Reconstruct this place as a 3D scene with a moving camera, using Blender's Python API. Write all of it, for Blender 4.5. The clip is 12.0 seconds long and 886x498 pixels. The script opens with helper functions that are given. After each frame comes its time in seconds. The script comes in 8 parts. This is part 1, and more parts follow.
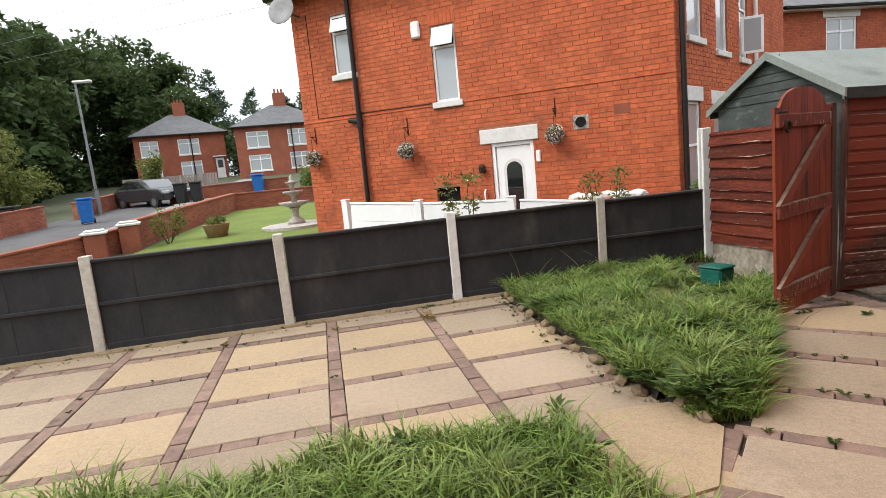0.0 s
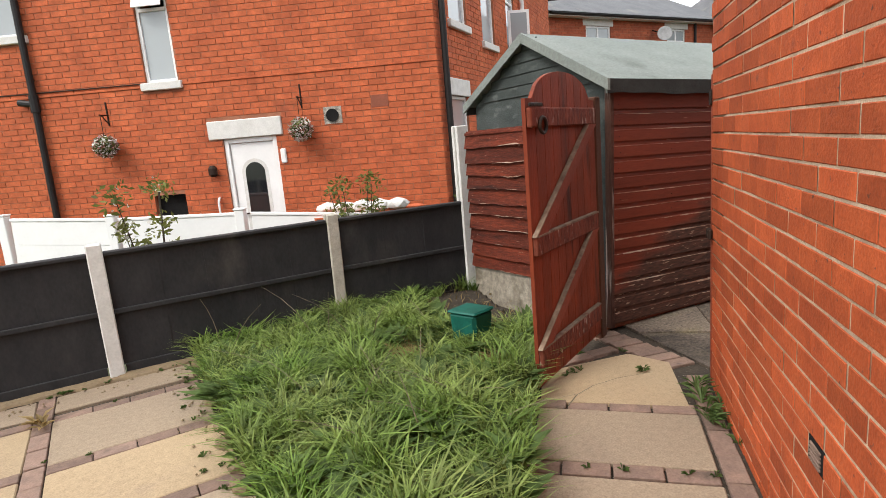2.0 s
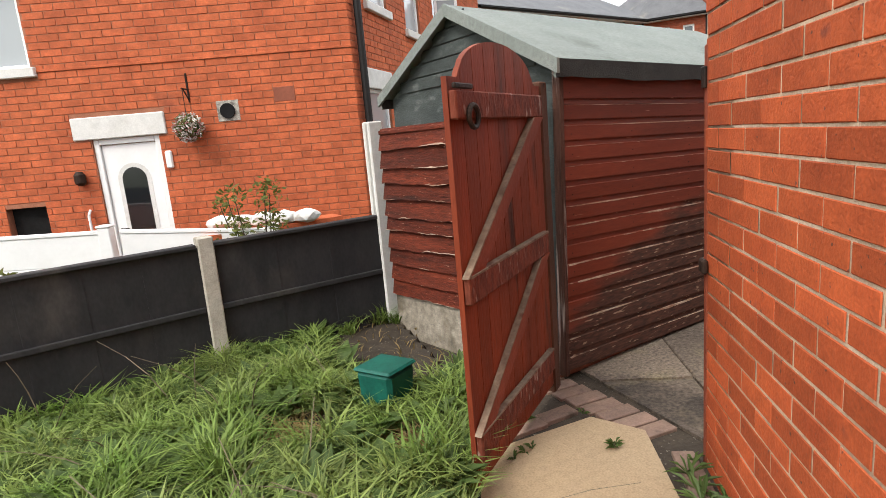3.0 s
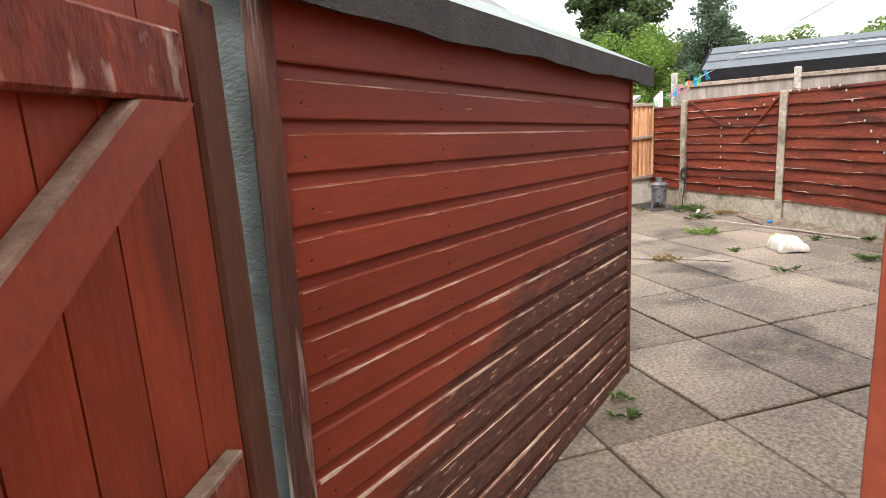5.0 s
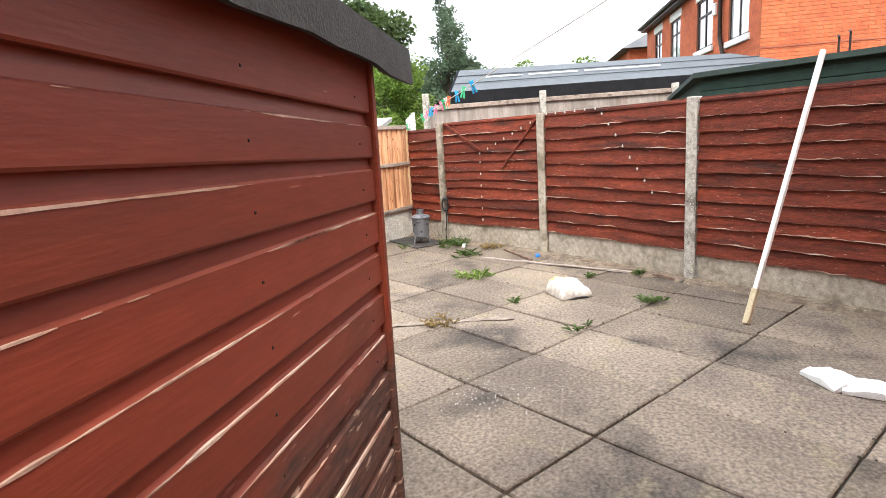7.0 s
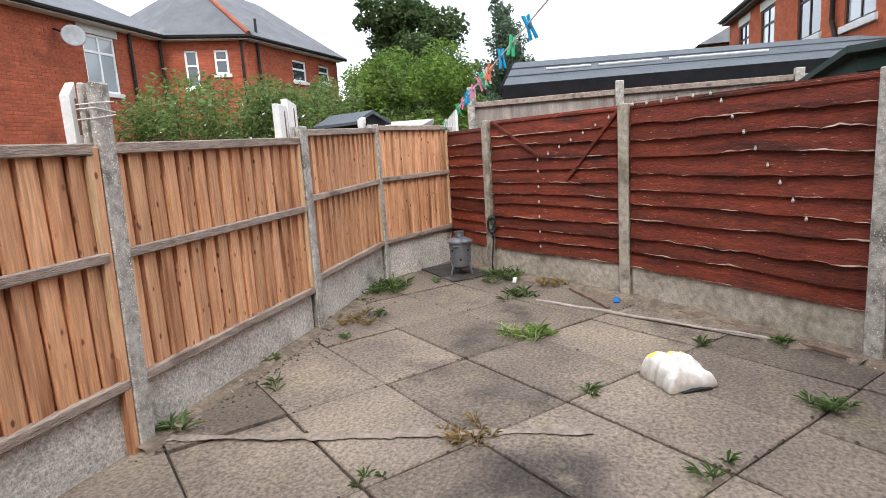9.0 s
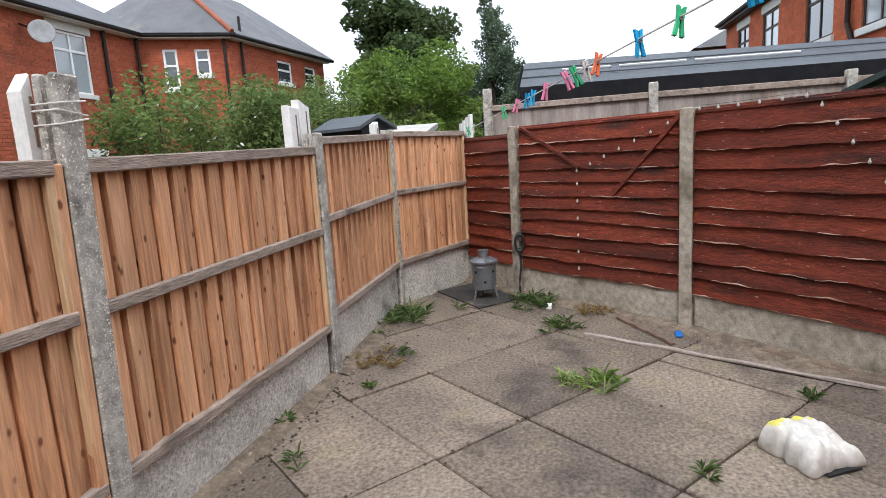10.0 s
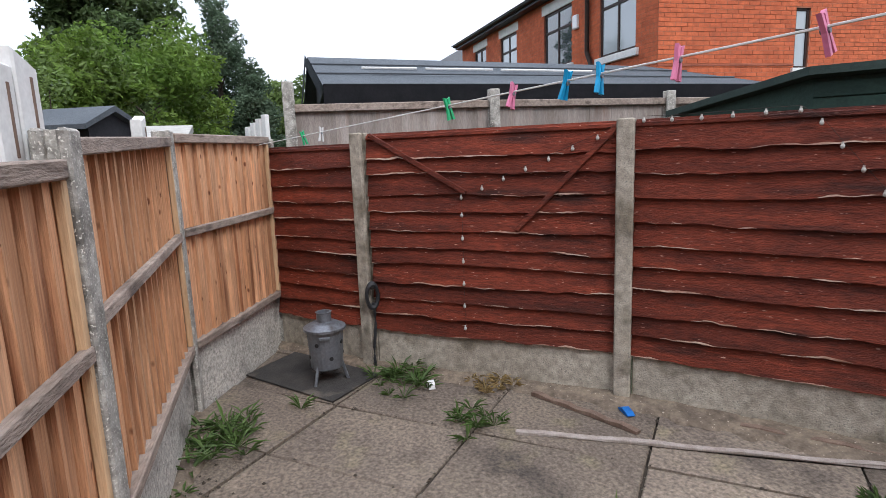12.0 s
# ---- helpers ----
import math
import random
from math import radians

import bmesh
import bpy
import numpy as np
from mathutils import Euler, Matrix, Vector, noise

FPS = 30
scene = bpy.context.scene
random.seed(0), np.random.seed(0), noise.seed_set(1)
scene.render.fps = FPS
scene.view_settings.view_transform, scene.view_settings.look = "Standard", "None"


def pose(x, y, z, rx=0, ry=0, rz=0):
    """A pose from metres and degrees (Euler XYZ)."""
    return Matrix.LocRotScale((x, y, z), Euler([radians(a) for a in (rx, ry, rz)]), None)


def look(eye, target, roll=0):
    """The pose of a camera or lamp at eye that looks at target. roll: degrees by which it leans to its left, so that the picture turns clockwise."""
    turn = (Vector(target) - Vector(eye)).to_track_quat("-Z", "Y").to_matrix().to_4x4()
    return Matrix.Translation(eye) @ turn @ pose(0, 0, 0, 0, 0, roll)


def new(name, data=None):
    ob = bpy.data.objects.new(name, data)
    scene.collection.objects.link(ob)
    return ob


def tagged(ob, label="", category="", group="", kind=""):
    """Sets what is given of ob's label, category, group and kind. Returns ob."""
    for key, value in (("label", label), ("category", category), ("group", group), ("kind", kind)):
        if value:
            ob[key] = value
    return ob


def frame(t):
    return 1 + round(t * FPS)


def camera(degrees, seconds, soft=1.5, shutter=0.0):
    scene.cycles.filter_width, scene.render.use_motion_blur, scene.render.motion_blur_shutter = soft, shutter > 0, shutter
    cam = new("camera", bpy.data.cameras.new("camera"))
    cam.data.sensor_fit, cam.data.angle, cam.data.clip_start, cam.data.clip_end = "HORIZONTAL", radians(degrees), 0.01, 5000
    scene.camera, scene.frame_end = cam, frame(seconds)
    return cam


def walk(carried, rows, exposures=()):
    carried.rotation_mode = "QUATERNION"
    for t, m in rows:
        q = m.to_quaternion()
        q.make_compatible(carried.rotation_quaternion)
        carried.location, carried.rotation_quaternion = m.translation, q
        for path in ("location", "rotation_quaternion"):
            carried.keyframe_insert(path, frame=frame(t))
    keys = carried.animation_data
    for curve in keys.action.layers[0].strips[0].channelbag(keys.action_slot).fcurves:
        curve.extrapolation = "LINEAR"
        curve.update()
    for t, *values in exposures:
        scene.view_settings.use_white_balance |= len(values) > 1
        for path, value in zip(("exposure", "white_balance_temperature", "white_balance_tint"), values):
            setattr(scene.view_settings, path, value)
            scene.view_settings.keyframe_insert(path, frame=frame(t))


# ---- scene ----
cam = camera(75.7, 12.0, soft=0.6)
PATH = [
    (0, (0.004, -0.045, 1.499), (0.171, 1.927, 1.206), -5.6),
    (0.5, (0.279, 0.358, 1.5), (0.643, 2.302, 1.196), -5.4),
    (1, (0.608, 0.692, 1.505), (1.173, 2.582, 1.175), -5.1),
    (1.5, (0.915, 1.091, 1.499), (1.602, 2.935, 1.146), -4.9),
    (2, (1.239, 1.468, 1.483), (2.042, 3.263, 1.116), -4.8),
    (2.5, (1.515, 1.899, 1.472), (2.419, 3.641, 1.091), -4.9),
    (4.5, (2.928, 3.365, 1.447), (4.308, 4.761, 1.064), -4.3),
    (5, (3.311, 3.705, 1.452), (4.863, 4.902, 1.05), -3.7),
    (5.5, (3.729, 3.92, 1.457), (5.439, 4.87, 1.042), -3.7),
    (6, (4.135, 4.09, 1.46), (5.969, 4.774, 1.048), -3.6),
    (6.5, (4.568, 4.156, 1.462), (6.451, 4.699, 1.066), -3.7),
    (7, (5.025, 4.269, 1.462), (6.93, 4.745, 1.086), -3.7),
    (9, (6.8, 4.592, 1.392), (8.658, 5.25, 1.056), -3.7),
    (9.5, (7.075, 4.886, 1.439), (8.938, 5.536, 1.11), -3.5),
    (10, (7.375, 5.224, 1.473), (9.257, 5.816, 1.144), -3.6),
    (10.5, (7.692, 5.607, 1.511), (9.618, 6.028, 1.174), -3.5),
    (11, (8.077, 5.929, 1.483), (10.042, 6.087, 1.147), -2.8),
    (11.5, (8.512, 6.195, 1.504), (10.481, 6.104, 1.165), -2.6),
    (12, (8.979, 6.377, 1.558), (10.919, 6.028, 1.217), -2.2),
]
EXPOSURES = [(0.0, 0.58, 6450, 10), (2.5, 0.68, 6550, 10), (4.5, 1.29, 6550, 10), (5.0, 1.50, 6450, 10), (6.0, 1.76, 6350, 10), (7.2, 1.58, 6350, 10), (9.0, 0.88, 6050, 11), (10.2, 0.62, 5950, 11), (11.0, 0.48, 5850, 11), (12.0, 0.46, 5800, 12)]
walk(cam, [(t, look(eye, target, roll)) for t, eye, target, roll in PATH], exposures=EXPOSURES)

# ---- world and light ----
world = bpy.data.worlds.new("overcast_sky")
scene.world = world
world.use_nodes = True
wn, wl = world.node_tree.nodes, world.node_tree.links
sky = wn.new("ShaderNodeTexSky")
sky.sky_type, sky.sun_disc = "NISHITA", False
sky.sun_elevation, sky.sun_rotation = radians(49), radians(252)
sky.air_density, sky.dust_density = 1.0, 4.0
wtex = wn.new("ShaderNodeTexCoord")
wnoise = wn.new("ShaderNodeTexNoise")
wnoise.inputs["Scale"].default_value, wnoise.inputs["Detail"].default_value = 2.2, 6
wramp = wn.new("ShaderNodeValToRGB")
wramp.color_ramp.elements[0].position, wramp.color_ramp.elements[0].color = 0.3, (7.6, 8.5, 9.5, 1)
wramp.color_ramp.elements[1].position, wramp.color_ramp.elements[1].color = 0.55, (9.6, 9.8, 10.0, 1)
wmix = wn.new("ShaderNodeMix")
wmix.data_type = "RGBA"
wmix.inputs[0].default_value = 0.88
wl.new(wtex.outputs["Generated"], wnoise.inputs["Vector"])
wl.new(wnoise.outputs["Fac"], wramp.inputs["Fac"])
wl.new(sky.outputs["Color"], wmix.inputs[6])
wl.new(wramp.outputs["Color"], wmix.inputs[7])
# an overcast sky is about three times as bright overhead as at the horizon
wsep = wn.new("ShaderNodeSeparateXYZ")
wup = wn.new("ShaderNodeMapRange")
wup.inputs["From Min"].default_value, wup.inputs["From Max"].default_value = 0.0, 1.0
wup.inputs["To Min"].default_value, wup.inputs["To Max"].default_value = 0.50, 1.2
wmul = wn.new("ShaderNodeMix")
wmul.data_type, wmul.blend_type = "RGBA", "MULTIPLY"
wmul.inputs[0].default_value = 1.0
wl.new(wtex.outputs["Generated"], wsep.inputs["Vector"])
wl.new(wsep.outputs["Z"], wup.inputs["Value"])
wl.new(wmix.outputs[2], wmul.inputs[6])
wl.new(wup.outputs["Result"], wmul.inputs[7])
wbg = wn["Background"]
wbg.inputs["Strength"].default_value = 0.17
wl.new(wmul.outputs[2], wbg.inputs["Color"])

sun = new("sun", bpy.data.lights.new("sun", "SUN"))
sun.data.energy, sun.data.angle, sun.data.color = 1.5, radians(18), (1.0, 0.95, 0.88)
sun.matrix_basis = look((0, 0, 30), (25, 8, 0))


# ---- materials ----
def mat(name, a, b, scale=6.0, rough=0.8, bump=0.25, fine=70.0, rand=0.0, island=0.0, metal=0.0, spec=0.25,
        stain=None, stain_scale=1.6, stain_at=0.62, stretch=(1, 1, 1), speck=None, speck_scale=160.0, speck_at=0.62, moss=None, mid=0.25, mid_div=5.0, dirt=0.45, leaf=False, knots=None):
    """Two colours mixed by a coarse noise, a fine grain, stains, specks and a bump, at world size."""
    m = bpy.data.materials.new(name)
    m.use_nodes = True
    n, l = m.node_tree.nodes, m.node_tree.links
    bsdf = n["Principled BSDF"]
    bsdf.inputs["Roughness"].default_value = rough
    bsdf.inputs["Metallic"].default_value = metal
    bsdf.inputs["Specular IOR Level"].default_value = spec
    geo = n.new("ShaderNodeNewGeometry")
    vec = n.new("ShaderNodeMapping")
    vec.inputs["Scale"].default_value = stretch
    l.new(geo.outputs["Position"], vec.inputs["Vector"])

    def noise_fac(s, detail=4.0):
        t = n.new("ShaderNodeTexNoise")
        t.inputs["Scale"].default_value, t.inputs["Detail"].default_value = s, detail
        l.new(vec.outputs["Vector"], t.inputs["Vector"])
        return t.outputs["Fac"]

    def ramp(fac, p0, p1):
        r = n.new("ShaderNodeMapRange")
        r.inputs["From Min"].default_value, r.inputs["From Max"].default_value = p0, p1
        l.new(fac, r.inputs["Value"])
        return r.outputs["Result"]

    def mix(fac, x, y, blend="MIX"):
        k = n.new("ShaderNodeMix")
        k.data_type, k.blend_type = "RGBA", blend
        for sock, v in ((k.inputs[0], fac), (k.inputs[6], x), (k.inputs[7], y)):
            if isinstance(v, (int, float)):
                sock.default_value = v
            elif isinstance(v, tuple):
                sock.default_value = (*v, 1)
            else:
                l.new(v, sock)
        return k.outputs[2]

    col = mix(ramp(noise_fac(scale), 0.3, 0.7), a, b)
    if knots:
        km = n.new("ShaderNodeMapping")
        km.inputs["Scale"].default_value = (14, 14, 8)
        l.new(geo.outputs["Position"], km.inputs["Vector"])
        vo = n.new("ShaderNodeTexVoronoi")
        vo.inputs["Scale"].default_value = 0.9
        l.new(km.outputs["Vector"], vo.inputs["Vector"])
        col = mix(ramp(vo.outputs["Distance"], 0.16, 0.08), col, knots)
    if stain:
        col = mix(ramp(noise_fac(stain_scale, 7.0), stain_at, stain_at + 0.12), col, stain)
    if moss:
        col = mix(ramp(noise_fac(stain_scale * 2.7, 6.0), 0.58, 0.72), col, moss)
    grain = noise_fac(fine, 5.0)
    col = mix(dirt, col, mix(ramp(grain, 0.25, 0.75), (0.35, 0.35, 0.35), (1.0, 1.0, 1.0)), "MULTIPLY")
    if mid:
        col = mix(mid, col, mix(ramp(noise_fac(fine / mid_div, 6.0), 0.3, 0.7), (0.25, 0.25, 0.25), (1.12, 1.12, 1.12)), "MULTIPLY")
    if speck:
        col = mix(ramp(noise_fac(speck_scale, 2.0), speck_at, speck_at + 0.06), col, speck)
    if rand or island:
        hsv = n.new("ShaderNodeHueSaturation")
        src = n.new("ShaderNodeObjectInfo").outputs["Random"] if rand else geo.outputs["Random Per Island"]
        r = n.new("ShaderNodeMapRange")
        amount = rand or island
        r.inputs["To Min"].default_value, r.inputs["To Max"].default_value = 1 - amount, 1 + amount
        l.new(src, r.inputs["Value"])
        l.new(r.outputs["Result"], hsv.inputs["Value"])
        l.new(col, hsv.inputs["Color"])
        col = hsv.outputs["Color"]
    l.new(col, bsdf.inputs["Base Color"])
    if bump:
        bp = n.new("ShaderNodeBump")
        bp.inputs["Strength"].default_value, bp.inputs["Distance"].default_value = bump, 0.01
        l.new(grain, bp.inputs["Height"])
        l.new(bp.outputs["Normal"], bsdf.inputs["Normal"])
    if leaf:
        tl = n.new("ShaderNodeBsdfTranslucent")
        l.new(col, tl.inputs["Color"])
        mx = n.new("ShaderNodeMixShader")
        mx.inputs[0].default_value = 0.4
        l.new(bsdf.outputs[0], mx.inputs[1])
        l.new(tl.outputs[0], mx.inputs[2])
        l.new(mx.outputs[0], n["Material Output"].inputs["Surface"])
    return m


def glass_mat(name, tint, rough=0.03):
    """A window pane seen from outside: dark room behind a glossy sheet."""
    m = bpy.data.materials.new(name)
    m.use_nodes = True
    b = m.node_tree.nodes["Principled BSDF"]
    b.inputs["Base Color"].default_value = (*tint, 1)
    b.inputs["Roughness"].default_value = rough
    b.inputs["Specular IOR Level"].default_value = 0.7
    b.inputs["Coat Weight"].default_value = 1.0
    return m


BRICK_OWN = mat("orange_brick", (0.53, 0.11, 0.034), (0.42, 0.08, 0.026), 5, 0.75, 0.35, 90, island=0.22, stain=(0.2, 0.05, 0.03), stain_scale=9, stain_at=0.66, speck=(0.14, 0.045, 0.03), speck_scale=45, speck_at=0.68)
BRICK_PIECE = mat("orange_brick_piece", (0.53, 0.11, 0.034), (0.42, 0.08, 0.026), 5, 0.75, 0.35, 90, rand=0.22, stain=(0.2, 0.05, 0.03), stain_scale=9, stain_at=0.66, speck=(0.14, 0.045, 0.03), speck_scale=45, speck_at=0.68)
BRICK_NEAR = mat("neighbour_brick", (0.64, 0.16, 0.062), (0.51, 0.118, 0.047), 2, 0.8, 0.5, 50, island=0.10, mid=0.4, stain=(0.27, 0.07, 0.04), stain_scale=1.1)
BRICK_REAR = mat("rear_house_brick", (0.50, 0.128, 0.060), (0.37, 0.092, 0.046), 2, 0.85, 0.5, 50, island=0.14, mid=0.4, stain=(0.2, 0.06, 0.04), stain_scale=1.1)
BRICK_FAR = mat("far_brick", (0.35, 0.115, 0.066), (0.26, 0.085, 0.052), 1.5, 0.85, 0.2, 30, island=0.2)
MORTAR = mat("pale_mortar", (0.74, 0.56, 0.40), (0.52, 0.36, 0.25), 7, 0.95, 0.4, 150)
MORTAR_RED = mat("red_stained_mortar", (0.44, 0.19, 0.115), (0.32, 0.125, 0.07), 3, 0.95, 0.4, 90)
BRICK_DARK = mat("weathered_path_brick", (0.29, 0.19, 0.145), (0.21, 0.145, 0.115), 8, 0.9, 0.4, 90, rand=0.2, stain=(0.12, 0.09, 0.07), stain_scale=5)
SLAB_BUFF = mat("buff_paving", (0.405, 0.31, 0.213), (0.325, 0.25, 0.182), 0.8, 0.85, 0.3, 110, rand=0.13, stain=(0.33, 0.25, 0.18), stain_scale=2.0, stain_at=0.58, mid=0.18, mid_div=4, speck=(0.26, 0.20, 0.145), speck_scale=34, speck_at=0.73)
SLAB_YELLOW = mat("yellow_paving", (0.455, 0.338, 0.205), (0.38, 0.282, 0.18), 0.8, 0.85, 0.3, 110, rand=0.11, stain=(0.37, 0.277, 0.187), stain_scale=2.0, stain_at=0.58, mid=0.18, mid_div=4, speck=(0.30, 0.22, 0.14), speck_scale=34, speck_at=0.73)
CONCRETE_SPECK = mat("speckled_gravel_board", (0.76, 0.71, 0.62), (0.57, 0.525, 0.455), 4, 0.95, 0.7, 90, stain=(0.27, 0.24, 0.20), stain_scale=2.4, stain_at=0.58, speck=(0.16, 0.145, 0.13), speck_scale=120, speck_at=0.64, mid=0.6, mid_div=2)
DISH_GREY = mat("grey_dish_enamel", (0.36, 0.36, 0.36), (0.28, 0.28, 0.28), 5, 0.6, 0.1, 60)
DUSTY_RUBBER = mat("dusty_rubber", (0.062, 0.056, 0.05), (0.04, 0.037, 0.034), 6, 0.9, 0.5, 90, stain=(0.13, 0.11, 0.09), stain_scale=4, stain_at=0.6)
SLAB_GREY = mat("exposed_concrete_slab", (0.305, 0.242, 0.181), (0.175, 0.138, 0.110), 1.4, 0.92, 0.8, 85, rand=0.26, stain=(0.095, 0.077, 0.063), stain_scale=1.3, stain_at=0.55, speck=(0.13, 0.105, 0.085), speck_scale=70, speck_at=0.66, mid=0.75, mid_div=1.8, dirt=0.55, moss=(0.27, 0.222, 0.145))
CONCRETE = mat("fence_concrete", (0.52, 0.46, 0.37), (0.36, 0.31, 0.24), 2.5, 0.92, 0.5, 110, stain=(0.22, 0.185, 0.135), stain_scale=3.5, stain_at=0.52, speck=(0.2, 0.18, 0.15), speck_scale=90, speck_at=0.62, mid=0.55)
CONCRETE_DARK = mat("weathered_post_concrete", (0.54, 0.505, 0.44), (0.41, 0.38, 0.33), 6, 0.95, 0.6, 110, stain=(0.22, 0.20, 0.17), stain_scale=5, stain_at=0.55, speck=(0.60, 0.57, 0.50), speck_scale=120, speck_at=0.6, mid=0.7)
CONCRETE_PALE = mat("pale_post_concrete", (0.62, 0.58, 0.50), (0.50, 0.46, 0.38), 5, 0.9, 0.4, 110, stain=(0.3, 0.27, 0.2), stain_scale=4, stain_at=0.6)
FENCE_BLACK = mat("charcoal_fence_paint", (0.026, 0.026, 0.028), (0.04, 0.039, 0.04), 3, 0.72, 0.2, 60, island=0.12, stain=(0.065, 0.06, 0.056), stain_scale=2.2, stain_at=0.6, stretch=(1, 1, 0.5))
FENCE_RED = mat("red_brown_fence_stain", (0.25, 0.046, 0.019), (0.12, 0.022, 0.010), 2.2, 0.7, 1.0, 48, rand=0.3, stain=(0.055, 0.016, 0.010), stain_scale=1.3, stain_at=0.58, stretch=(0.9, 0.9, 7), mid=0.7, mid_div=3, dirt=0.5, speck=(0.48, 0.29, 0.21), speck_scale=22, speck_at=0.70)
SHED_RED = mat("shed_board_stain", (0.215, 0.041, 0.0185), (0.175, 0.0335, 0.016), 2.5, 0.5, 0.08, 40, rand=0.14, mid=0.22, mid_div=4, dirt=0.3, stretch=(0.35, 1, 3), stain=(0.12, 0.03, 0.017), stain_scale=1.1, stain_at=0.6, speck=(0.36, 0.20, 0.14), speck_scale=20, speck_at=0.74)
SHED_WORN = mat("rotten_shed_board", (0.20, 0.078, 0.042), (0.25, 0.065, 0.034), 3, 0.85, 0.5, 60, rand=0.2, stretch=(0.4, 1, 3), stain=(0.105, 0.056, 0.034), stain_scale=6, stain_at=0.54, speck=(0.5, 0.36, 0.26), speck_scale=26, speck_at=0.655, mid=0.55)
BARE_EDGE = mat("peeled_timber_edge", (0.70, 0.54, 0.42), (0.40, 0.2, 0.13), 7, 0.85, 0.4, 60, stretch=(1, 1, 1), stain=(0.12, 0.035, 0.02), stain_scale=2.4, stain_at=0.5)
GATE_RED = mat("gate_board_stain", (0.31, 0.055, 0.017), (0.18, 0.032, 0.012), 5, 0.62, 0.3, 50, rand=0.14, stretch=(2, 2, 0.3), stain=(0.07, 0.02, 0.012), stain_scale=3, stain_at=0.6)
GATE_WORN = mat("worn_gate_timber", (0.24, 0.055, 0.028), (0.15, 0.04, 0.022), 5, 0.8, 0.8, 45, rand=0.1, stretch=(1.6, 1.6, 0.7), stain=(0.46, 0.34, 0.27), stain_scale=17, stain_at=0.605, mid=0.6, mid_div=2.5)
TIMBER_GREY = mat("weathered_grey_timber", (0.24, 0.165, 0.12), (0.14, 0.09, 0.065), 5, 0.85, 0.5, 70, stretch=(2, 2, 0.4))
FELT = mat("green_grey_roof_felt", (0.28, 0.31, 0.285), (0.23, 0.26, 0.24), 3, 0.9, 0.5, 190, stain=(0.18, 0.2, 0.18), stain_scale=1.5)
FELT_EDGE = mat("dark_felt_edge", (0.05, 0.05, 0.045), (0.032, 0.03, 0.027), 8, 0.85, 0.4, 120)
GABLE_GREEN = mat("dull_green_gable", (0.085, 0.10, 0.095), (0.05, 0.06, 0.057), 3, 0.85, 0.6, 50, stretch=(1, 1, 2.5), stain=(0.125, 0.14, 0.13), stain_scale=5, stain_at=0.60)
TIMBER_NEW = mat("orange_fence_timber", (0.84, 0.475, 0.26), (0.61, 0.295, 0.142), 1.8, 0.8, 0.5, 40, rand=0.2, stretch=(4, 4, 0.28), stain=(0.34, 0.135, 0.06), stain_scale=2.4, stain_at=0.57, mid=0.5, mid_div=2.2, dirt=0.4, knots=(0.20, 0.075, 0.035))
RAIL_NEW = mat("greyed_fence_rail", (0.44, 0.355, 0.29), (0.31, 0.24, 0.19), 3, 0.85, 0.7, 50, rand=0.1, stretch=(0.7, 2, 3), stain=(0.17, 0.13, 0.105), stain_scale=4, stain_at=0.56, mid=0.5, mid_div=3)
WHITE_PVC = mat("white_plastic", (0.82, 0.82, 0.81), (0.78, 0.78, 0.77), 2, 0.35, 0.0, 30, dirt=0.06, mid=0.05)
WHITE_PAINT = mat("white_painted_stone", (0.74, 0.73, 0.70), (0.66, 0.65, 0.61), 4, 0.7, 0.15, 60, dirt=0.25, mid=0.15)
BLACK_PAINT = mat("black_gloss_pipe", (0.014, 0.013, 0.013), (0.024, 0.022, 0.021), 5, 0.45, 0.1, 60)
SLATE = mat("grey_slate", (0.15, 0.15, 0.155), (0.105, 0.105, 0.11), 2, 0.7, 0.3, 40, island=0.25, stain=(0.2, 0.19, 0.17), stain_scale=1.2)
TARMAC = mat("road_tarmac", (0.13, 0.125, 0.125), (0.10, 0.097, 0.097), 1.5, 0.9, 0.4, 90)
PAVEMENT = mat("pavement_concrete", (0.32, 0.30, 0.28), (0.26, 0.245, 0.23), 1.5, 0.9, 0.3, 80)
SOIL = mat("dark_soil", (0.075, 0.058, 0.042), (0.05, 0.04, 0.03), 8, 0.95, 0.9, 60, speck=(0.2, 0.18, 0.15), speck_scale=50, speck_at=0.66)
GROUND = mat("rough_ground", (0.10, 0.105, 0.06), (0.075, 0.085, 0.045), 0.4, 0.95, 0.5, 20)
LAWN = mat("mown_lawn", (0.165, 0.215, 0.04), (0.12, 0.165, 0.032), 1.2, 0.9, 0.6, 60)
GRASS = mat("long_grass", (0.145, 0.25, 0.042), (0.31, 0.385, 0.115), 2.4, 0.5, 0.0, 10, island=0.5, leaf=True)
DEAD_STALK = mat("grey_dead_stalk", (0.24, 0.20, 0.13), (0.16, 0.13, 0.085), 6, 0.85, 0.0, 20, island=0.3)
STRAW = mat("dry_grass", (0.42, 0.31, 0.14), (0.30, 0.21, 0.09), 6, 0.8, 0.0, 20, island=0.3, leaf=True)
WEED = mat("weed_leaf", (0.085, 0.145, 0.034), (0.135, 0.20, 0.062), 9, 0.55, 0.0, 20, island=0.3, leaf=True)
LEAF_DARK = mat("dark_tree_leaf", (0.055, 0.092, 0.028), (0.09, 0.128, 0.042), 0.6, 0.65, 0.0, 5, island=0.4, leaf=True)
LEAF_MID = mat("hedge_leaf", (0.125, 0.19, 0.05), (0.19, 0.255, 0.075), 0.9, 0.6, 0.0, 5, island=0.4, leaf=True)
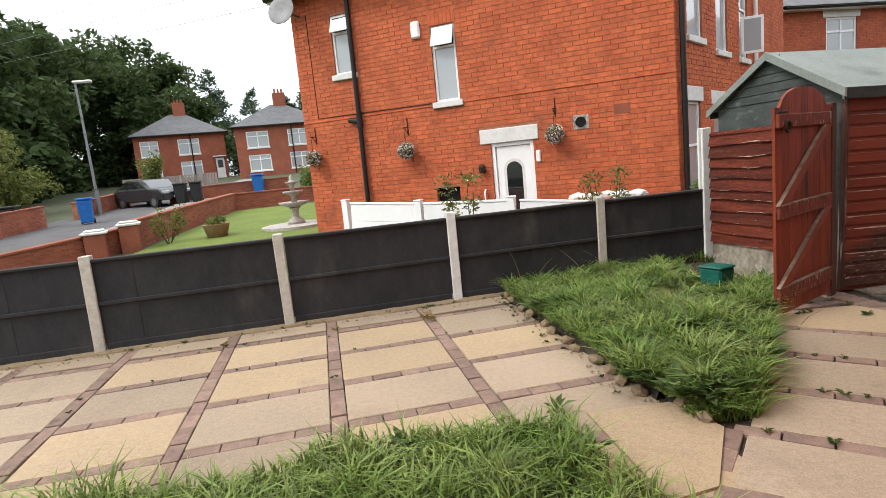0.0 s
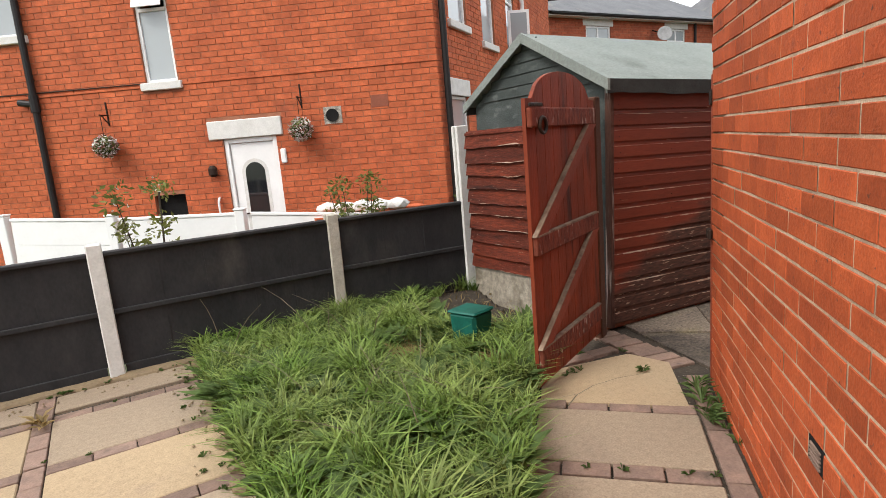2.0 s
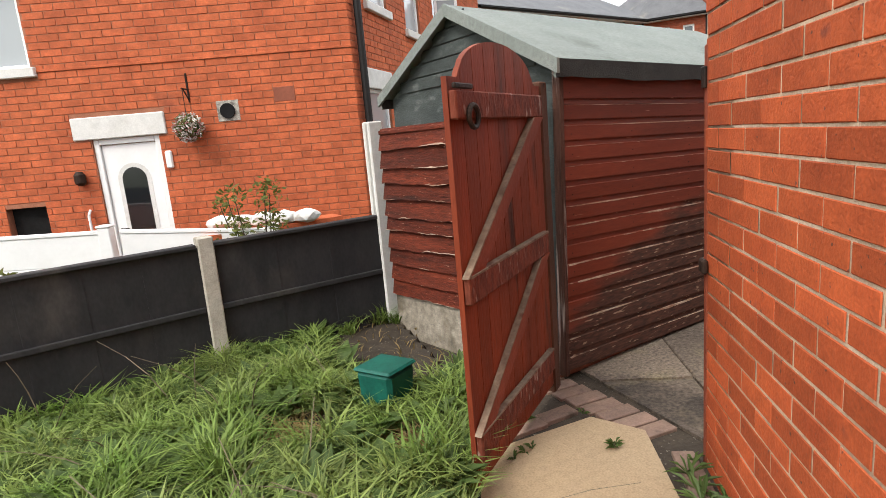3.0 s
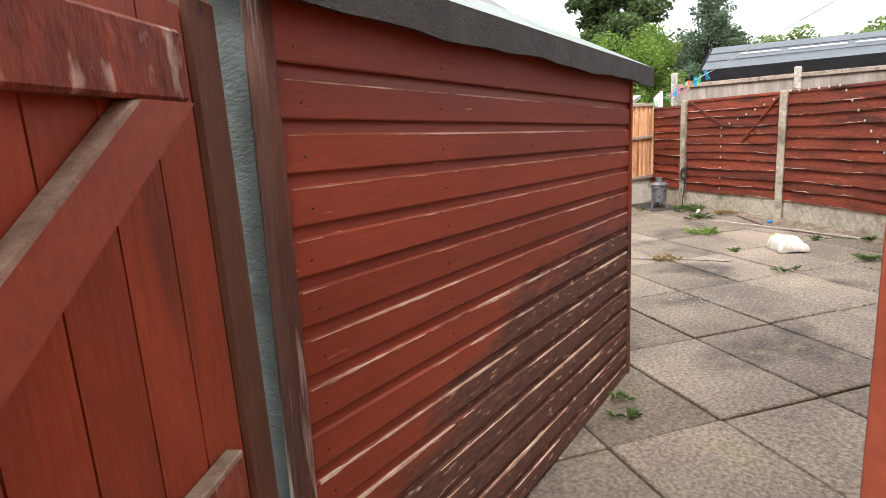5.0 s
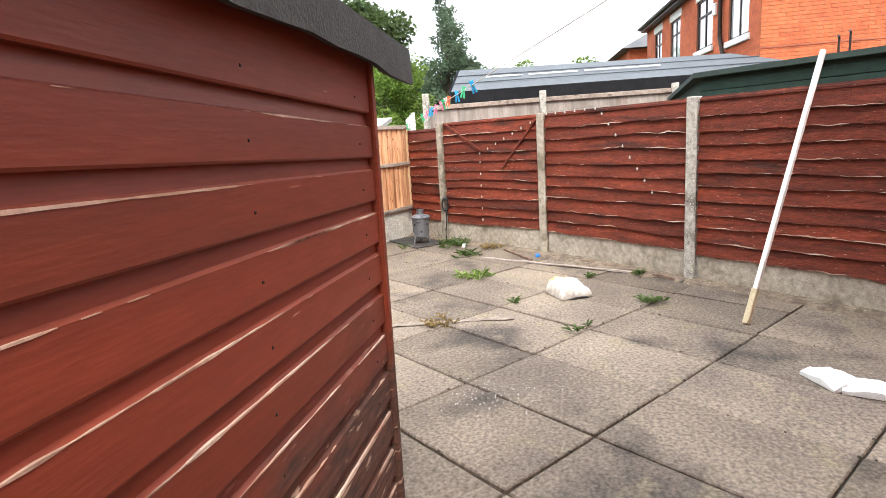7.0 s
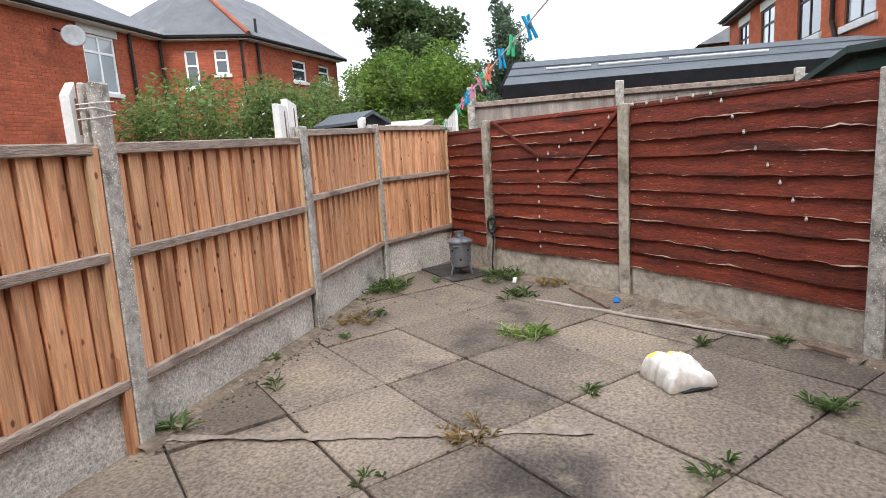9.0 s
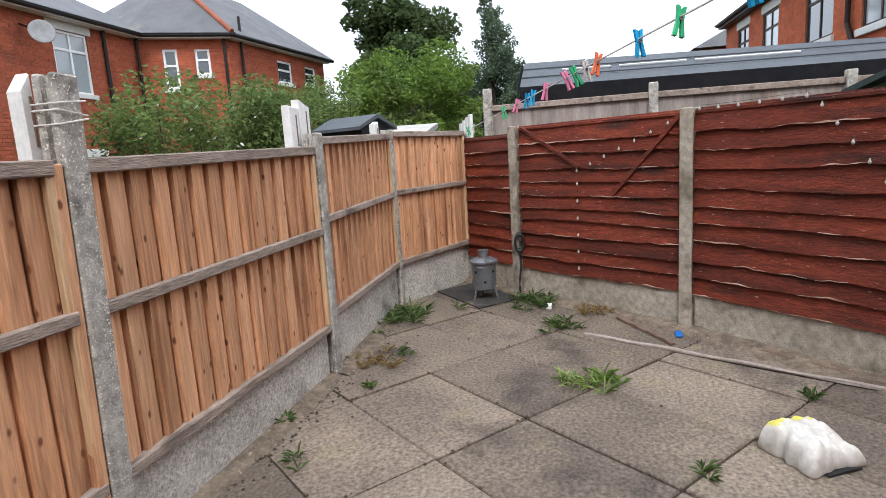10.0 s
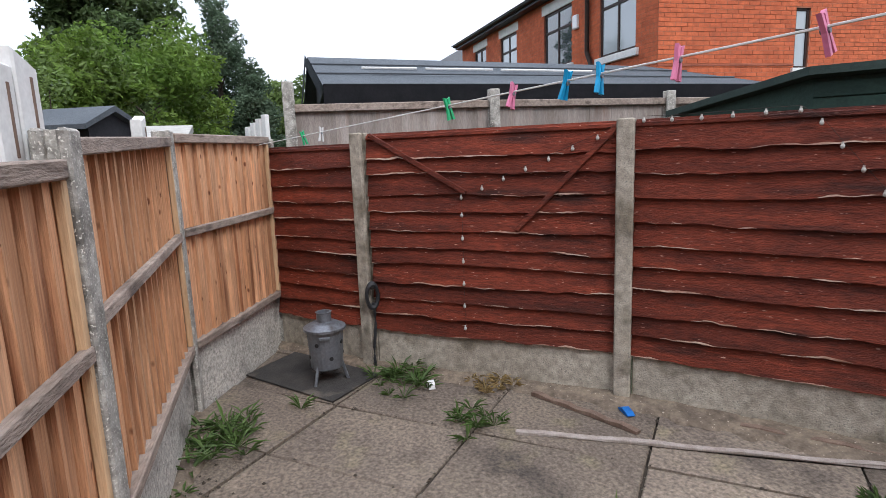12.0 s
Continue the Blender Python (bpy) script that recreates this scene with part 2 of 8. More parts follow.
LEAF_LIGHT = mat("light_tree_leaf", (0.12, 0.21, 0.03), (0.18, 0.26, 0.045), 0.9, 0.6, 0.0, 5, island=0.35, leaf=True)
LEAF_CONIFER = mat("conifer_needles", (0.085, 0.13, 0.075), (0.12, 0.165, 0.095), 0.9, 0.65, 0.0, 5, island=0.35, leaf=True)
LEAF_YELLOW = mat("yellowish_shrub_leaf", (0.20, 0.21, 0.05), (0.14, 0.17, 0.045), 0.9, 0.6, 0.0, 5, island=0.35, leaf=True)
BARK = mat("tree_bark", (0.09, 0.07, 0.05), (0.06, 0.045, 0.033), 8, 0.95, 0.8, 30)
PETAL = mat("white_petal", (0.8, 0.78, 0.72), (0.7, 0.66, 0.6), 20, 0.7, 0.0, 20)
GALVANISED = mat("galvanised_steel", (0.30, 0.31, 0.33), (0.20, 0.21, 0.23), 12, 0.5, 0.15, 60, metal=0.7, stain=(0.1, 0.085, 0.075), stain_scale=6)
PLASTIC_GREEN = mat("green_plastic", (0.012, 0.13, 0.095), (0.01, 0.10, 0.075), 10, 0.42, 0.05, 60)
PLASTIC_BLUE = mat("blue_plastic", (0.02, 0.16, 0.50), (0.018, 0.13, 0.42), 6, 0.45, 0.05, 40)
PLASTIC_BLACK = mat("black_plastic", (0.02, 0.02, 0.022), (0.03, 0.03, 0.03), 8, 0.5, 0.1, 60)
SACK = mat("white_plastic_sack", (0.74, 0.71, 0.65), (0.58, 0.54, 0.47), 9, 0.5, 0.5, 30, stain=(0.42, 0.36, 0.29), stain_scale=7, stain_at=0.56)
SACK_YELLOW = mat("yellow_print", (0.75, 0.66, 0.10), (0.62, 0.56, 0.12), 9, 0.5, 0.2, 30)
IRON = mat("dark_iron", (0.03, 0.025, 0.022), (0.06, 0.035, 0.024), 14, 0.6, 0.3, 60, metal=0.5)
STONE = mat("pale_garden_stone", (0.50, 0.47, 0.42), (0.40, 0.38, 0.34), 7, 0.9, 0.4, 60)
DARK_FELT_ROOF = mat("slate_grey_felt", (0.095, 0.105, 0.115), (0.075, 0.083, 0.092), 2.5, 0.75, 0.4, 120, stain=(0.13, 0.14, 0.145), stain_scale=0.9)
GREEN_SHED = mat("dark_green_shed", (0.03, 0.06, 0.045), (0.022, 0.045, 0.034), 3, 0.7, 0.3, 50)
FENCE_OLD = mat("silvered_fence", (0.38, 0.33, 0.29), (0.28, 0.23, 0.195), 4, 0.9, 0.5, 50, rand=0.18, stretch=(3, 3, 0.5), stain=(0.2, 0.12, 0.09), stain_scale=2.5)
GLASS = glass_mat("window_glass", (0.05, 0.06, 0.065))
GLASS_PALE = glass_mat("curtained_glass", (0.33, 0.36, 0.37), 0.1)
MATT_BLACK = mat("matt_black", (0.012, 0.012, 0.012), (0.02, 0.02, 0.02), 9, 0.95, 0.1, 60, spec=0.1)
GATE_BROWN = mat("brown_gate_post", (0.125, 0.052, 0.027), (0.088, 0.038, 0.021), 4, 0.7, 0.4, 50, stretch=(2, 2, 0.4), speck=(0.03, 0.015, 0.01), speck_scale=14, speck_at=0.72)
GATE_BRACE = mat("gate_brace_stain", (0.27, 0.062, 0.03), (0.22, 0.05, 0.026), 4, 0.6, 0.25, 50, rand=0.08, mid=0.2, dirt=0.3, stain=(0.46, 0.33, 0.25), stain_scale=9, stain_at=0.70)
TRIM_WORN = mat("flaked_shed_trim", (0.13, 0.055, 0.036), (0.08, 0.036, 0.026), 6, 0.8, 0.7, 50, stretch=(5, 5, 0.3), stain=(0.62, 0.50, 0.43), stain_scale=6, stain_at=0.545, mid=0.5)
GLASS_DARK = glass_mat("dark_glass", (0.01, 0.011, 0.013), 0.08)


def rotting(name, sound, rotten):
    """Sound paint giving way to rotten timber low down, more so towards the damp far end."""
    m = sound.copy()
    m.name = name
    n, l = m.node_tree.nodes, m.node_tree.links
    bsdf = n["Principled BSDF"]
    paint = bsdf.inputs["Base Color"].links[0].from_socket
    geo = n.new("ShaderNodeNewGeometry")
    sep = n.new("ShaderNodeSeparateXYZ")
    l.new(geo.outputs["Position"], sep.inputs["Vector"])
    stretch = n.new("ShaderNodeMapping")
    stretch.inputs["Scale"].default_value = (1.0, 1.0, 5.0)
    l.new(geo.outputs["Position"], stretch.inputs["Vector"])

    def textured(scale, detail, vec):
        t = n.new("ShaderNodeTexNoise")
        t.inputs["Scale"].default_value, t.inputs["Detail"].default_value = scale, detail
        l.new(vec, t.inputs["Vector"])
        return t.outputs["Fac"]

    def maths(op, a, b):
        k = n.new("ShaderNodeMath")
        k.operation = op
        for sock, v in zip(k.inputs, (a, b)):
            if isinstance(v, (int, float)):
                sock.default_value = v
            else:
                l.new(v, sock)
        return k.outputs[0]

    line = maths("MINIMUM", maths("ADD", maths("MULTIPLY", maths("SUBTRACT", sep.outputs["X"], 4.0), 0.42), 0.36), 0.93)
    edge = maths("ADD", maths("SUBTRACT", line, sep.outputs["Z"]), maths("MULTIPLY", maths("SUBTRACT", textured(2.2, 6.0, stretch.outputs["Vector"]), 0.5), 0.6))
    fac = n.new("ShaderNodeMapRange")
    fac.inputs["From Min"].default_value, fac.inputs["From Max"].default_value = -0.06, 0.08
    l.new(edge, fac.inputs["Value"])
    grain = n.new("ShaderNodeMapRange")
    grain.inputs["From Min"].default_value, grain.inputs["From Max"].default_value = 0.3, 0.7
    l.new(textured(16.0, 8.0, stretch.outputs["Vector"]), grain.inputs["Value"])
    rot = n.new("ShaderNodeMix")
    rot.data_type = "RGBA"
    rot.inputs[6].default_value, rot.inputs[7].default_value = (*rotten[0], 1), (*rotten[1], 1)
    l.new(grain.outputs["Result"], rot.inputs[0])
    bare = n.new("ShaderNodeMapRange")
    bare.inputs["From Min"].default_value, bare.inputs["From Max"].default_value = 0.63, 0.68
    l.new(textured(11.0, 9.0, stretch.outputs["Vector"]), bare.inputs["Value"])
    pale = n.new("ShaderNodeMix")
    pale.data_type = "RGBA"
    pale.inputs[7].default_value = (*rotten[2], 1)
    l.new(bare.outputs["Result"], pale.inputs[0])
    l.new(rot.outputs[2], pale.inputs[6])
    both = n.new("ShaderNodeMix")
    both.data_type = "RGBA"
    l.new(fac.outputs["Result"], both.inputs[0])
    l.new(paint, both.inputs[6])
    l.new(pale.outputs[2], both.inputs[7])
    l.new(both.outputs[2], bsdf.inputs["Base Color"])
    rough = n.new("ShaderNodeMapRange")
    rough.inputs["To Min"].default_value, rough.inputs["To Max"].default_value = 0.5, 0.9
    l.new(fac.outputs["Result"], rough.inputs["Value"])
    l.new(rough.outputs["Result"], bsdf.inputs["Roughness"])
    return m


SHED_BOARD = rotting("rotting_shed_board", SHED_RED, ((0.045, 0.023, 0.017), (0.11, 0.046, 0.029), (0.30, 0.20, 0.14)))


# ---- building helpers ----
def part(name, bm, material, parent=None, label="", smooth=False):
    """Link a bmesh as one mesh object under a thing."""
    me = bpy.data.meshes.new(name)
    bm.normal_update()
    bm.to_mesh(me)
    bm.free()
    me.materials.append(material)
    if smooth:
        me.shade_smooth()
    ob = new(name, me)
    ob.parent = parent
    if label:
        ob["label"] = label
    return ob


def piece(name, me, m, parent):
    """One more object on a shared mesh."""
    ob = new(name, me)
    ob.parent = parent
    ob.matrix_basis = m
    return ob


def group_at(name, m, label, category, group="", kind=""):
    ob = new(name)
    ob.matrix_basis = m
    return tagged(ob, label, category, group, kind)


def plan(x, y, angle, z=0.0):
    return pose(x, y, z, 0, 0, angle)


def box(bm, x0, x1, y0, y1, z0, z1, m=None, bevel=0.0):
    r = bmesh.ops.create_cube(bm, size=1.0)
    vs = r["verts"]
    for v in vs:
        v.co = Vector(((x0 + x1) / 2 + v.co.x * (x1 - x0), (y0 + y1) / 2 + v.co.y * (y1 - y0), (z0 + z1) / 2 + v.co.z * (z1 - z0)))
    if bevel:
        es = list({e for v in vs for e in v.link_edges})
        r2 = bmesh.ops.bevel(bm, geom=es, offset=bevel, segments=1, affect="EDGES")
        vs = list({v for f in r2["faces"] for v in f.verts} | {v for v in vs if v.is_valid})
    if m is not None:
        bmesh.ops.transform(bm, matrix=m, verts=vs)
    return vs


def boxed(*a, **k):
    bm = bmesh.new()
    box(bm, *a, **k)
    return bm


def tube(bm, p, q, r0, r1=None, seg=10, caps=True):
    p, q = Vector(p), Vector(q)
    d = q - p
    m = Matrix.Translation((p + q) / 2) @ d.to_track_quat("Z", "Y").to_matrix().to_4x4()
    return bmesh.ops.create_cone(bm, cap_ends=caps, segments=seg, radius1=r0, radius2=r0 if r1 is None else r1, depth=d.length, matrix=m)["verts"]


def tubed(*a, **k):
    bm = bmesh.new()
    tube(bm, *a, **k)
    return bm


def lathe(profile, seg=20):
    """A turned shape from (radius, height) pairs."""
    bm = bmesh.new()
    rings = []
    for r, z in profile:
        rings.append([bm.verts.new((r * math.cos(2 * math.pi * i / seg), r * math.sin(2 * math.pi * i / seg), z)) for i in range(seg)])
    for a, b in zip(rings, rings[1:]):
        for i in range(seg):
            bm.faces.new((a[i], a[(i + 1) % seg], b[(i + 1) % seg], b[i]))
    bm.faces.new(rings[0][::-1])
    bm.faces.new(rings[-1])
    return bm


def prism(points, y0, y1):
    """An outline in x and z, pushed through from y0 to y1."""
    bm = bmesh.new()
    a = [bm.verts.new((x, y0, z)) for x, z in points]
    b = [bm.verts.new((x, y1, z)) for x, z in points]
    bm.faces.new(a)
    bm.faces.new(b[::-1])
    k = len(points)
    for i in range(k):
        bm.faces.new((a[i], b[i], b[(i + 1) % k], a[(i + 1) % k]))
    bmesh.ops.recalc_face_normals(bm, faces=bm.faces)
    return bm


def sheet(points, z0, z1):
    """A flat slab from an outline in plan."""
    bm = bmesh.new()
    a = [bm.verts.new((x, y, z0)) for x, y in points]
    b = [bm.verts.new((x, y, z1)) for x, y in points]
    bm.faces.new(a[::-1])
    bm.faces.new(b)
    k = len(points)
    for i in range(k):
        bm.faces.new((a[i], a[(i + 1) % k], b[(i + 1) % k], b[i]))
    bmesh.ops.recalc_face_normals(bm, faces=bm.faces)
    return bm


def raw(name, verts, faces, material, parent=None, kind=""):
    me = bpy.data.meshes.new(name)
    me.from_pydata(verts, [], faces)
    me.materials.append(material)
    ob = new(name, me)
    ob.parent = parent
    if kind:
        ob["kind"] = kind
    return ob


def wall_core(length, z0, z1, thick, holes, y=0.0):
    """A wall of one piece with openings through it."""
    bm = bmesh.new()
    xs = sorted({0.0, length, *(h[0] for h in holes), *(h[1] for h in holes)})
    zs = sorted({z0, z1, *(h[2] for h in holes), *(h[3] for h in holes)})
    for a, b in zip(xs, xs[1:]):
        for c, d in zip(zs, zs[1:]):
            if not any(h[0] < (a + b) / 2 < h[1] and h[2] < (c + d) / 2 < h[3] for h in holes):
                box(bm, a, b, y, y + thick, c, d)
    bmesh.ops.remove_doubles(bm, verts=bm.verts, dist=0.0005)
    bm.normal_update()
    inner = [f for f in bm.faces if abs(f.normal.y) < 0.5 and all(len(e.link_faces) > 2 for e in f.edges)]
    bmesh.ops.delete(bm, geom=inner, context="FACES_ONLY")
    return bm


def cord(points, r, seg=5):
    """One continuous round cord through the points."""
    bm = bmesh.new()
    rings = []
    pts = [Vector(p) for p in points]
    for i, p in enumerate(pts):
        d = (pts[min(i + 1, len(pts) - 1)] - pts[max(i - 1, 0)]).normalized()
        q = d.to_track_quat("Z", "Y").to_matrix()
        rings.append([bm.verts.new(p + q @ Vector((r * math.cos(2 * math.pi * k / seg), r * math.sin(2 * math.pi * k / seg), 0))) for k in range(seg)])
    for a, b in zip(rings, rings[1:]):
        for k in range(seg):
            bm.faces.new((a[k], a[(k + 1) % seg], b[(k + 1) % seg], b[k]))
    bm.faces.new(rings[0][::-1]), bm.faces.new(rings[-1])
    bmesh.ops.recalc_face_normals(bm, faces=bm.faces)
    return bm


def ribbon(xs, low, high, y, depth=0.0015):
    """Flakes between two lines that run along x; nothing where they meet."""
    bm = bmesh.new()
    prev = None
    for x in xs:
        a, b = low(x), high(x)
        cur = [bm.verts.new(c) for c in ((x, y(x) - depth, a), (x, y(x) - depth, b), (x, y(x) + 0.004, b), (x, y(x) + 0.004, a))] if b - a > 0.0006 else None
        if prev and cur:
            for j in range(4):
                bm.faces.new((prev[j], prev[(j + 1) % 4], cur[(j + 1) % 4], cur[j]))
        prev = cur
    bmesh.ops.delete(bm, geom=[v for v in bm.verts if not v.link_faces], context="VERTS")
    bmesh.ops.recalc_face_normals(bm, faces=bm.faces)
    return bm


def brick_boxes(length, z0, z1, course, long, joint, holes, proud=0.006, seed=1, shift=0.0):
    """Rectangles (x0, x1, z0, z1) of the bricks of a stretcher-bonded wall."""
    rng = random.Random(seed)
    rows = int((z1 - z0) / course)
    for r in range(rows):
        zb = z0 + r * course + joint / 2
        zt = zb + course - joint
        x = shift - (long / 2 if r % 2 else long)
        while x < length:
            a, b = max(0.0, x + joint / 2), min(length, x + long - joint / 2)
            x += long
            spans = [(a, b)]
            for h in holes:
                if h[2] < zt - 0.01 and h[3] > zb + 0.01:
                    cut = []
                    for s, e in spans:
                        if h[1] <= s or h[0] >= e:
                            cut.append((s, e))
                        else:
                            if h[0] - s > 0.03:
                                cut.append((s, h[0]))
                            if e - h[1] > 0.03:
                                cut.append((h[1], e))
                    spans = cut
            for s, e in spans:
                if e - s > 0.03:
                    yield s, e, zb, zt, proud + rng.uniform(-0.002, 0.002)


def brick_face(name, boxes, material, parent):
    """All the bricks of a face in one mesh of kind stuff."""
    vs, fs = [], []
    for s, e, zb, zt, p in boxes:
        i = len(vs)
        c = 0.003
        vs += [(s, 0, zb), (e, 0, zb), (e, 0, zt), (s, 0, zt), (s + c, -p, zb + c), (e - c, -p, zb + c), (e - c, -p, zt - c), (s + c, -p, zt - c)]
        fs += [(i + 4, i + 5, i + 6, i + 7), (i, i + 1, i + 5, i + 4), (i + 1, i + 2, i + 6, i + 5), (i + 2, i + 3, i + 7, i + 6), (i + 3, i, i + 4, i + 7)]
    return raw(name, vs, fs, material, parent, "stuff")


# ---- ground ----
gx = [-600, -250, -100, -60, -40, -30, -24] + list(range(-20, 12, 2)) + [16, 24, 40, 80, 200, 600]
gy = [-600, -200, -60, -20, 0, 6, 10, 14, 18, 22, 26, 32, 40, 50, 58, 80, 120, 250, 600]
gv, gf = [], []
for y in gy:
    for x in gx:
        rise = min(1.0, max(0.0, (6 - x) / 5)) * 0.055 * max(0.0, min(y, 58) - 10)
        gv.append((x, y, -0.25 + rise))
for j in range(len(gy) - 1):
    for i in range(len(gx) - 1):
        k = j * len(gx) + i
        gf.append((k, k + 1, k + 1 + len(gx), k + len(gx)))
tagged(raw("ground", gv, gf, GROUND), "rough grassy ground spreading to the horizon", "ground", kind="structure")

# ---- own house: brick side wall and back wall ----
WALL_ANGLE = 50.5
CORNER = Vector((3.86, 3.68, 0))
WALL_LEN = 8.0
ex = Vector((math.cos(radians(WALL_ANGLE)), math.sin(radians(WALL_ANGLE)), 0))
start = CORNER - ex * WALL_LEN
# local x runs from the corner backwards, local -y looks at the path
own = group_at("house_wall", Matrix.Translation(CORNER) @ pose(0, 0, 0, 0, 0, WALL_ANGLE + 180), "orange brick house wall with pale mortar joints and an air vent", "wall", kind="structure")
VENTS = [(1.54, 1.66, 0.431, 0.513)]
part("wall_core", wall_core(WALL_LEN, -0.3, 5.2, 0.3, [], 0.0), MORTAR, own)
own_bricks = list(brick_boxes(WALL_LEN, -0.061, 5.2, 0.082, 0.252, 0.009, VENTS, 0.004, shift=0.016))
near = [b for b in own_bricks if b[0] < 2.4 and 0.3 < b[2] < 2.0]
near_ids = {id(b) for b in near[:290]}
brick_face("brickwork", [b for b in own_bricks if id(b) not in near_ids], BRICK_OWN, own)
for s, e, zb, zt in VENTS:
    vent = part("air_vent", boxed(s, e, -0.004, 0.02, zb, zt), MATT_BLACK, own, "dark terracotta air brick with slots")
    for k in range(5):
        part("vent_bar", boxed(s + 0.02, e - 0.02, -0.010, -0.004, zb + 0.010 + k * 0.013, zb + 0.016 + k * 0.013), BRICK_DARK, vent)
back = group_at("wall_back", Matrix.Translation(CORNER) @ pose(0, 0, 0, 0, 0, WALL_ANGLE - 90), "orange brick rear wall of the house", "wall", kind="structure")
part("wall_core", wall_core(7.0, -0.3, 5.2, 0.28, [], -0.29), MORTAR, back)
vs, fs = [], []
for s, e, zb, zt, p in brick_boxes(7.0, -0.061, 5.2, 0.082, 0.252, 0.010, [], 0.005, seed=3):
    i = len(vs)
    vs += [(s, -0.006 + p, zb), (e, -0.006 + p, zb), (e, -0.006 + p, zt), (s, -0.006 + p, zt)]
    fs.append((i + 3, i + 2, i + 1, i))
raw("brickwork", vs, fs, BRICK_OWN, back, "stuff")
hr = group_at("house_roof", Matrix.Translation(CORNER) @ pose(0, 0, 0, 0, 0, WALL_ANGLE + 180), "slate roof and far walls of the house", "roof", kind="structure")
part("wall_far", boxed(0.0, WALL_LEN, 6.7, 7.0, -0.3, 5.2), BRICK_FAR, hr)
part("wall_end", boxed(WALL_LEN - 0.3, WALL_LEN - 0.002, 0.3, 6.7, -0.3, 5.2), BRICK_FAR, hr)
bm = bmesh.new()
lo = [bm.verts.new(c) for c in ((-0.3, -0.3, 5.21), (WALL_LEN + 0.3, -0.3, 5.21), (WALL_LEN + 0.3, 7.3, 5.21), (-0.3, 7.3, 5.21))]
hi = [bm.verts.new(c) for c in ((3.5, 3.5, 7.4), (4.5, 3.5, 7.4))]
bm.faces.new(lo[::-1]), bm.faces.new((lo[0], lo[1], hi[1], hi[0])), bm.faces.new((lo[1], lo[2], hi[1])), bm.faces.new((lo[2], lo[3], hi[0], hi[1])), bm.faces.new((lo[3], lo[0], hi[0]))
part("roof", bm, SLATE, hr)

# ---- front paving ----
FRONT = plan(0.63, 6.08, 6.5)


def frame_point(m, u, v, z=0.0):
    return m @ Vector((u, v, z))


front = group_at("front_paving", FRONT, "buff paving slabs framed by weathered red brick strips", "paving", kind="structure")
part("bedding", sheet([(-9, 0.0), (4.2, 0.0), (4.2, -2.0), (2.2, -8.5), (-9, -8.5)], -0.3, -0.022), SOIL, front)


def slab_mesh(name, w, d, t, material, chip=0.006):
    bm = boxed(-w / 2, w / 2, -d / 2, d / 2, -t, 0, bevel=chip)
    me = bpy.data.meshes.new(name)
    bm.to_mesh(me)
    bm.free()
    me.materials.append(material)
    return me


rng = random.Random(4)
COLS = [-0.43 + 0.955 * k for k in range(-8, 2)]
ROWSV = [-0.52 - 0.715 * k for k in range(0, 9)]
slab = slab_mesh("paving_slab", 0.845, 0.605, 0.04, SLAB_BUFF)
yellow_slab = slab_mesh("paving_slab_yellow", 0.845, 0.605, 0.04, SLAB_YELLOW)
short_slab = slab_mesh("paving_slab_short", 0.845, 0.30, 0.04, SLAB_BUFF)
row_brick = slab_mesh("row_brick", 0.206, 0.098, 0.04, BRICK_DARK, 0.004)
strip_brick = slab_mesh("strip_brick", 0.212, 0.098, 0.04, BRICK_DARK, 0.004)


def inside(u, v, poly):
    hit = False
    for (x0, y0), (x1, y1) in zip(poly, poly[1:] + poly[:1]):
        if (y0 > v) != (y1 > v) and u < (x1 - x0) * (v - y0) / (y1 - y0) + x0:
            hit = not hit
    return hit


BED = [(0.52, -0.03), (0.47, -2.0), (0.42, -2.9), (0.55, -3.42), (0.8, -3.48), (1.45, -2.88), (2.2, -2.1), (2.62, -1.72), (3.1, -0.25), (3.05, -0.05)]
LAWN_NEAR = [(-6.5, -2.95), (-2.8, -3.05), (-2.0, -3.16), (-1.27, -3.05), (-0.6, -3.15), (-0.18, -3.22), (-0.16, -3.65), (-0.08, -4.05), (-0.05, -4.9), (-0.6, -6.6), (-6.5, -6.6)]


def tilted(u, v, turn=0.0):
    return pose(u, v, rng.uniform(-0.006, 0.003), rng.uniform(-0.5, 0.5), rng.uniform(-0.5, 0.5), turn + rng.uniform(-0.4, 0.4))


for c in COLS[:-1] + [COLS[-1]]:
    mid = c + 0.4775
    for k, r in enumerate([0.0] + ROWSV):
        if k == 0:
            u, v, me = mid, -0.26, short_slab
        else:
            u, v, me = mid, r - 0.3575, yellow_slab if rng.random() < 0.42 else slab
        if mid > 0.5 and v > -2.9 or inside(u, v, LAWN_NEAR) or u > 0.9:
            continue
        piece("paving_slab", me, tilted(u, v), front)
    # brick strip running away beside each column
    v = -0.06
    while v > -4.4:
        if not inside(c, v - 0.05, LAWN_NEAR) and c < 0.5:
            piece("strip_brick", strip_brick, tilted(c, v - 0.105, 90), front)
        v -= 0.2235
for r in ROWSV:
    for c in COLS[:-1]:
        for k in range(4):
            u = c + 0.160 + k * 0.2118
            if not inside(u, r, LAWN_NEAR) and u < 0.45:
                piece("strip_brick", row_brick, tilted(u, r), front)

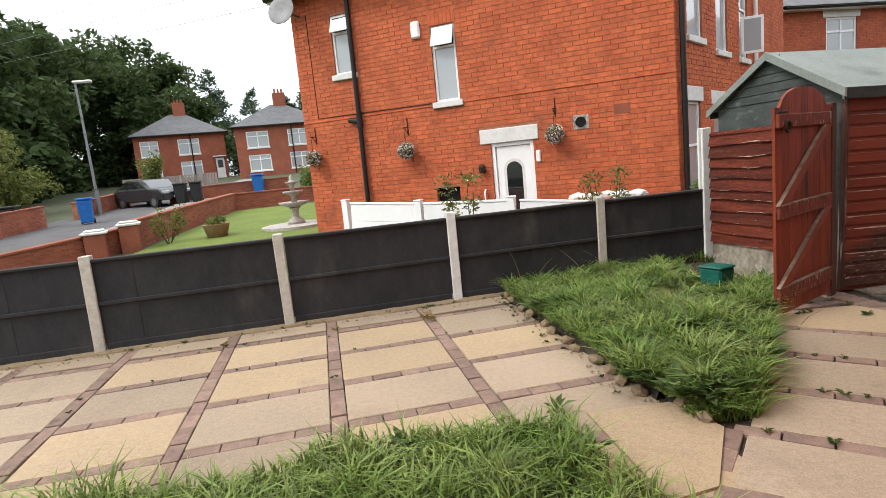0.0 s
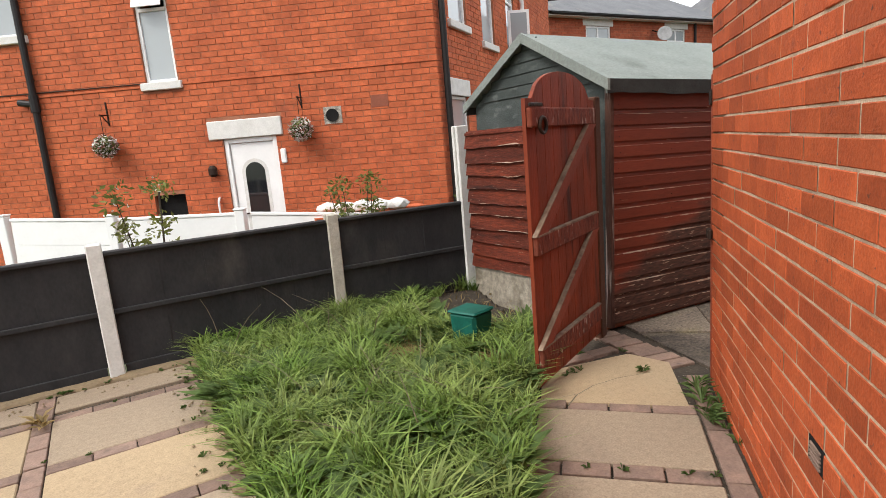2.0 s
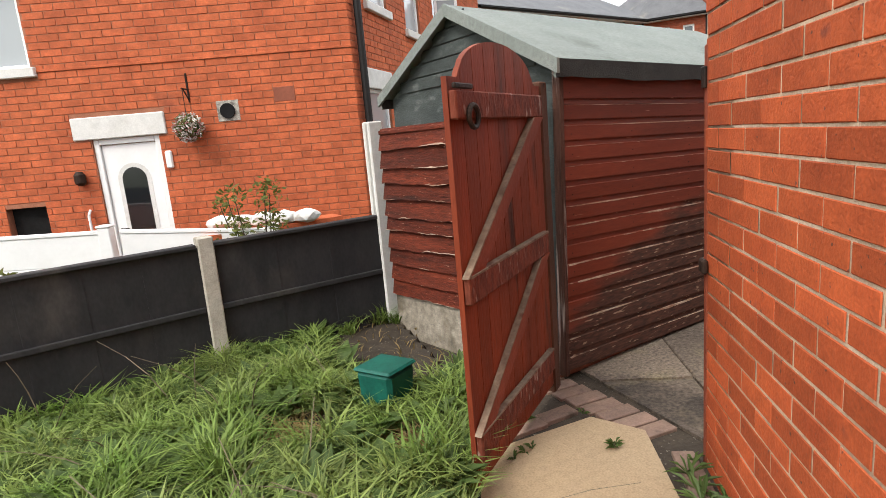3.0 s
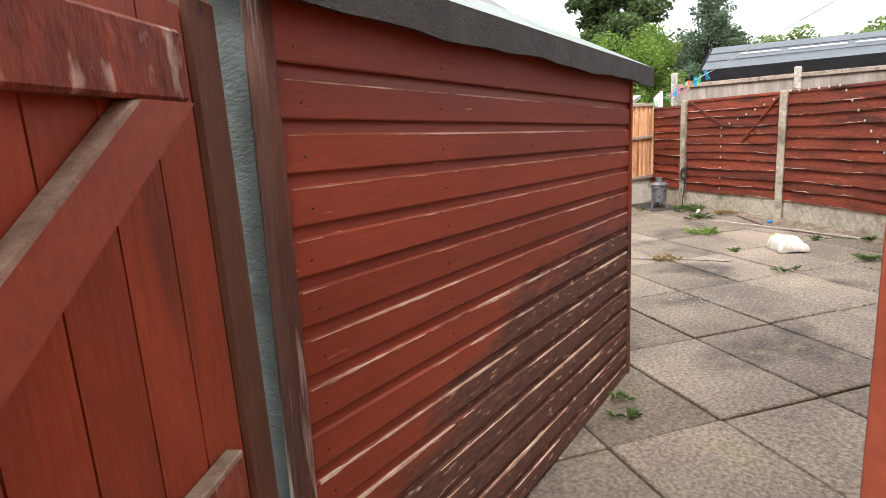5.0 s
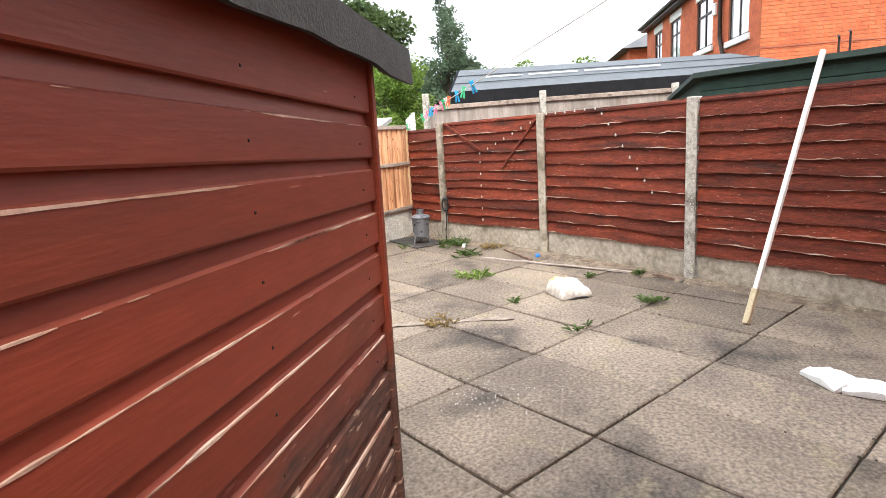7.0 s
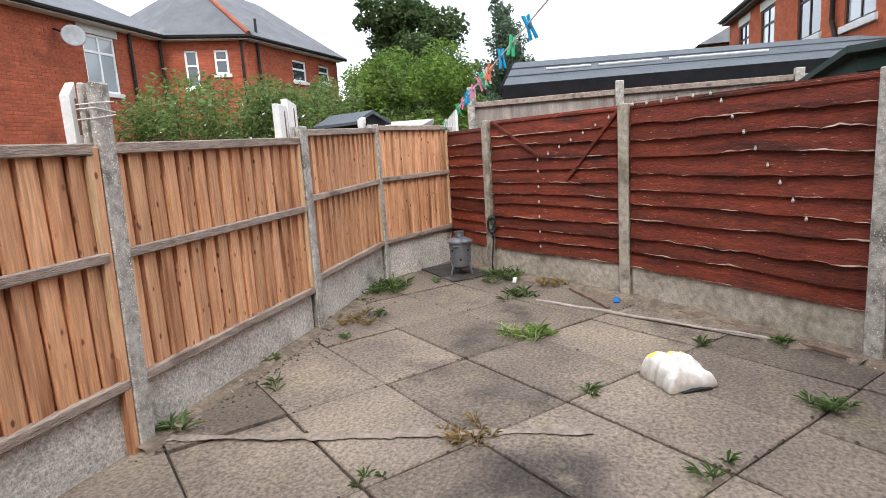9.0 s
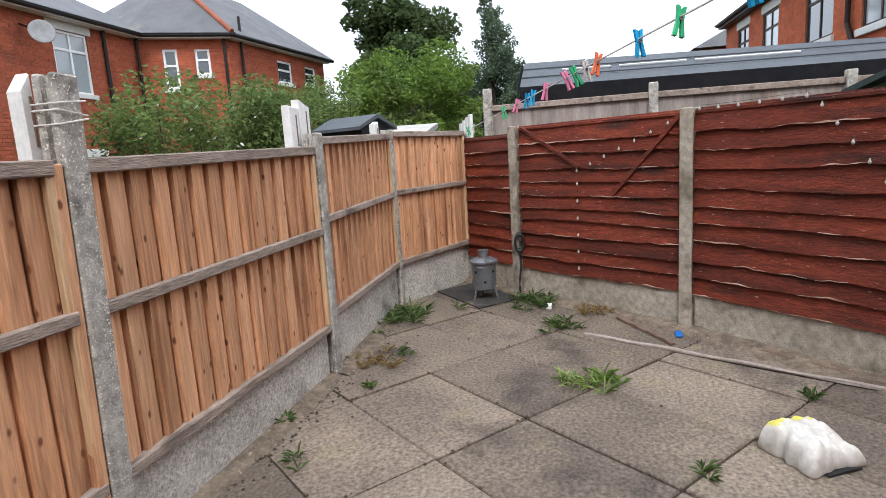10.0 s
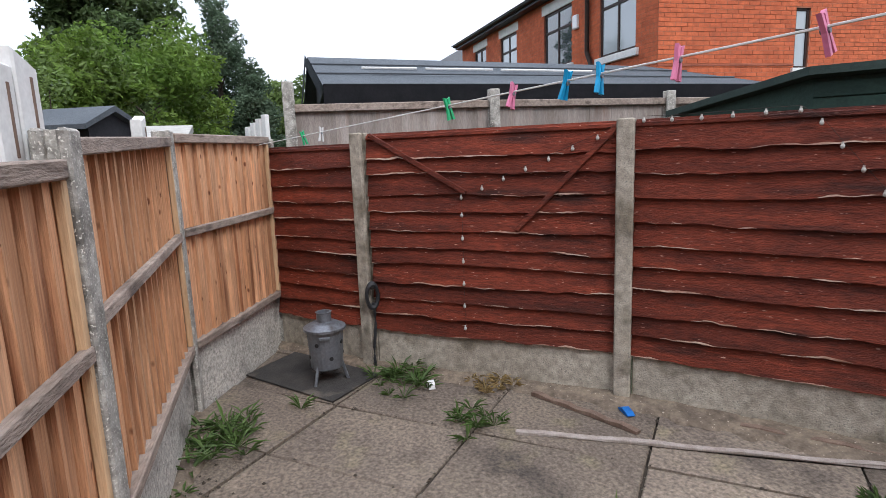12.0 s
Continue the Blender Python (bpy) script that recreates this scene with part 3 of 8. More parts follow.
# ---- path along the wall ----
PATH = Matrix.Translation(CORNER) @ pose(0, 0, 0, 0, 0, WALL_ANGLE)
path = group_at("side_path", PATH, "narrow path of buff slabs and red brick strips beside the house", "path", kind="structure")
path_slab_long = slab_mesh("path_slab", 0.505, 0.81, 0.04, SLAB_BUFF)
for k in range(9):
    x = -0.42 - 0.62 * k
    for j in range(4):
        piece("strip_brick", strip_brick, tilted(x + 0.052, 0.25 + j * 0.222, 90), path)
    piece("path_slab", path_slab_long, tilted(x - 0.259, 0.545), path)
x = -0.02
while x > -6.0:
    piece("strip_brick", strip_brick, tilted(x, 0.075), path)
    x -= 0.222
for k in range(7):
    piece("strip_brick", strip_brick, tilted(-2.35 - 0.222 * k, 1.02), path)
# yellow slab cut to the threshold
part("corner_slab", sheet([tuple((PATH.inverted() @ frame_point(FRONT, u, v))[:2]) for u, v in ((0.01, -3.13), (0.50, -3.19), (0.57, -3.56), (0.20, -4.0), (-0.05, -4.02))], -0.03, 0.014), SLAB_YELLOW, path)
part("threshold_slab", sheet([(-0.34, 0.17), (-0.34, 0.95), (0.06, 0.98), (0.40, 0.44), (0.26, 0.2)], -0.04, 0.0), SLAB_YELLOW, path)
for k in range(9):
    a = Vector((0.30, 0.10, 0)).lerp(Vector((0.98, 0.66, 0)), k / 8)
    piece("strip_brick", strip_brick, tilted(a.x - 0.02, a.y + 0.06, 120), path)
for k in range(3):
    piece("strip_brick", strip_brick, tilted(0.18 + k * 0.13, 0.93 - k * 0.16, 126), path)


# ---- fences ----
def post(name, x, y, top, angle, material, label, category="fence post", w=0.10, d=0.10, foot=-0.3, lean=(0, 0)):
    """A slotted concrete post with a weathered top."""
    bm = bmesh.new()
    box(bm, -w / 2, w / 2, -d / 2, -d / 2 + d * 0.32, foot, top, bevel=0.008)
    box(bm, -w / 2, w / 2, d / 2 - d * 0.32, d / 2, foot, top, bevel=0.008)
    box(bm, -w * 0.22, w * 0.22, -d / 2 + d * 0.3, d / 2 - d * 0.3, foot, top - 0.004)
    ob = part(name, bm, material)
    ob.matrix_basis = pose(x, y, 0, lean[0], lean[1], angle)
    return tagged(ob, label, category, "concrete fence posts")


def run(p, q):
    d = Vector((q[0] - p[0], q[1] - p[1]))
    return d.length, math.degrees(math.atan2(d.y, d.x))


FRONT_POSTS = [(-6.53, 5.25), (-4.74, 5.45), (-2.95, 5.655), (-1.16, 5.86), (0.63, 6.075), (2.35, 6.24), (3.66, 6.29)]
for k, (x, y) in enumerate(FRONT_POSTS[:-1]):
    post("concrete_post", x, y, 0.965 if k != 4 else 0.985, 6.5, WHITE_PAINT if k == 4 else CONCRETE_PALE, "white painted concrete fence post between black panels" if k == 4 else "weathered pale concrete post between black fence panels", lean=(0, 0.5 * (k % 3 - 1)))
post("concrete_post", 3.66, 6.29, 1.62, 6.5, WHITE_PAINT, "tall white painted concrete fence post beside red panel", w=0.12)
for (p, q) in zip(FRONT_POSTS, FRONT_POSTS[1:]):
    length, a = run(p, q)
    f = group_at("black_fence_panel", plan(p[0], p[1], a), "low charcoal painted timber fence panel with capping rail", "fence", "low black fence panels")
    part("gravel_board", boxed(0.06, length - 0.06, -0.02, 0.02, -0.2, 0.09, bevel=0.004), FENCE_BLACK, f, "dark gravel board at the ground")
    n = int(length / 0.34)
    for k in range(n):
        x0 = 0.05 + (length - 0.1) * k / n
        x1 = 0.05 + (length - 0.1) * (k + 1) / n
        part("fence_board", boxed(x0, x1 + 0.015, -0.006 + 0.004 * (k % 2), 0.008, 0.085, 0.90, bevel=0.002), FENCE_BLACK, f)
    part("mid_rail", boxed(0.05, length - 0.05, -0.034, -0.004, 0.47, 0.505, bevel=0.004), FENCE_BLACK, f)
    part("capping_rail", boxed(0.05, length - 0.05, -0.04, 0.035, 0.895, 0.925, bevel=0.006), FENCE_BLACK, f, "weathered dark capping rail")


def wavy_board(length, z0, z1, rng, wave=0.024, segs=60):
    """A waney-edged board that leans over the one below, and the bare flakes along its lower edge."""
    ph = [rng.uniform(0, 6.28) for _ in range(4)]
    am = [rng.uniform(0.3, 1) * wave for _ in range(3)]
    seed = rng.uniform(0, 100)

    def low(x):
        return z0 + am[0] * 1.3 * noise.noise(Vector((x * 1.3, seed, 4))) + am[1] * 0.8 * noise.noise(Vector((x * 4.2, seed, 6))) + am[2] * 0.5 * noise.noise(Vector((x * 11, seed, 8))) + 0.004 * noise.noise(Vector((x * 30, seed, 0)))

    def bow(x):
        return 0.003 * math.sin(x * 4 + ph[3])

    bm = bmesh.new()
    rings = []
    for i in range(segs + 1):
        x = length * i / segs
        rings.append([bm.verts.new(c) for c in ((x, -0.044 + bow(x), low(x)), (x, -0.022 + bow(x), low(x) + 0.001), (x, 0.004, z1), (x, -0.008 + bow(x), z1))])
    for a, b in zip(rings, rings[1:]):
        for j in range(4):
            bm.faces.new((a[j], a[(j + 1) % 4], b[(j + 1) % 4], b[j]))
    bm.faces.new(rings[0][::-1])
    bm.faces.new(rings[-1])
    bmesh.ops.recalc_face_normals(bm, faces=bm.faces)
    xs = [length * i / 170 for i in range(171)]

    def thick(x):
        n = noise.noise(Vector((x * 2.4, seed + 7, 1))) + 0.5 * noise.noise(Vector((x * 11, seed, 2)))
        return max(0.0, 0.001 + 0.016 * n)

    flakes = ribbon(xs, lambda x: low(x) + 0.0005, lambda x: low(x) + thick(x), lambda x: -0.044 + bow(x) + 0.0005)
    return bm, flakes


def waney_panel(p, q, z0, z1, boards, seed, label):
    length, a = run(p, q)
    rng = random.Random(seed)
    f = group_at("waney_fence_panel", plan(p[0], p[1], a), label, "fence", "red-brown waney lap panels")
    pitch = (z1 - z0) / boards
    for k in range(boards):
        zb = z0 + k * pitch + rng.uniform(-0.012, 0.012)
        board, flakes = wavy_board(length - 0.10, zb - 0.012, z0 + (k + 1) * pitch + 0.03, rng)
        part("fence_board", board, FENCE_RED, f).location = (0.05, 0, 0)
        sl = part("bare_edge", flakes, BARE_EDGE, f, "pale bare timber along the board edge")
        sl.location, sl["kind"] = (0.05, 0, 0), "stuff"
    part("top_strip", boxed(0.05, length - 0.05, -0.03, 0.012, z1 - 0.012, z1 + 0.016, bevel=0.004), FENCE_RED, f)
    part("gravel_board", boxed(0.055, length - 0.055, -0.022, 0.022, -0.28, z0 - 0.006, bevel=0.006), CONCRETE, f, "stained concrete gravel board")
    return f


# short red panel between the white post and the gate
waney_panel((3.67, 6.23), (3.90, 4.86), 0.34, 1.53, 10, 3, "red-brown waney fence panel beside the shed front")

BACK_POSTS = [(13.80, 6.93), (13.10, 6.19), (12.10, 4.70), (10.72, 3.25), (9.35, 1.80), (8.0, 0.38)]
for (p, q), z0, z1, n, s in zip(zip(BACK_POSTS, BACK_POSTS[1:]), (0.30, 0.30, 0.30, 0.27, 0.27), (1.60, 1.66, 1.66, 1.66, 1.66), (10, 11, 10, 11, 11), (11, 12, 13, 14, 15)):
    waney_panel(p, q, z0, z1, n, s, "weathered red-brown waney lap fence panel on gravel board")
for k, (x, y) in enumerate(BACK_POSTS[1:]):
    post("concrete_post", x - 0.02, y + 0.02, 1.70, run(BACK_POSTS[k], BACK_POSTS[k + 1])[1], CONCRETE_DARK if k == 2 else CONCRETE, "weathered concrete post between red-brown panels")

NORTH = [(4.95, 6.93), (6.88, 7.0), (8.87, 7.07), (10.77, 7.17), (12.55, 7.36), (13.80, 6.93)]


PALE_TIMBER = mat("pale_batten_timber", (0.66, 0.45, 0.26), (0.54, 0.34, 0.18), 5, 0.8, 0.3, 40, stretch=(4, 4, 0.4), mid=0.3)


def close_board_panel(p, q, top0, top1, grav0, grav1, seed):
    """Upright feather-edge boards, a middle rail and a capping rail over a concrete gravel board; height runs from one post to the other."""
    length, a = run(p, q)
    rng = random.Random(seed)
    f = group_at("closeboard_fence_panel", plan(p[0], p[1], a), "orange-brown closeboard fence panel over concrete gravel board", "fence", "closeboard fence panels")
    n = max(6, round((length - 0.1) / 0.118))
    for k in range(n):
        t0, t1 = k / n, (k + 1) / n
        x0, x1 = 0.05 + (length - 0.1) * t0, 0.05 + (length - 0.1) * t1
        zt = top0 + (top1 - top0) * (t0 + t1) / 2
        zb = grav0 + (grav1 - grav0) * (t0 + t1) / 2
        bm = bmesh.new()
        pts = [(x0, -0.030), (x1 - 0.017, -0.013), (x1 - 0.017, 0.005), (x1 + 0.02, 0.006), (x1 + 0.02, 0.009), (x0, 0.005)]
        lo = [bm.verts.new((x, -0.012 + y, zb)) for x, y in pts]
        hi = [bm.verts.new((x, -0.012 + y, zt - 0.01)) for x, y in pts]
        bm.faces.new(lo), bm.faces.new(hi[::-1])
        for i in range(6):
            bm.faces.new((lo[i], hi[i], hi[(i + 1) % 6], lo[(i + 1) % 6]))
        bmesh.ops.recalc_face_normals(bm, faces=bm.faces)
        part("fence_board", bm, TIMBER_NEW, f)

    def rail(name, z0, z1, h, y0, y1, material, label=""):
        bm = bmesh.new()
        vs = box(bm, 0.05, length - 0.05, y0, y1, 0, h, bevel=0.005)
        for v in bm.verts:
            v.co.z += z0 + (z1 - z0) * (v.co.x / length)
        return part(name, bm, material, f, label)

    mid0, mid1 = grav0 + (top0 - grav0) * 0.54, grav1 + (top1 - grav1) * 0.54
    part("end_batten", boxed(length - 0.085, length - 0.052, -0.060, -0.030, grav1 + 0.056, top1 - 0.042, bevel=0.004), PALE_TIMBER, f, "paler upright batten beside the post")
    rail("mid_rail", mid0, mid1, 0.05, -0.068, -0.034, RAIL_NEW)
    rail("bottom_rail", grav0 + 0.005, grav1 + 0.005, 0.05, -0.066, -0.012, RAIL_NEW)
    rail("capping_rail", top0 - 0.04, top1 - 0.04, 0.055, -0.068, 0.03, RAIL_NEW, "greyed capping rail along the top")
    bm = bmesh.new()
    box(bm, 0.055, length - 0.055, -0.022, 0.022, -0.28, 0, bevel=0.006)
    for v in bm.verts:
        if v.co.z > -0.1:
            v.co.z += grav0 + (grav1 - grav0) * (v.co.x / length)
    part("gravel_board", bm, CONCRETE_SPECK, f, "speckled concrete gravel board")
    return f


for (p, q), t0, t1, g0, g1, s in zip(zip(NORTH, NORTH[1:]), (1.45, 1.50, 1.52, 1.62, 1.70), (1.50, 1.52, 1.56, 1.68, 1.70), (0.32, 0.32, 0.32, 0.40, 0.40), (0.32, 0.32, 0.32, 0.40, 0.42), (21, 22, 23, 24, 25)):
    close_board_panel(p, q, t0, t1, g0, g1, s)
for k, (x, y) in enumerate(NORTH):
    post("concrete_post", x, y - 0.02, (1.55, 1.6, 1.82, 1.66, 1.73, 1.70)[k], 3, CONCRETE_DARK, "speckled weathered concrete post in closeboard fence", lean=((0, 0), (0, 0), (0, 1.5), (0, 0.8), (0, -0.6), (0, 0))[k])

# ---- back yard slabs ----
YARD = plan(9.826, 6.098, -36.5)
yard = group_at("back_paving", YARD, "large weathered concrete slabs of the back yard", "paving", kind="structure")
yard_slab = slab_mesh("concrete_slab", 0.612, 0.917, 0.04, SLAB_GREY, 0.007)
NEAR_YARD = [(4.02, 3.62), (4.15, 6.9), (12.5, 7.3), (13.75, 6.9), (8.3, 0.7), (7.7, 0.55)]
yard_inv = YARD.inverted()
part("bedding", sheet([tuple((yard_inv @ Vector((x, y, 0)))[:2]) for x, y in NEAR_YARD], -0.3, -0.020), SOIL, yard)
rng = random.Random(9)
YARD_EDGES = [((4.16, 4.72), (3.99, 3.66)), ((3.86, 3.68), (9.3, -0.83)), ((7.85, 0.10), (13.9, 6.90)), ((13.85, 6.86), (12.6, 7.29)), ((12.6, 7.29), (4.0, 6.88))]
for i in range(-12, 8):
    for j in range(-9, 6):
        cu, cv = (i + 0.5) * 0.625, (j + 0.5) * 0.93
        w = YARD @ Vector((cu, cv, 0))
        if w.x < 4.05 and w.y > 4.6:
            continue
        corners = [YARD @ Vector((cu + a * 0.31, cv + b * 0.46, 0)) for a in (-1, 1) for b in (-1, 1)]
        cuts = [(p, q) for p, q in YARD_EDGES if any((q[0] - p[0]) * (c.y - p[1]) - (q[1] - p[1]) * (c.x - p[0]) < 0 for c in corners)]
        if cuts:
            bm = boxed(-0.306, 0.306, -0.4585, 0.4585, -0.04, 0)
            to_local = (YARD @ pose(cu, cv, 0)).inverted()
            for p, q in cuts:
                a, b = to_local @ Vector((*p, 0)), to_local @ Vector((*q, 0))
                n_ = Vector((-(b - a).y, (b - a).x, 0))
                r_ = bmesh.ops.bisect_plane(bm, geom=bm.verts[:] + bm.edges[:] + bm.faces[:], plane_co=a, plane_no=-n_, clear_outer=True)
                bmesh.ops.holes_fill(bm, edges=[g for g in r_["geom_cut"] if isinstance(g, bmesh.types.BMEdge)])
            if len(bm.verts) > 5:
                part("concrete_slab", bm, SLAB_GREY, yard).matrix_basis = tilted(cu, cv)
            else:
                bm.free()
            continue
        if inside(w.x, w.y, [(3.75, 3.3), (4.0, 7.2), (12.6, 7.75), (14.4, 7.1), (8.5, 0.0), (7.4, 0.0)]):
            piece("concrete_slab", yard_slab, tilted(cu, cv), yard)

# ---- red shed ----
shed = group_at("garden_shed", pose(3.98, 4.692, 0, 0, 1.7, 3.0), "red-brown timber shed with peeling boards and grey-green felt roof", "shed")
SL, SW, SE, SR = 2.468, 1.76, 1.79, 2.29
part("floor_frame", boxed(0.01, SL - 0.01, 0.02, SW, 0.0, 0.05), SHED_WORN, shed)
part("back_wall", boxed(0.03, SL - 0.03, SW - 0.03, SW, 0.05, SE - 0.02), SHED_WORN, shed)
part("end_wall", prism([(0.0, 0.05), (SW - 0.03, 0.05), (SW - 0.03, SE), (SW / 2, SR - 0.05), (0.0, SE)], 0, 0.03), SHED_RED, shed).matrix_basis = pose(SL - 0.005, 0.015, 0, 0, 0, 90)
rng = random.Random(2)
NB, PITCH = 15, 0.1118
for k in range(NB):
    z0 = 0.047 + k * PITCH
    h = PITCH if k < NB - 1 else 0.20
    flat = 0.70 if k < NB - 1 else 0.95
    worn = k < 8
    # shiplap board: a flat face with a scooped top
    drop = rng.uniform(-0.002, 0.002)
    bm = prism([(0.0, z0 + drop), (-0.020, z0 + drop), (-0.022, z0 + 0.004 + drop), (-0.021, z0 + h * flat), (-0.011, z0 + h * (flat + 0.04)), (-0.007, z0 + h + 0.002), (0.0, z0 + h + 0.002)], 0.03, SL - 0.03)
    for v in bm.verts:
        v.co.x, v.co.y = v.co.y, v.co.x
    bmesh.ops.recalc_face_normals(bm, faces=bm.faces)
    part("shiplap_board", bm, SHED_BOARD, shed)
    seed = k * 3.7
    amount = 0.004 if worn else 0.0015

    def peel(x, seed=seed, amount=amount, worn=worn):
        n = noise.noise(Vector((x * 1.6, seed, 1))) + 0.6 * noise.noise(Vector((x * 7, seed, 5))) + 0.4 * noise.noise(Vector((x * 23, seed, 9)))
        return max(0.0, amount + (0.013 if worn else 0.005) * n)

    fl = ribbon([0.05 + (SL - 0.1) * i / 260 for i in range(261)], lambda x: z0 + h * flat - peel(x) * 0.6, lambda x: z0 + h * flat + peel(x) * 0.4, lambda x: -0.0205)
    part("peeled_edge", fl, BARE_EDGE, shed, "pale bare wood where the stain peeled")["kind"] = "stuff"
nail = slab_mesh("nail", 0.0055, 0.0055, 0.004, IRON, 0.001)
for k in range(NB):
    for x in (0.09, 0.62, 1.21, 1.80, 2.33):
        piece("nail", nail, pose(x + rng.uniform(-0.01, 0.01), -0.0235, 0.047 + (k + 0.3) * PITCH, 90, 0, 0), shed)
for x in (0.0, SL - 0.032):
    part("corner_trim", boxed(x, x + 0.032, -0.032, 0.03, 0.02, SE, bevel=0.004), TRIM_WORN if x == 0 else SHED_BOARD, shed)
# front gable
part("front_wall", prism([(0.02, 0.03), (SW, 0.03), (SW, SE), (SW / 2, SR - 0.05), (0.02, SE)], -0.03, 0), GABLE_GREEN, shed).matrix_basis = pose(0.0, 0, 0, 0, 0, 90)
for k in range(5):
    z0 = SE + 0.02 + k * 0.09
    half = (SR - 0.06 - z0) / (SR - SE) * SW / 2
    if half > 0.06:
        part("gable_board", boxed(-0.012, 0.0, SW / 2 - half, SW / 2 + half, z0, z0 + 0.082, bevel=0.003), GABLE_GREEN, shed)
# roof: two felted slopes with barge boards
for side in (0, 1):
    y0, y1 = (-0.07, SW / 2) if side == 0 else (SW + 0.07, SW / 2)
    z0 = SE + 0.04 - 0.07 * (SR - SE) / (SW / 2)
    bm = bmesh.new()
    cols = []
    seg = 22
    for i in range(seg + 1):
        x = -0.07 + (SL + 0.33) * i / seg
        sag = -0.012 * math.sin(math.pi * i / seg) + 0.004 * math.sin(i * 1.7)
        wob = 0.004 * math.sin(i * 2.1) + 0.006 * math.sin(i * 0.8)
        cols.append([bm.verts.new(c) for c in ((x, y1, SR), (x, (y0 + y1) / 2, (z0 + SR) / 2 + sag + 0.018), (x, y0, z0 + 0.025), (x, y0 - (0.006 if side == 0 else -0.006), z0 - 0.075 + wob), (x, y0 + (0.012 if side == 0 else -0.012), z0 - 0.072 + wob), (x, y0 + (0.014 if side == 0 else -0.014), z0), (x, y1, SR - 0.03))])
    for a, b in zip(cols, cols[1:]):
        for j in range(7):
            bm.faces.new((a[j], a[(j + 1) % 7], b[(j + 1) % 7], b[j]))
    bm.faces.new(cols[0]), bm.faces.new(cols[-1][::-1])
    bmesh.ops.recalc_face_normals(bm, faces=bm.faces)
    ob = part("roof_slope", bm, FELT, shed)
    ob.data.materials.append(FELT_EDGE)
    for p in ob.data.polygons:
        if p.center.z < z0 + 0.012:
            p.material_index = 1
    ya, yb = (-0.10, SW / 2) if side == 0 else (SW + 0.10, SW / 2)
    d = Vector((0, yb - ya, SR - z0))
    pr = prism([(ya, z0 - 0.055), (ya, z0 + 0.022), (yb, SR + 0.006), (yb, SR - 0.075)], 0, 0.02)
    part("barge_board", pr, FELT, shed, "felt-covered barge board").matrix_basis = pose(-0.068, 0, 0, 0, 0, 90)

# ---- gate ----
gate_hinge = Vector((3.826, 4.628, 0))
gate_free = Vector((2.936, 4.10, 0))
glen, ga = run(gate_hinge, gate_free)
gate = group_at("garden_gate", plan(gate_hinge.x, gate_hinge.y, ga, 0.045), "open red-brown ledged and braced timber gate with arched top", "gate")
GB = 9
for k in range(GB):
    x0, x1 = glen * k / GB, glen * (k + 1) / GB

    def arch(x):
        t = (x / glen - 0.5) / 0.40
        return 1.63 + (0.16 * math.sqrt(max(0.0, 1 - t * t)))
    pts = [(x0 + 0.002, 0.0), (x1 - 0.002, 0.0)] + [(x0 + (x1 - x0) * (4 - i) / 4 + (0.002 if i == 4 else -0.002 if i == 0 else 0), arch(x0 + (x1 - x0) * (4 - i) / 4)) for i in range(5)]
    part("gate_board", prism(pts, 0.0, 0.022), GATE_RED, gate)
# ledges and braces face the path when the gate is folded back
for name, z0, z1 in (("ledge_top", 1.475, 1.58), ("ledge_middle", 0.775, 0.885), ("ledge_bottom", 0.12, 0.235)):
    part(name, boxed(0.06, glen - 0.005, 0.022, 0.055, z0, z1, bevel=0.006), GATE_WORN, gate)
for z0, z1 in ((0.885, 1.475), (0.235, 0.775)):
    a, b = Vector((0.15, 0, z1)), Vector((glen - 0.10, 0, z0))
    w = 0.10
    part("brace", prism([(a.x - w, a.z), (a.x + w * 0.4, a.z), (b.x + w, b.z), (b.x - w * 0.4, b.z)], 0.0225, 0.054), GATE_BRACE, gate)
WORN_EDGE = mat("bleached_timber_edge", (0.34, 0.265, 0.19), (0.20, 0.125, 0.085), 14, 0.9, 0.6, 60, stain=(0.16, 0.05, 0.03), stain_scale=9, stain_at=0.62, mid=0.5)
for z0, z1 in ((0.885, 1.475), (0.235, 0.775)):
    a, b = Vector((0.15 + 0.04, 0, z1)), Vector((glen - 0.10 + 0.075, 0, z0))
    part("worn_edge", prism([(a.x - 0.004, a.z - 0.002), (a.x + 0.010, a.z - 0.002), (b.x + 0.037, b.z), (b.x + 0.023, b.z)], 0.026, 0.056), WORN_EDGE, gate, "bleached bare upper edge")
part("worn_edge", boxed(0.062, glen - 0.01, 0.024, 0.0565, 0.878, 0.892, bevel=0.003), WORN_EDGE, gate, "bleached bare upper edge")
part("worn_edge", boxed(0.062, glen - 0.01, 0.024, 0.0565, 0.228, 0.241, bevel=0.003), WORN_EDGE, gate, "bleached bare upper edge")


def hoop(r, t, sx=1.0):
    """A ring of round bar standing in the x-z plane."""
    bm = bmesh.new()
    rings = []
    for i in range(20):
        a = 2 * math.pi * i / 20
        rings.append([bm.verts.new(((r + t * math.cos(b)) * math.cos(a) * sx, t * math.sin(b), (r + t * math.cos(b)) * math.sin(a))) for b in [2 * math.pi * j / 8 for j in range(8)]])
    for i in range(20):
        p, q = rings[i], rings[(i + 1) % 20]
        for j in range(8):
            bm.faces.new((p[j], p[(j + 1) % 8], q[(j + 1) % 8], q[j]))
    bmesh.ops.recalc_face_normals(bm, faces=bm.faces)
    return bm


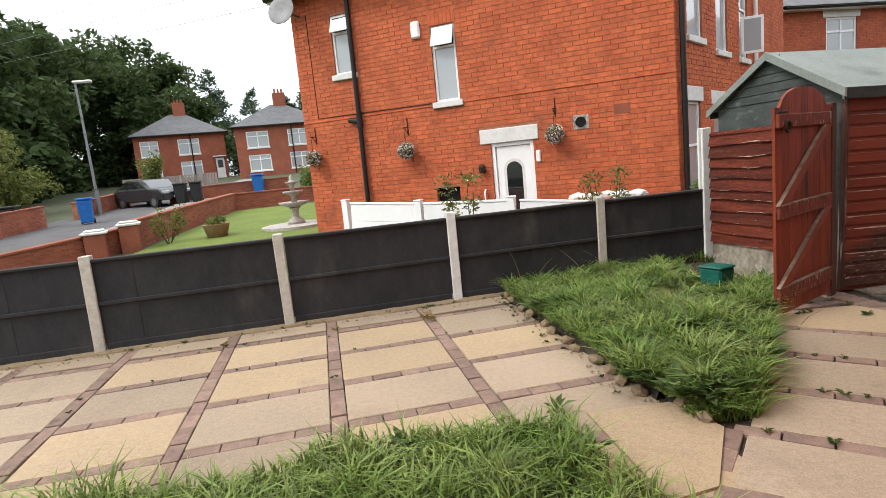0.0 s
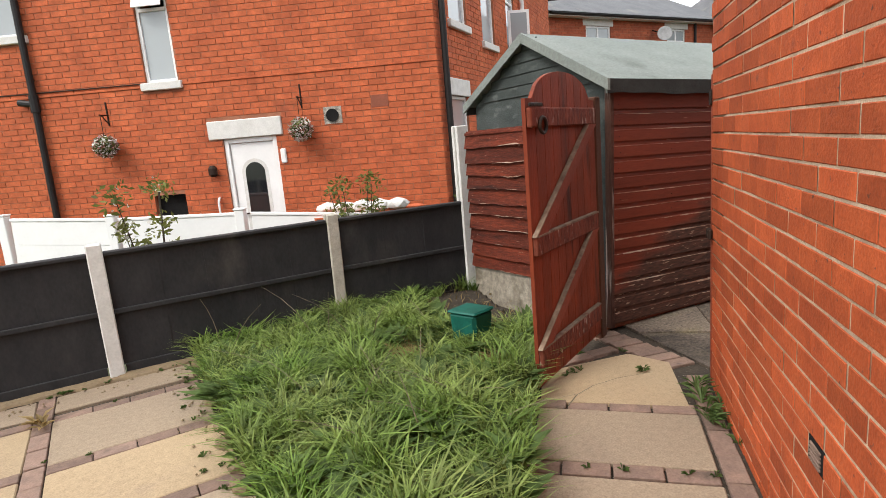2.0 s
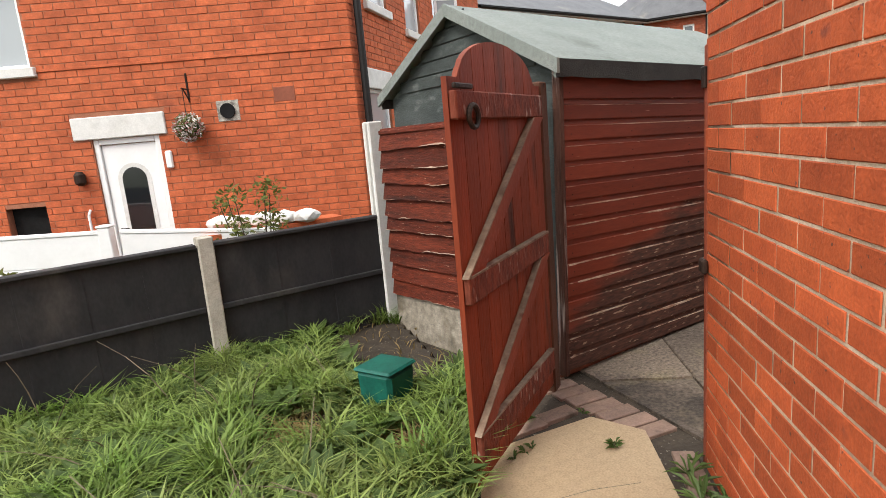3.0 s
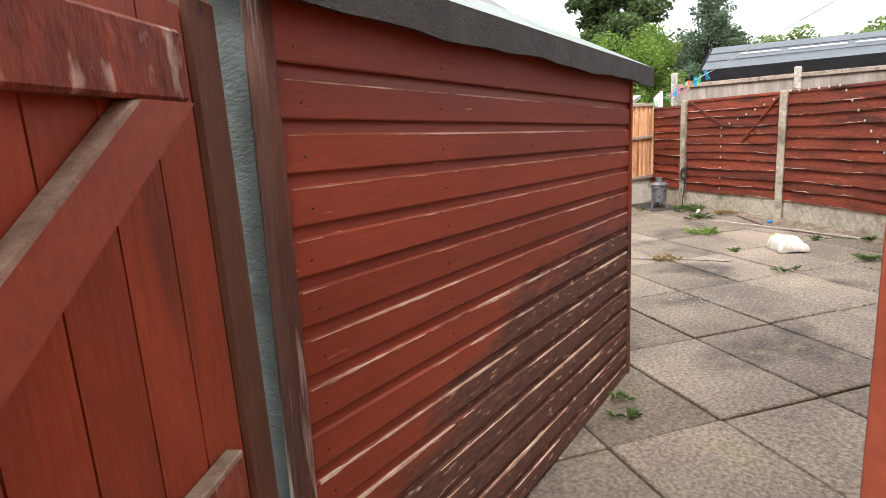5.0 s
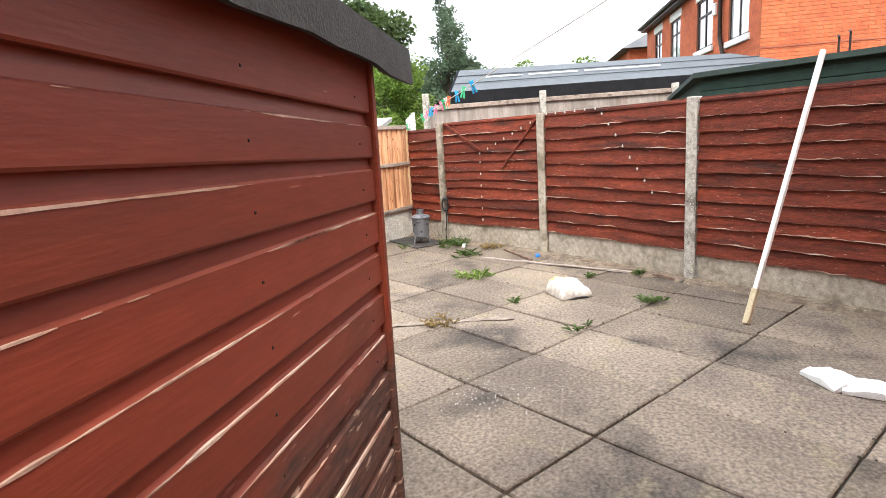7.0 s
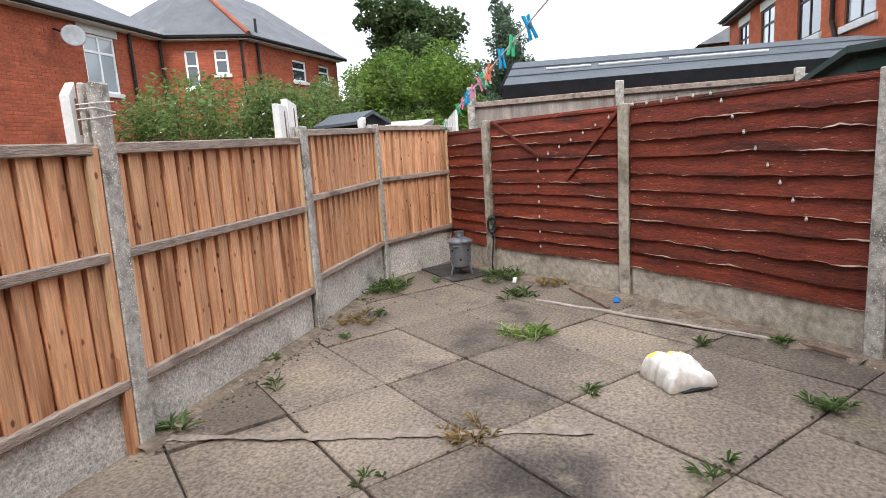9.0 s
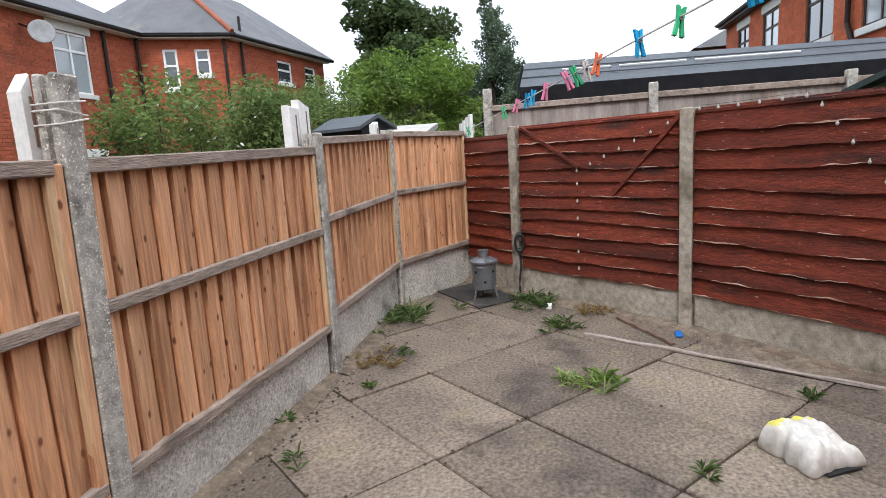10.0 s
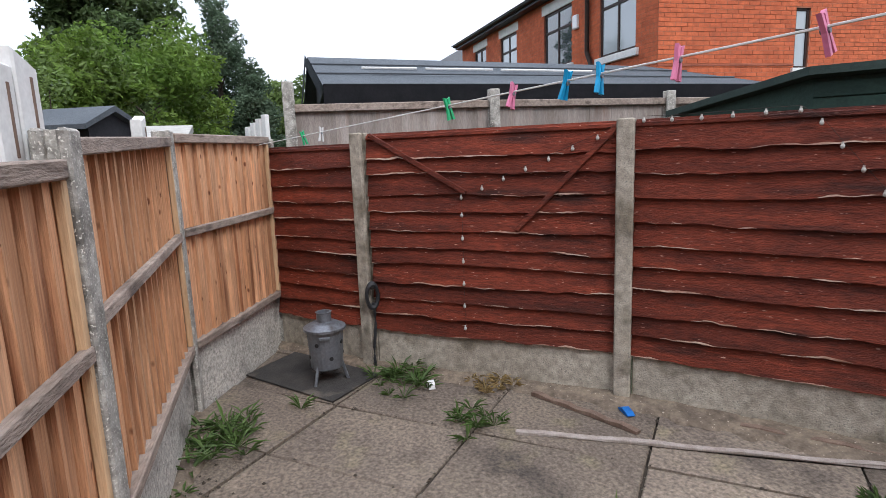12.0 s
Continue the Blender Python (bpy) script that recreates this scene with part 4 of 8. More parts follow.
bm = hoop(0.042, 0.010)
part("ring_latch", bm, IRON, gate, "rusted iron ring latch").location = (glen - 0.12, 0.066, 1.485)
part("bolt", boxed(glen - 0.15, glen + 0.0, 0.0405, 0.058, 1.585, 1.605, bevel=0.004), IRON, gate)
tagged(part("gate_post", boxed(0.004, 0.105, -0.03, 0.05, -0.2, 1.70, bevel=0.008), GATE_BROWN), "weathered brown timber gate post beside shed", "gate post").matrix_basis = plan(3.826, 4.628, 30.4)
lp = group_at("latch_post", PATH @ pose(0.010, -0.03, 0), "thin weathered timber strip fixed to the house corner", "gate post")
part("strip", boxed(-0.028, 0.012, -0.06, 0.035, -0.05, 1.72, bevel=0.005), GATE_BRACE, lp)
part("keeper", boxed(-0.03, 0.014, 0.036, 0.046, 1.56, 1.64, bevel=0.003), IRON, lp, "rusty latch keeper")
part("keeper", boxed(-0.06, 0.0, 0.036, 0.06, 0.84, 0.90, bevel=0.008), IRON, lp, "rusty lower catch")

# ---- neighbouring house ----
NB_ANGLE = -29.0
NEIGHBOUR = plan(-1.53, 11.924, NB_ANGLE)
nb = group_at("neighbour_house", NEIGHBOUR, "two-storey orange-red brick house with white windows and slate roof", "house")
NL, NE = 6.95, 4.98
DOOR = (3.90, 4.66, -0.25, 1.77)
HOLES = [DOOR, (2.94, 3.40, 2.60, 3.92), (0.88, 1.32, 3.38, 4.48), (2.78, 3.24, 0.62, 1.07)]
part("wall_front", wall_core(NL, -0.3, NE, 0.28, HOLES, 0.0), MORTAR_RED, nb)
brick_face("brickwork", list(brick_boxes(NL, -0.3, NE, 0.079, 0.236, 0.009, HOLES + [(3.70, 4.77, 1.755, 2.03), (2.88, 3.46, 2.50, 2.61), (0.82, 1.38, 3.28, 3.39)], 0.006)), BRICK_NEAR, nb)
part("string_course", boxed(0.0, NL + 0.01, -0.018, 0.0, 2.545, 2.575, bevel=0.004), BRICK_NEAR, nb, "thin projecting course of brick")
part("lintel", boxed(3.71, 4.76, -0.03, 0.02, 1.77, 2.02, bevel=0.01), WHITE_PAINT, nb, "pale grey painted stone lintel")
for x, z0, z1 in ((2.94, 3.92, 4.14),):
    for k in range(7):
        part("soldier_brick", boxed(2.91 + k * 0.075, 2.98 + k * 0.075, -0.010, 0.0, 3.93, 4.14, bevel=0.003), BRICK_NEAR, nb)


def casement(parent, x0, x1, z0, z1, split=0.32, open_top=False, y=0.03, sill=True, glass=None, mullions=0, frame_mat=None, bar=0.045):
    """A white window set in its opening: frame, top light, panes and stone sill."""
    frame_mat = frame_mat or WHITE_PVC
    glass = glass or GLASS
    w = part("window", boxed(x0, x0 + bar, y, y + 0.06, z0, z1, bevel=0.004), frame_mat, parent)
    part("frame_bar", boxed(x1 - bar, x1, y, y + 0.06, z0, z1, bevel=0.004), frame_mat, w)
    part("frame_bar", boxed(x0 + bar, x1 - bar, y, y + 0.06, z0, z0 + bar, bevel=0.004), frame_mat, w)
    part("frame_bar", boxed(x0 + bar, x1 - bar, y, y + 0.06, z1 - bar, z1, bevel=0.004), frame_mat, w)
    zs = z1 - (z1 - z0) * split
    part("transom", boxed(x0 + bar, x1 - bar, y - 0.004, y + 0.06, zs - bar / 2, zs + bar / 2, bevel=0.004), frame_mat, w)
    xs = [x0 + bar + (x1 - x0 - 2 * bar) * k / (mullions + 1) for k in range(mullions + 2)]
    for x in xs[1:-1]:
        part("mullion", boxed(x - bar / 2, x + bar / 2, y - 0.002, y + 0.06, z0 + bar, z1 - bar, bevel=0.004), frame_mat, w)
    part("pane", boxed(x0 + bar, x1 - bar, y + 0.025, y + 0.04, z0 + bar, zs - bar / 2), glass, w)
    if open_top:
        top = part("top_light", boxed(x0 + bar - 0.02, x1 - bar + 0.02, -0.02, 0.0, zs - z1 + 0.02, 0.0, bevel=0.004), frame_mat, w, "top light pushed open")
        top.matrix_basis = pose(0, y - 0.005, z1 - 0.03, -20)
        part("top_pane", boxed(x0 + bar + 0.02, x1 - bar - 0.02, -0.026, -0.018, zs - z1 + 0.06, -0.04), GLASS_DARK, w).matrix_basis = pose(0, y - 0.005, z1 - 0.03, -20)
    else:
        part("pane", boxed(x0 + bar, x1 - bar, y + 0.025, y + 0.04, zs + bar / 2, z1 - bar), glass, w)
    if sill:
        part("sill", boxed(x0 - 0.06, x1 + 0.06, -0.06, 0.05, z0 - 0.10, z0 + 0.004, bevel=0.008), WHITE_PAINT, w, "white painted stone sill")
    return w


casement(nb, 2.94, 3.40, 2.60, 3.92, 0.28, True, glass=GLASS_PALE)
casement(nb, 0.88, 1.32, 3.38, 4.48, 0.3, True, glass=GLASS_PALE)
low = part("low_opening", boxed(2.78, 3.24, 0.10, 0.12, 0.62, 1.07), MATT_BLACK, nb, "dark meter recess")
door = part("front_door", boxed(3.97, 4.59, 0.05, 0.09, -0.25, 1.70, bevel=0.006), WHITE_PVC, nb, "white plastic door with arched dark pane")
for a, b, c, d in ((3.90, 3.965, -0.25, 1.77), (4.595, 4.66, -0.25, 1.77), (3.965, 4.595, 1.705, 1.77)):
    part("door_frame", boxed(a, b, 0.02, 0.10, c, d, bevel=0.005), WHITE_PVC, door)
arch_pts = [(-0.14, -0.75), (0.14, -0.75), (0.14, 0.0)] + [(0.14 * math.cos(math.pi * i / 12), 0.14 * math.sin(math.pi * i / 12)) for i in range(1, 12)] + [(-0.14, 0.0)]
part("arched_pane", prism([(4.28 + x, 1.29 + z) for x, z in arch_pts], 0.042, 0.052), GLASS_DARK, door)
rim = [(-0.19, -0.8), (0.19, -0.8), (0.19, 0.0)] + [(0.19 * math.cos(math.pi * i / 12), 0.19 * math.sin(math.pi * i / 12)) for i in range(1, 12)] + [(-0.19, 0.0)]
part("pane_surround", prism([(4.28 + x, 1.29 + z) for x, z in rim], 0.046, 0.056), WHITE_PAINT, door)
bm = tubed((4.03, 0.02, 0.72), (4.12, 0.02, 0.72), 0.012)
tube(bm, (4.03, 0.06, 0.72), (4.03, 0.02, 0.72), 0.012)
part("door_handle", bm, IRON, door, "dark lever handle")
bm = bmesh.new()
tube(bm, (3.74, -0.02, 0.62), (3.74, -0.07, 0.68), 0.015)
tube(bm, (3.74, -0.07, 0.68), (3.74, -0.07, 0.92), 0.015)
tube(bm, (3.74, -0.07, 0.92), (3.74, -0.02, 0.98), 0.015)
part("grab_rail", bm, WHITE_PVC, nb, "white grab rail by the door")
part("porch_lamp", lathe([(0.03, 0), (0.06, 0.03), (0.06, 0.12), (0.03, 0.16)]), IRON, nb, "dark wall lamp").location = (3.72, -0.06, 1.27)
part("key_safe", boxed(4.70, 4.78, -0.04, 0.0, 1.38, 1.58, bevel=0.015), WHITE_PVC, nb)
part("alarm_box", boxed(2.58, 2.76, -0.07, 0.0, 3.76, 4.06, bevel=0.03), WHITE_PVC, nb, "white alarm box")
v = part("flue_collar", boxed(5.36, 5.61, -0.012, 0.0, 1.85, 2.08, bevel=0.004), CONCRETE_DARK, nb, "grey square plate round the flue")
part("flue", tubed((5.48, -0.03, 1.965), (5.48, 0.02, 1.965), 0.085, seg=16), MATT_BLACK, v)
part("pale_brick", boxed(6.02, 6.26, -0.009, 0.0, 2.02, 2.18, bevel=0.003), BRICK_FAR, nb)
bm = tubed((1.33, -0.07, 2.42), (1.30, -0.07, -0.2), 0.045)
part("downpipe", bm, BLACK_PAINT, nb, "black cast iron downpipe")
part("downpipe", tubed((1.34, -0.07, 4.95), (1.33, -0.07, 2.52), 0.045), BLACK_PAINT, nb)
bm = tubed((1.33, -0.07, 2.35), (1.33, -0.07, 2.58), 0.06)
tube(bm, (1.10, -0.06, 2.50), (1.33, -0.07, 2.46), 0.045)
part("pipe_junction", bm, BLACK_PAINT, nb)
part("wall_cable", tubed((0.35, -0.008, 4.6), (0.36, -0.008, 2.62), 0.008, seg=6), IRON, nb)
part("wall_cable", tubed((0.36, -0.008, 2.62), (3.0, -0.02, 2.60), 0.008, seg=6), IRON, nb)
# the return wall to the yard side and its openings
RETURN = pose(NL, 0, 0, 0, 0, 72)
RH = [(0.55, 1.30, 3.14, 4.55), (2.05, 2.75, 3.03, 4.50), (3.55, 4.15, 3.0, 4.35), (0.42, 1.10, -0.25, 2.12), (1.80, 2.50, 0.3, 2.08)]
part("wall_return", wall_core(7.5, -0.3, NE, 0.28, RH, 0.0), MORTAR_RED, nb).matrix_basis = RETURN
brick_face("brickwork", list(brick_boxes(7.5, -0.3, NE, 0.079, 0.236, 0.009, RH, 0.006, seed=5)), BRICK_NEAR, nb).matrix_basis = RETURN
for h in RH:
    w = casement(nb, h[0], h[1], h[2], h[3], 0.3, glass=GLASS_PALE, sill=h[2] > 0)
    w.matrix_basis = RETURN
    if h[2] < 1:
        part("lintel", boxed(h[0] - 0.12, h[1] + 0.12, -0.02, 0.02, h[3], h[3] + 0.24, bevel=0.01), WHITE_PAINT, nb).matrix_basis = RETURN
opened = part("open_casement", boxed(0, 0.40, -0.02, 0.02, 3.06, 3.76, bevel=0.005), WHITE_PVC, nb, "white casement standing open")
opened.matrix_basis = RETURN @ pose(3.6, -0.02, 0, 0, 0, -65)
part("open_pane", boxed(0.05, 0.35, -0.024, 0.024, 3.11, 3.71), GLASS_PALE, opened)
part("downpipe", tubed((0.14, -0.07, 4.95), (0.14, -0.07, -0.2), 0.045), BLACK_PAINT, nb).matrix_basis = RETURN
part("downpipe", tubed((4.55, -0.07, 4.95), (4.55, -0.07, 2.0), 0.04), WHITE_PVC, nb).matrix_basis = RETURN
# closing walls and roof
part("wall_side", boxed(0.0, 0.28, 0.28, 8.0, -0.3, NE), BRICK_NEAR, nb)
part("wall_rear", boxed(0.0, 9.0, 7.7, 8.0, -0.3, NE), BRICK_NEAR, nb)
bm = bmesh.new()
o = 0.32
base = [(-o, -o), (NL + o, -o), (NL + o + 2.4, 8.0 + o), (-o, 8.0 + o)]
lo = [bm.verts.new((x, y, NE + 0.02)) for x, y in base]
hi = [bm.verts.new((x, y, NE + 2.3)) for x, y in ((3.4, 3.6), (4.6, 3.6), (5.2, 5.0), (3.4, 5.0))]
bm.faces.new(lo[::-1]), bm.faces.new(hi)
for i in range(4):
    bm.faces.new((lo[i], lo[(i + 1) % 4], hi[(i + 1) % 4], hi[i]))
part("roof", bm, SLATE, nb, "hipped grey slate roof")
for (x0, y0), (x1, y1) in zip(base, base[1:] + base[:1]):
    bm = tubed((x0, y0, NE - 0.03), (x1, y1, NE - 0.03), 0.06)
    part("gutter", bm, BLACK_PAINT, nb)
    part("soffit", tubed((x0 * 0.97, y0 * 0.97 + 0.05, NE - 0.06), (x1 * 0.97, y1 * 0.97 + 0.05, NE - 0.06), 0.05, seg=4), WHITE_PAINT, nb)
dish = part("satellite_dish", lathe([(0.02, 0.0), (0.15, 0.02), (0.26, 0.07), (0.27, 0.075), (0.26, 0.085), (0.14, 0.04), (0.01, 0.02)]), DISH_GREY, nb, "grey satellite dish under the eaves", smooth=True)
dish.matrix_basis = NEIGHBOUR.inverted() @ Matrix.Translation(NEIGHBOUR @ Vector((0.15, -0.42, 4.62))) @ pose(0, 0, 0, 75, 0, -20)
part("dish_arm", tubed((0.2, 0.0, 4.6), (0.17, -0.38, 4.6), 0.018), GALVANISED, nb)


def leaf_cloud(centres, count, size, rng, squash=1.0):
    """Loose leaves scattered through balls given as (x, y, z, radius)."""
    vs, fs = [], []
    total = sum(c[3] ** 2 for c in centres)
    for cx, cy, cz, r in centres:
        for _ in range(int(count * r * r / total) + 1):
            d = Vector((rng.gauss(0, 1), rng.gauss(0, 1), rng.gauss(0, 1))).normalized() * r * (rng.random() ** 0.4)
            p = Vector((cx, cy, cz)) + Vector((d.x, d.y, d.z * squash))
            u = Vector((rng.gauss(0, 1), rng.gauss(0, 1), rng.gauss(0, 0.7))).normalized()
            w = u.cross(Vector((rng.gauss(0, 1), rng.gauss(0, 1), rng.gauss(0, 1)))).normalized()
            s = size * rng.uniform(0.6, 1.35)
            i = len(vs)
            vs += [tuple(p - u * s), tuple(p + w * s * 0.42), tuple(p + u * s), tuple(p - w * s * 0.42)]
            fs.append((i, i + 1, i + 2, i + 3))
    return vs, fs


PINK_PETAL = mat("dusty_pink_petal", (0.50, 0.22, 0.20), (0.38, 0.16, 0.14), 20, 0.7, 0.0, 20)


def hanging_ball(x, z, s):
    """A bracket with a ball of clipped leaves hung from the wall."""
    rng = random.Random(s)
    ob = group_at("hanging_topiary_ball", NEIGHBOUR @ pose(x, -0.17, z), "round flowering topiary ball hanging from iron wall bracket", "hanging basket", "hanging topiary balls")
    vs, fs = leaf_cloud([(0, 0, 0, 0.15)], 520, 0.032, rng)
    raw("leaf_ball", vs, fs, LEAF_YELLOW, ob)
    vs, fs = leaf_cloud([(0, 0, 0, 0.165)], 420, 0.022, rng)
    raw("pink_blossom", vs, fs, PINK_PETAL, ob)
    vs, fs = leaf_cloud([(0, 0, 0, 0.165)], 760, 0.022, rng)
    raw("blossom", vs, fs, PETAL, ob)
    part("core", lathe([(0.02, -0.12), (0.09, -0.08), (0.12, 0), (0.09, 0.08), (0.02, 0.12)], 10), LEAF_DARK, ob)
    part("chain", tubed((0, 0, 0.1), (0, 0, 0.42), 0.005, seg=5), IRON, ob)
    bm = tubed((0, 0.17, 0.42), (0, -0.02, 0.42), 0.009, seg=6)
    tube(bm, (0, 0.16, 0.28), (0, 0.16, 0.60), 0.011, seg=6)
    tube(bm, (0, 0.16, 0.30), (0, 0.02, 0.42), 0.008, seg=6)
    part("bracket", bm, IRON, ob, "black iron wall bracket")


hanging_ball(0.24, 1.86, 1)
hanging_ball(2.31, 1.81, 2)
hanging_ball(5.07, 1.81, 3)

# ---- white plastic fence in front of the neighbour ----
PV = [(-0.76, 10.0, 1.06), (0.463, 9.2, 0.974), (1.839, 8.5, 0.927), (3.2, 7.8, 0.80)]
for k, (x, y, z) in enumerate(PV):
    p = group_at("plastic_post", plan(x, y, -29, z - 1.025), "square white plastic fence post with cap", "fence post", "white plastic fence posts")
    part("shaft", boxed(-0.055, 0.055, -0.055, 0.055, -0.3, 1.0, bevel=0.006), WHITE_PVC, p)
    part("cap", boxed(-0.065, 0.065, -0.065, 0.065, 1.0, 1.025, bevel=0.01), WHITE_PVC, p)
for p, q in zip(PV, PV[1:]):
    length, a = run(p, q)
    f = group_at("plastic_fence", pose(p[0], p[1], p[2] - 1.025, 0, math.degrees(math.atan2(p[2] - q[2], length)), a), "smooth white plastic fence panel", "fence", "white plastic fence panels")
    for k in range(4):
        part("panel_plank", boxed(0.06, length - 0.06, -0.02, 0.02, -0.22 + k * 0.29, 0.068 + k * 0.29, bevel=0.006), WHITE_PVC, f)
    part("top_rail", boxed(0.05, length - 0.05, -0.03, 0.03, 0.94, 0.975, bevel=0.006), WHITE_PVC, f)


def shrub(name, x, y, z, h, r, count, leaf, material, label, seed, category="shrub", flowers=0):
    """Thin stems with loose leaves about them."""
    rng = random.Random(seed)
    ob = group_at(name, pose(x, y, z), label, category)
    bm = bmesh.new()
    balls = []
    for k in range(7):
        a = rng.uniform(0, 6.28)
        tip = Vector((math.cos(a) * r * rng.uniform(0.3, 0.9), math.sin(a) * r * rng.uniform(0.3, 0.9), h * rng.uniform(0.6, 1.0)))
        tube(bm, (rng.uniform(-0.04, 0.04), rng.uniform(-0.04, 0.04), 0), tip, 0.012, 0.004, seg=5)
        for t in (0.55, 0.8, 1.0):
            q = tip * t
            balls.append((q.x, q.y, q.z, r * rng.uniform(0.22, 0.4)))
    part("stem_tangle", bm, BARK, ob)
    vs, fs = leaf_cloud(balls, count, leaf, rng)
    raw("leaves", vs, fs, material, ob)
    if flowers:
        vs, fs = leaf_cloud(balls, flowers, leaf * 0.9, rng)
        raw("blossom", vs, fs, PETAL, ob, "stuff")
    return ob


shrub("rose_bush", 0.95, 7.25, -0.25, 1.55, 0.42, 900, 0.032, LEAF_YELLOW, "sparse pale flowering bush behind the black fence", 5, flowers=60)
shrub("young_shrub", 3.05, 7.75, -0.25, 1.55, 0.45, 900, 0.03, LEAF_YELLOW, "young yellow-green shrub beside brick house", 6)
vs, fs = leaf_cloud([(0, 0, 0.2, 0.16), (0.15, 0.05, 0.14, 0.12)], 350, 0.03, random.Random(8))
ob = group_at("green_potted_plant", pose(4.35, 7.6, 0.62), "small green plant in blue-green pot on ledge", "potted plant")
raw("leaves", vs, fs, LEAF_MID, ob)
part("pot", lathe([(0.12, -0.9), (0.15, -0.4), (0.2, 0.1), (0.18, 0.12), (0.1, 0.1)]), PLASTIC_GREEN, ob, smooth=True)
for k in range(5):
    bm = bmesh.new()
    bmesh.ops.create_icosphere(bm, subdivisions=2, radius=0.11)
    rr = random.Random(30 + k)
    for v in bm.verts:
        v.co = Vector((v.co.x * 1.3, v.co.y, v.co.z * 0.7)) * rr.uniform(0.85, 1.1)
    st = tagged(part("white_stone", bm, WHITE_PAINT), "rough white stone on a low wall", "stone", "white stones on the wall")
    st.location = (2.85 + k * 0.19, 8.4 - k * 0.1, 0.80)
tagged(part("low_wall", boxed(2.6, 4.0, 8.0, 8.3, -0.3, 0.74), BRICK_NEAR), "low brick wall behind the black fence", "wall", kind="structure").matrix_basis = pose(0, 0, 0)


# ---- street beyond the neighbour ----
def tree(name, x, y, z, h, r, count, leaf, material, label, seed, trunk=0.25, conifer=False, low=0.25):
    """A tapered trunk, limbs and a crown of loose leaf clumps."""
    rng = random.Random(seed)
    ob = group_at(name, pose(x, y, z), label, "tree")
    bm = tubed((0, 0, -0.2), (rng.uniform(-0.2, 0.2), rng.uniform(-0.2, 0.2), h * 0.8), trunk, trunk * 0.25, seg=8)
    balls = []
    n = 26 if not conifer else 34
    for k in range(n):
        t = low + (1 - low) * (k + rng.random()) / n
        a = rng.uniform(0, 6.28)
        if conifer:
            reach = r * (1.05 - t) / (1.05 - low) * rng.uniform(0.6, 1.0)
            br = r * 0.42 * (1.15 - t) + 0.15
        else:
            reach = r * math.sqrt(max(0.03, 1 - ((t - 0.55) / 0.52) ** 2)) * rng.uniform(0.35, 0.95)
            br = r * rng.uniform(0.24, 0.42)
        c = Vector((math.cos(a) * reach, math.sin(a) * reach, h * t - br * 0.3))
        if k % 2 == 0:
            tube(bm, (0, 0, max(0.1, h * t * 0.75)), c, trunk * 0.22, trunk * 0.07, seg=5)
        balls.append((c.x, c.y, c.z, br))
        for _ in range(2):
            d = Vector((rng.gauss(0, 1), rng.gauss(0, 1), rng.gauss(0, 0.8))).normalized() * br
            balls.append((c.x + d.x, c.y + d.y, c.z + d.z, br * rng.uniform(0.35, 0.6)))
    part("trunk", bm, BARK, ob)
    vs, fs = leaf_cloud(balls, count, leaf, rng, 0.85)
    raw("crown", vs, fs, material, ob)
    return ob


def terrain(x, y):
    k = min(1.0, max(0.0, (6 - x) / 5))
    return -0.25 + k * 0.055 * max(0.0, min(y, 58) - 10)


def strip(name, xs0, xs1, y0, y1, lift, material, label, category, bend=0.0):
    """A band of road or pavement that lies on the ground, with an edge to it."""
    bm = bmesh.new()
    n = 20
    rows = []
    for i in range(n + 1):
        y = y0 + (y1 - y0) * i / n
        o = bend * (i / n) ** 2
        a, b = xs0 + o, xs1 + o
        rows.append([bm.verts.new((x, y, terrain(x, y) + dz)) for x, dz in ((a, -0.1), (a, lift), (b, lift), (b, -0.1))])
    for p, q in zip(rows, rows[1:]):
        for j in range(3):
            bm.faces.new((p[j], p[j + 1], q[j + 1], q[j]))
    bmesh.ops.recalc_face_normals(bm, faces=bm.faces)
    return tagged(part(name, bm, material), label, category, kind="structure")


strip("road", -14.0, -9.4, 4, 46, 0.02, TARMAC, "grey tarmac residential road", "road", -2.0)
strip("pavement", -9.4, -7.7, 4, 46, 0.10, PAVEMENT, "pale concrete pavement beside the road", "pavement", -2.0)
strip("lawn", -6.6, -1.9, 8, 23, 0.03, LAWN, "mown green front lawn", "lawn", 0.6)


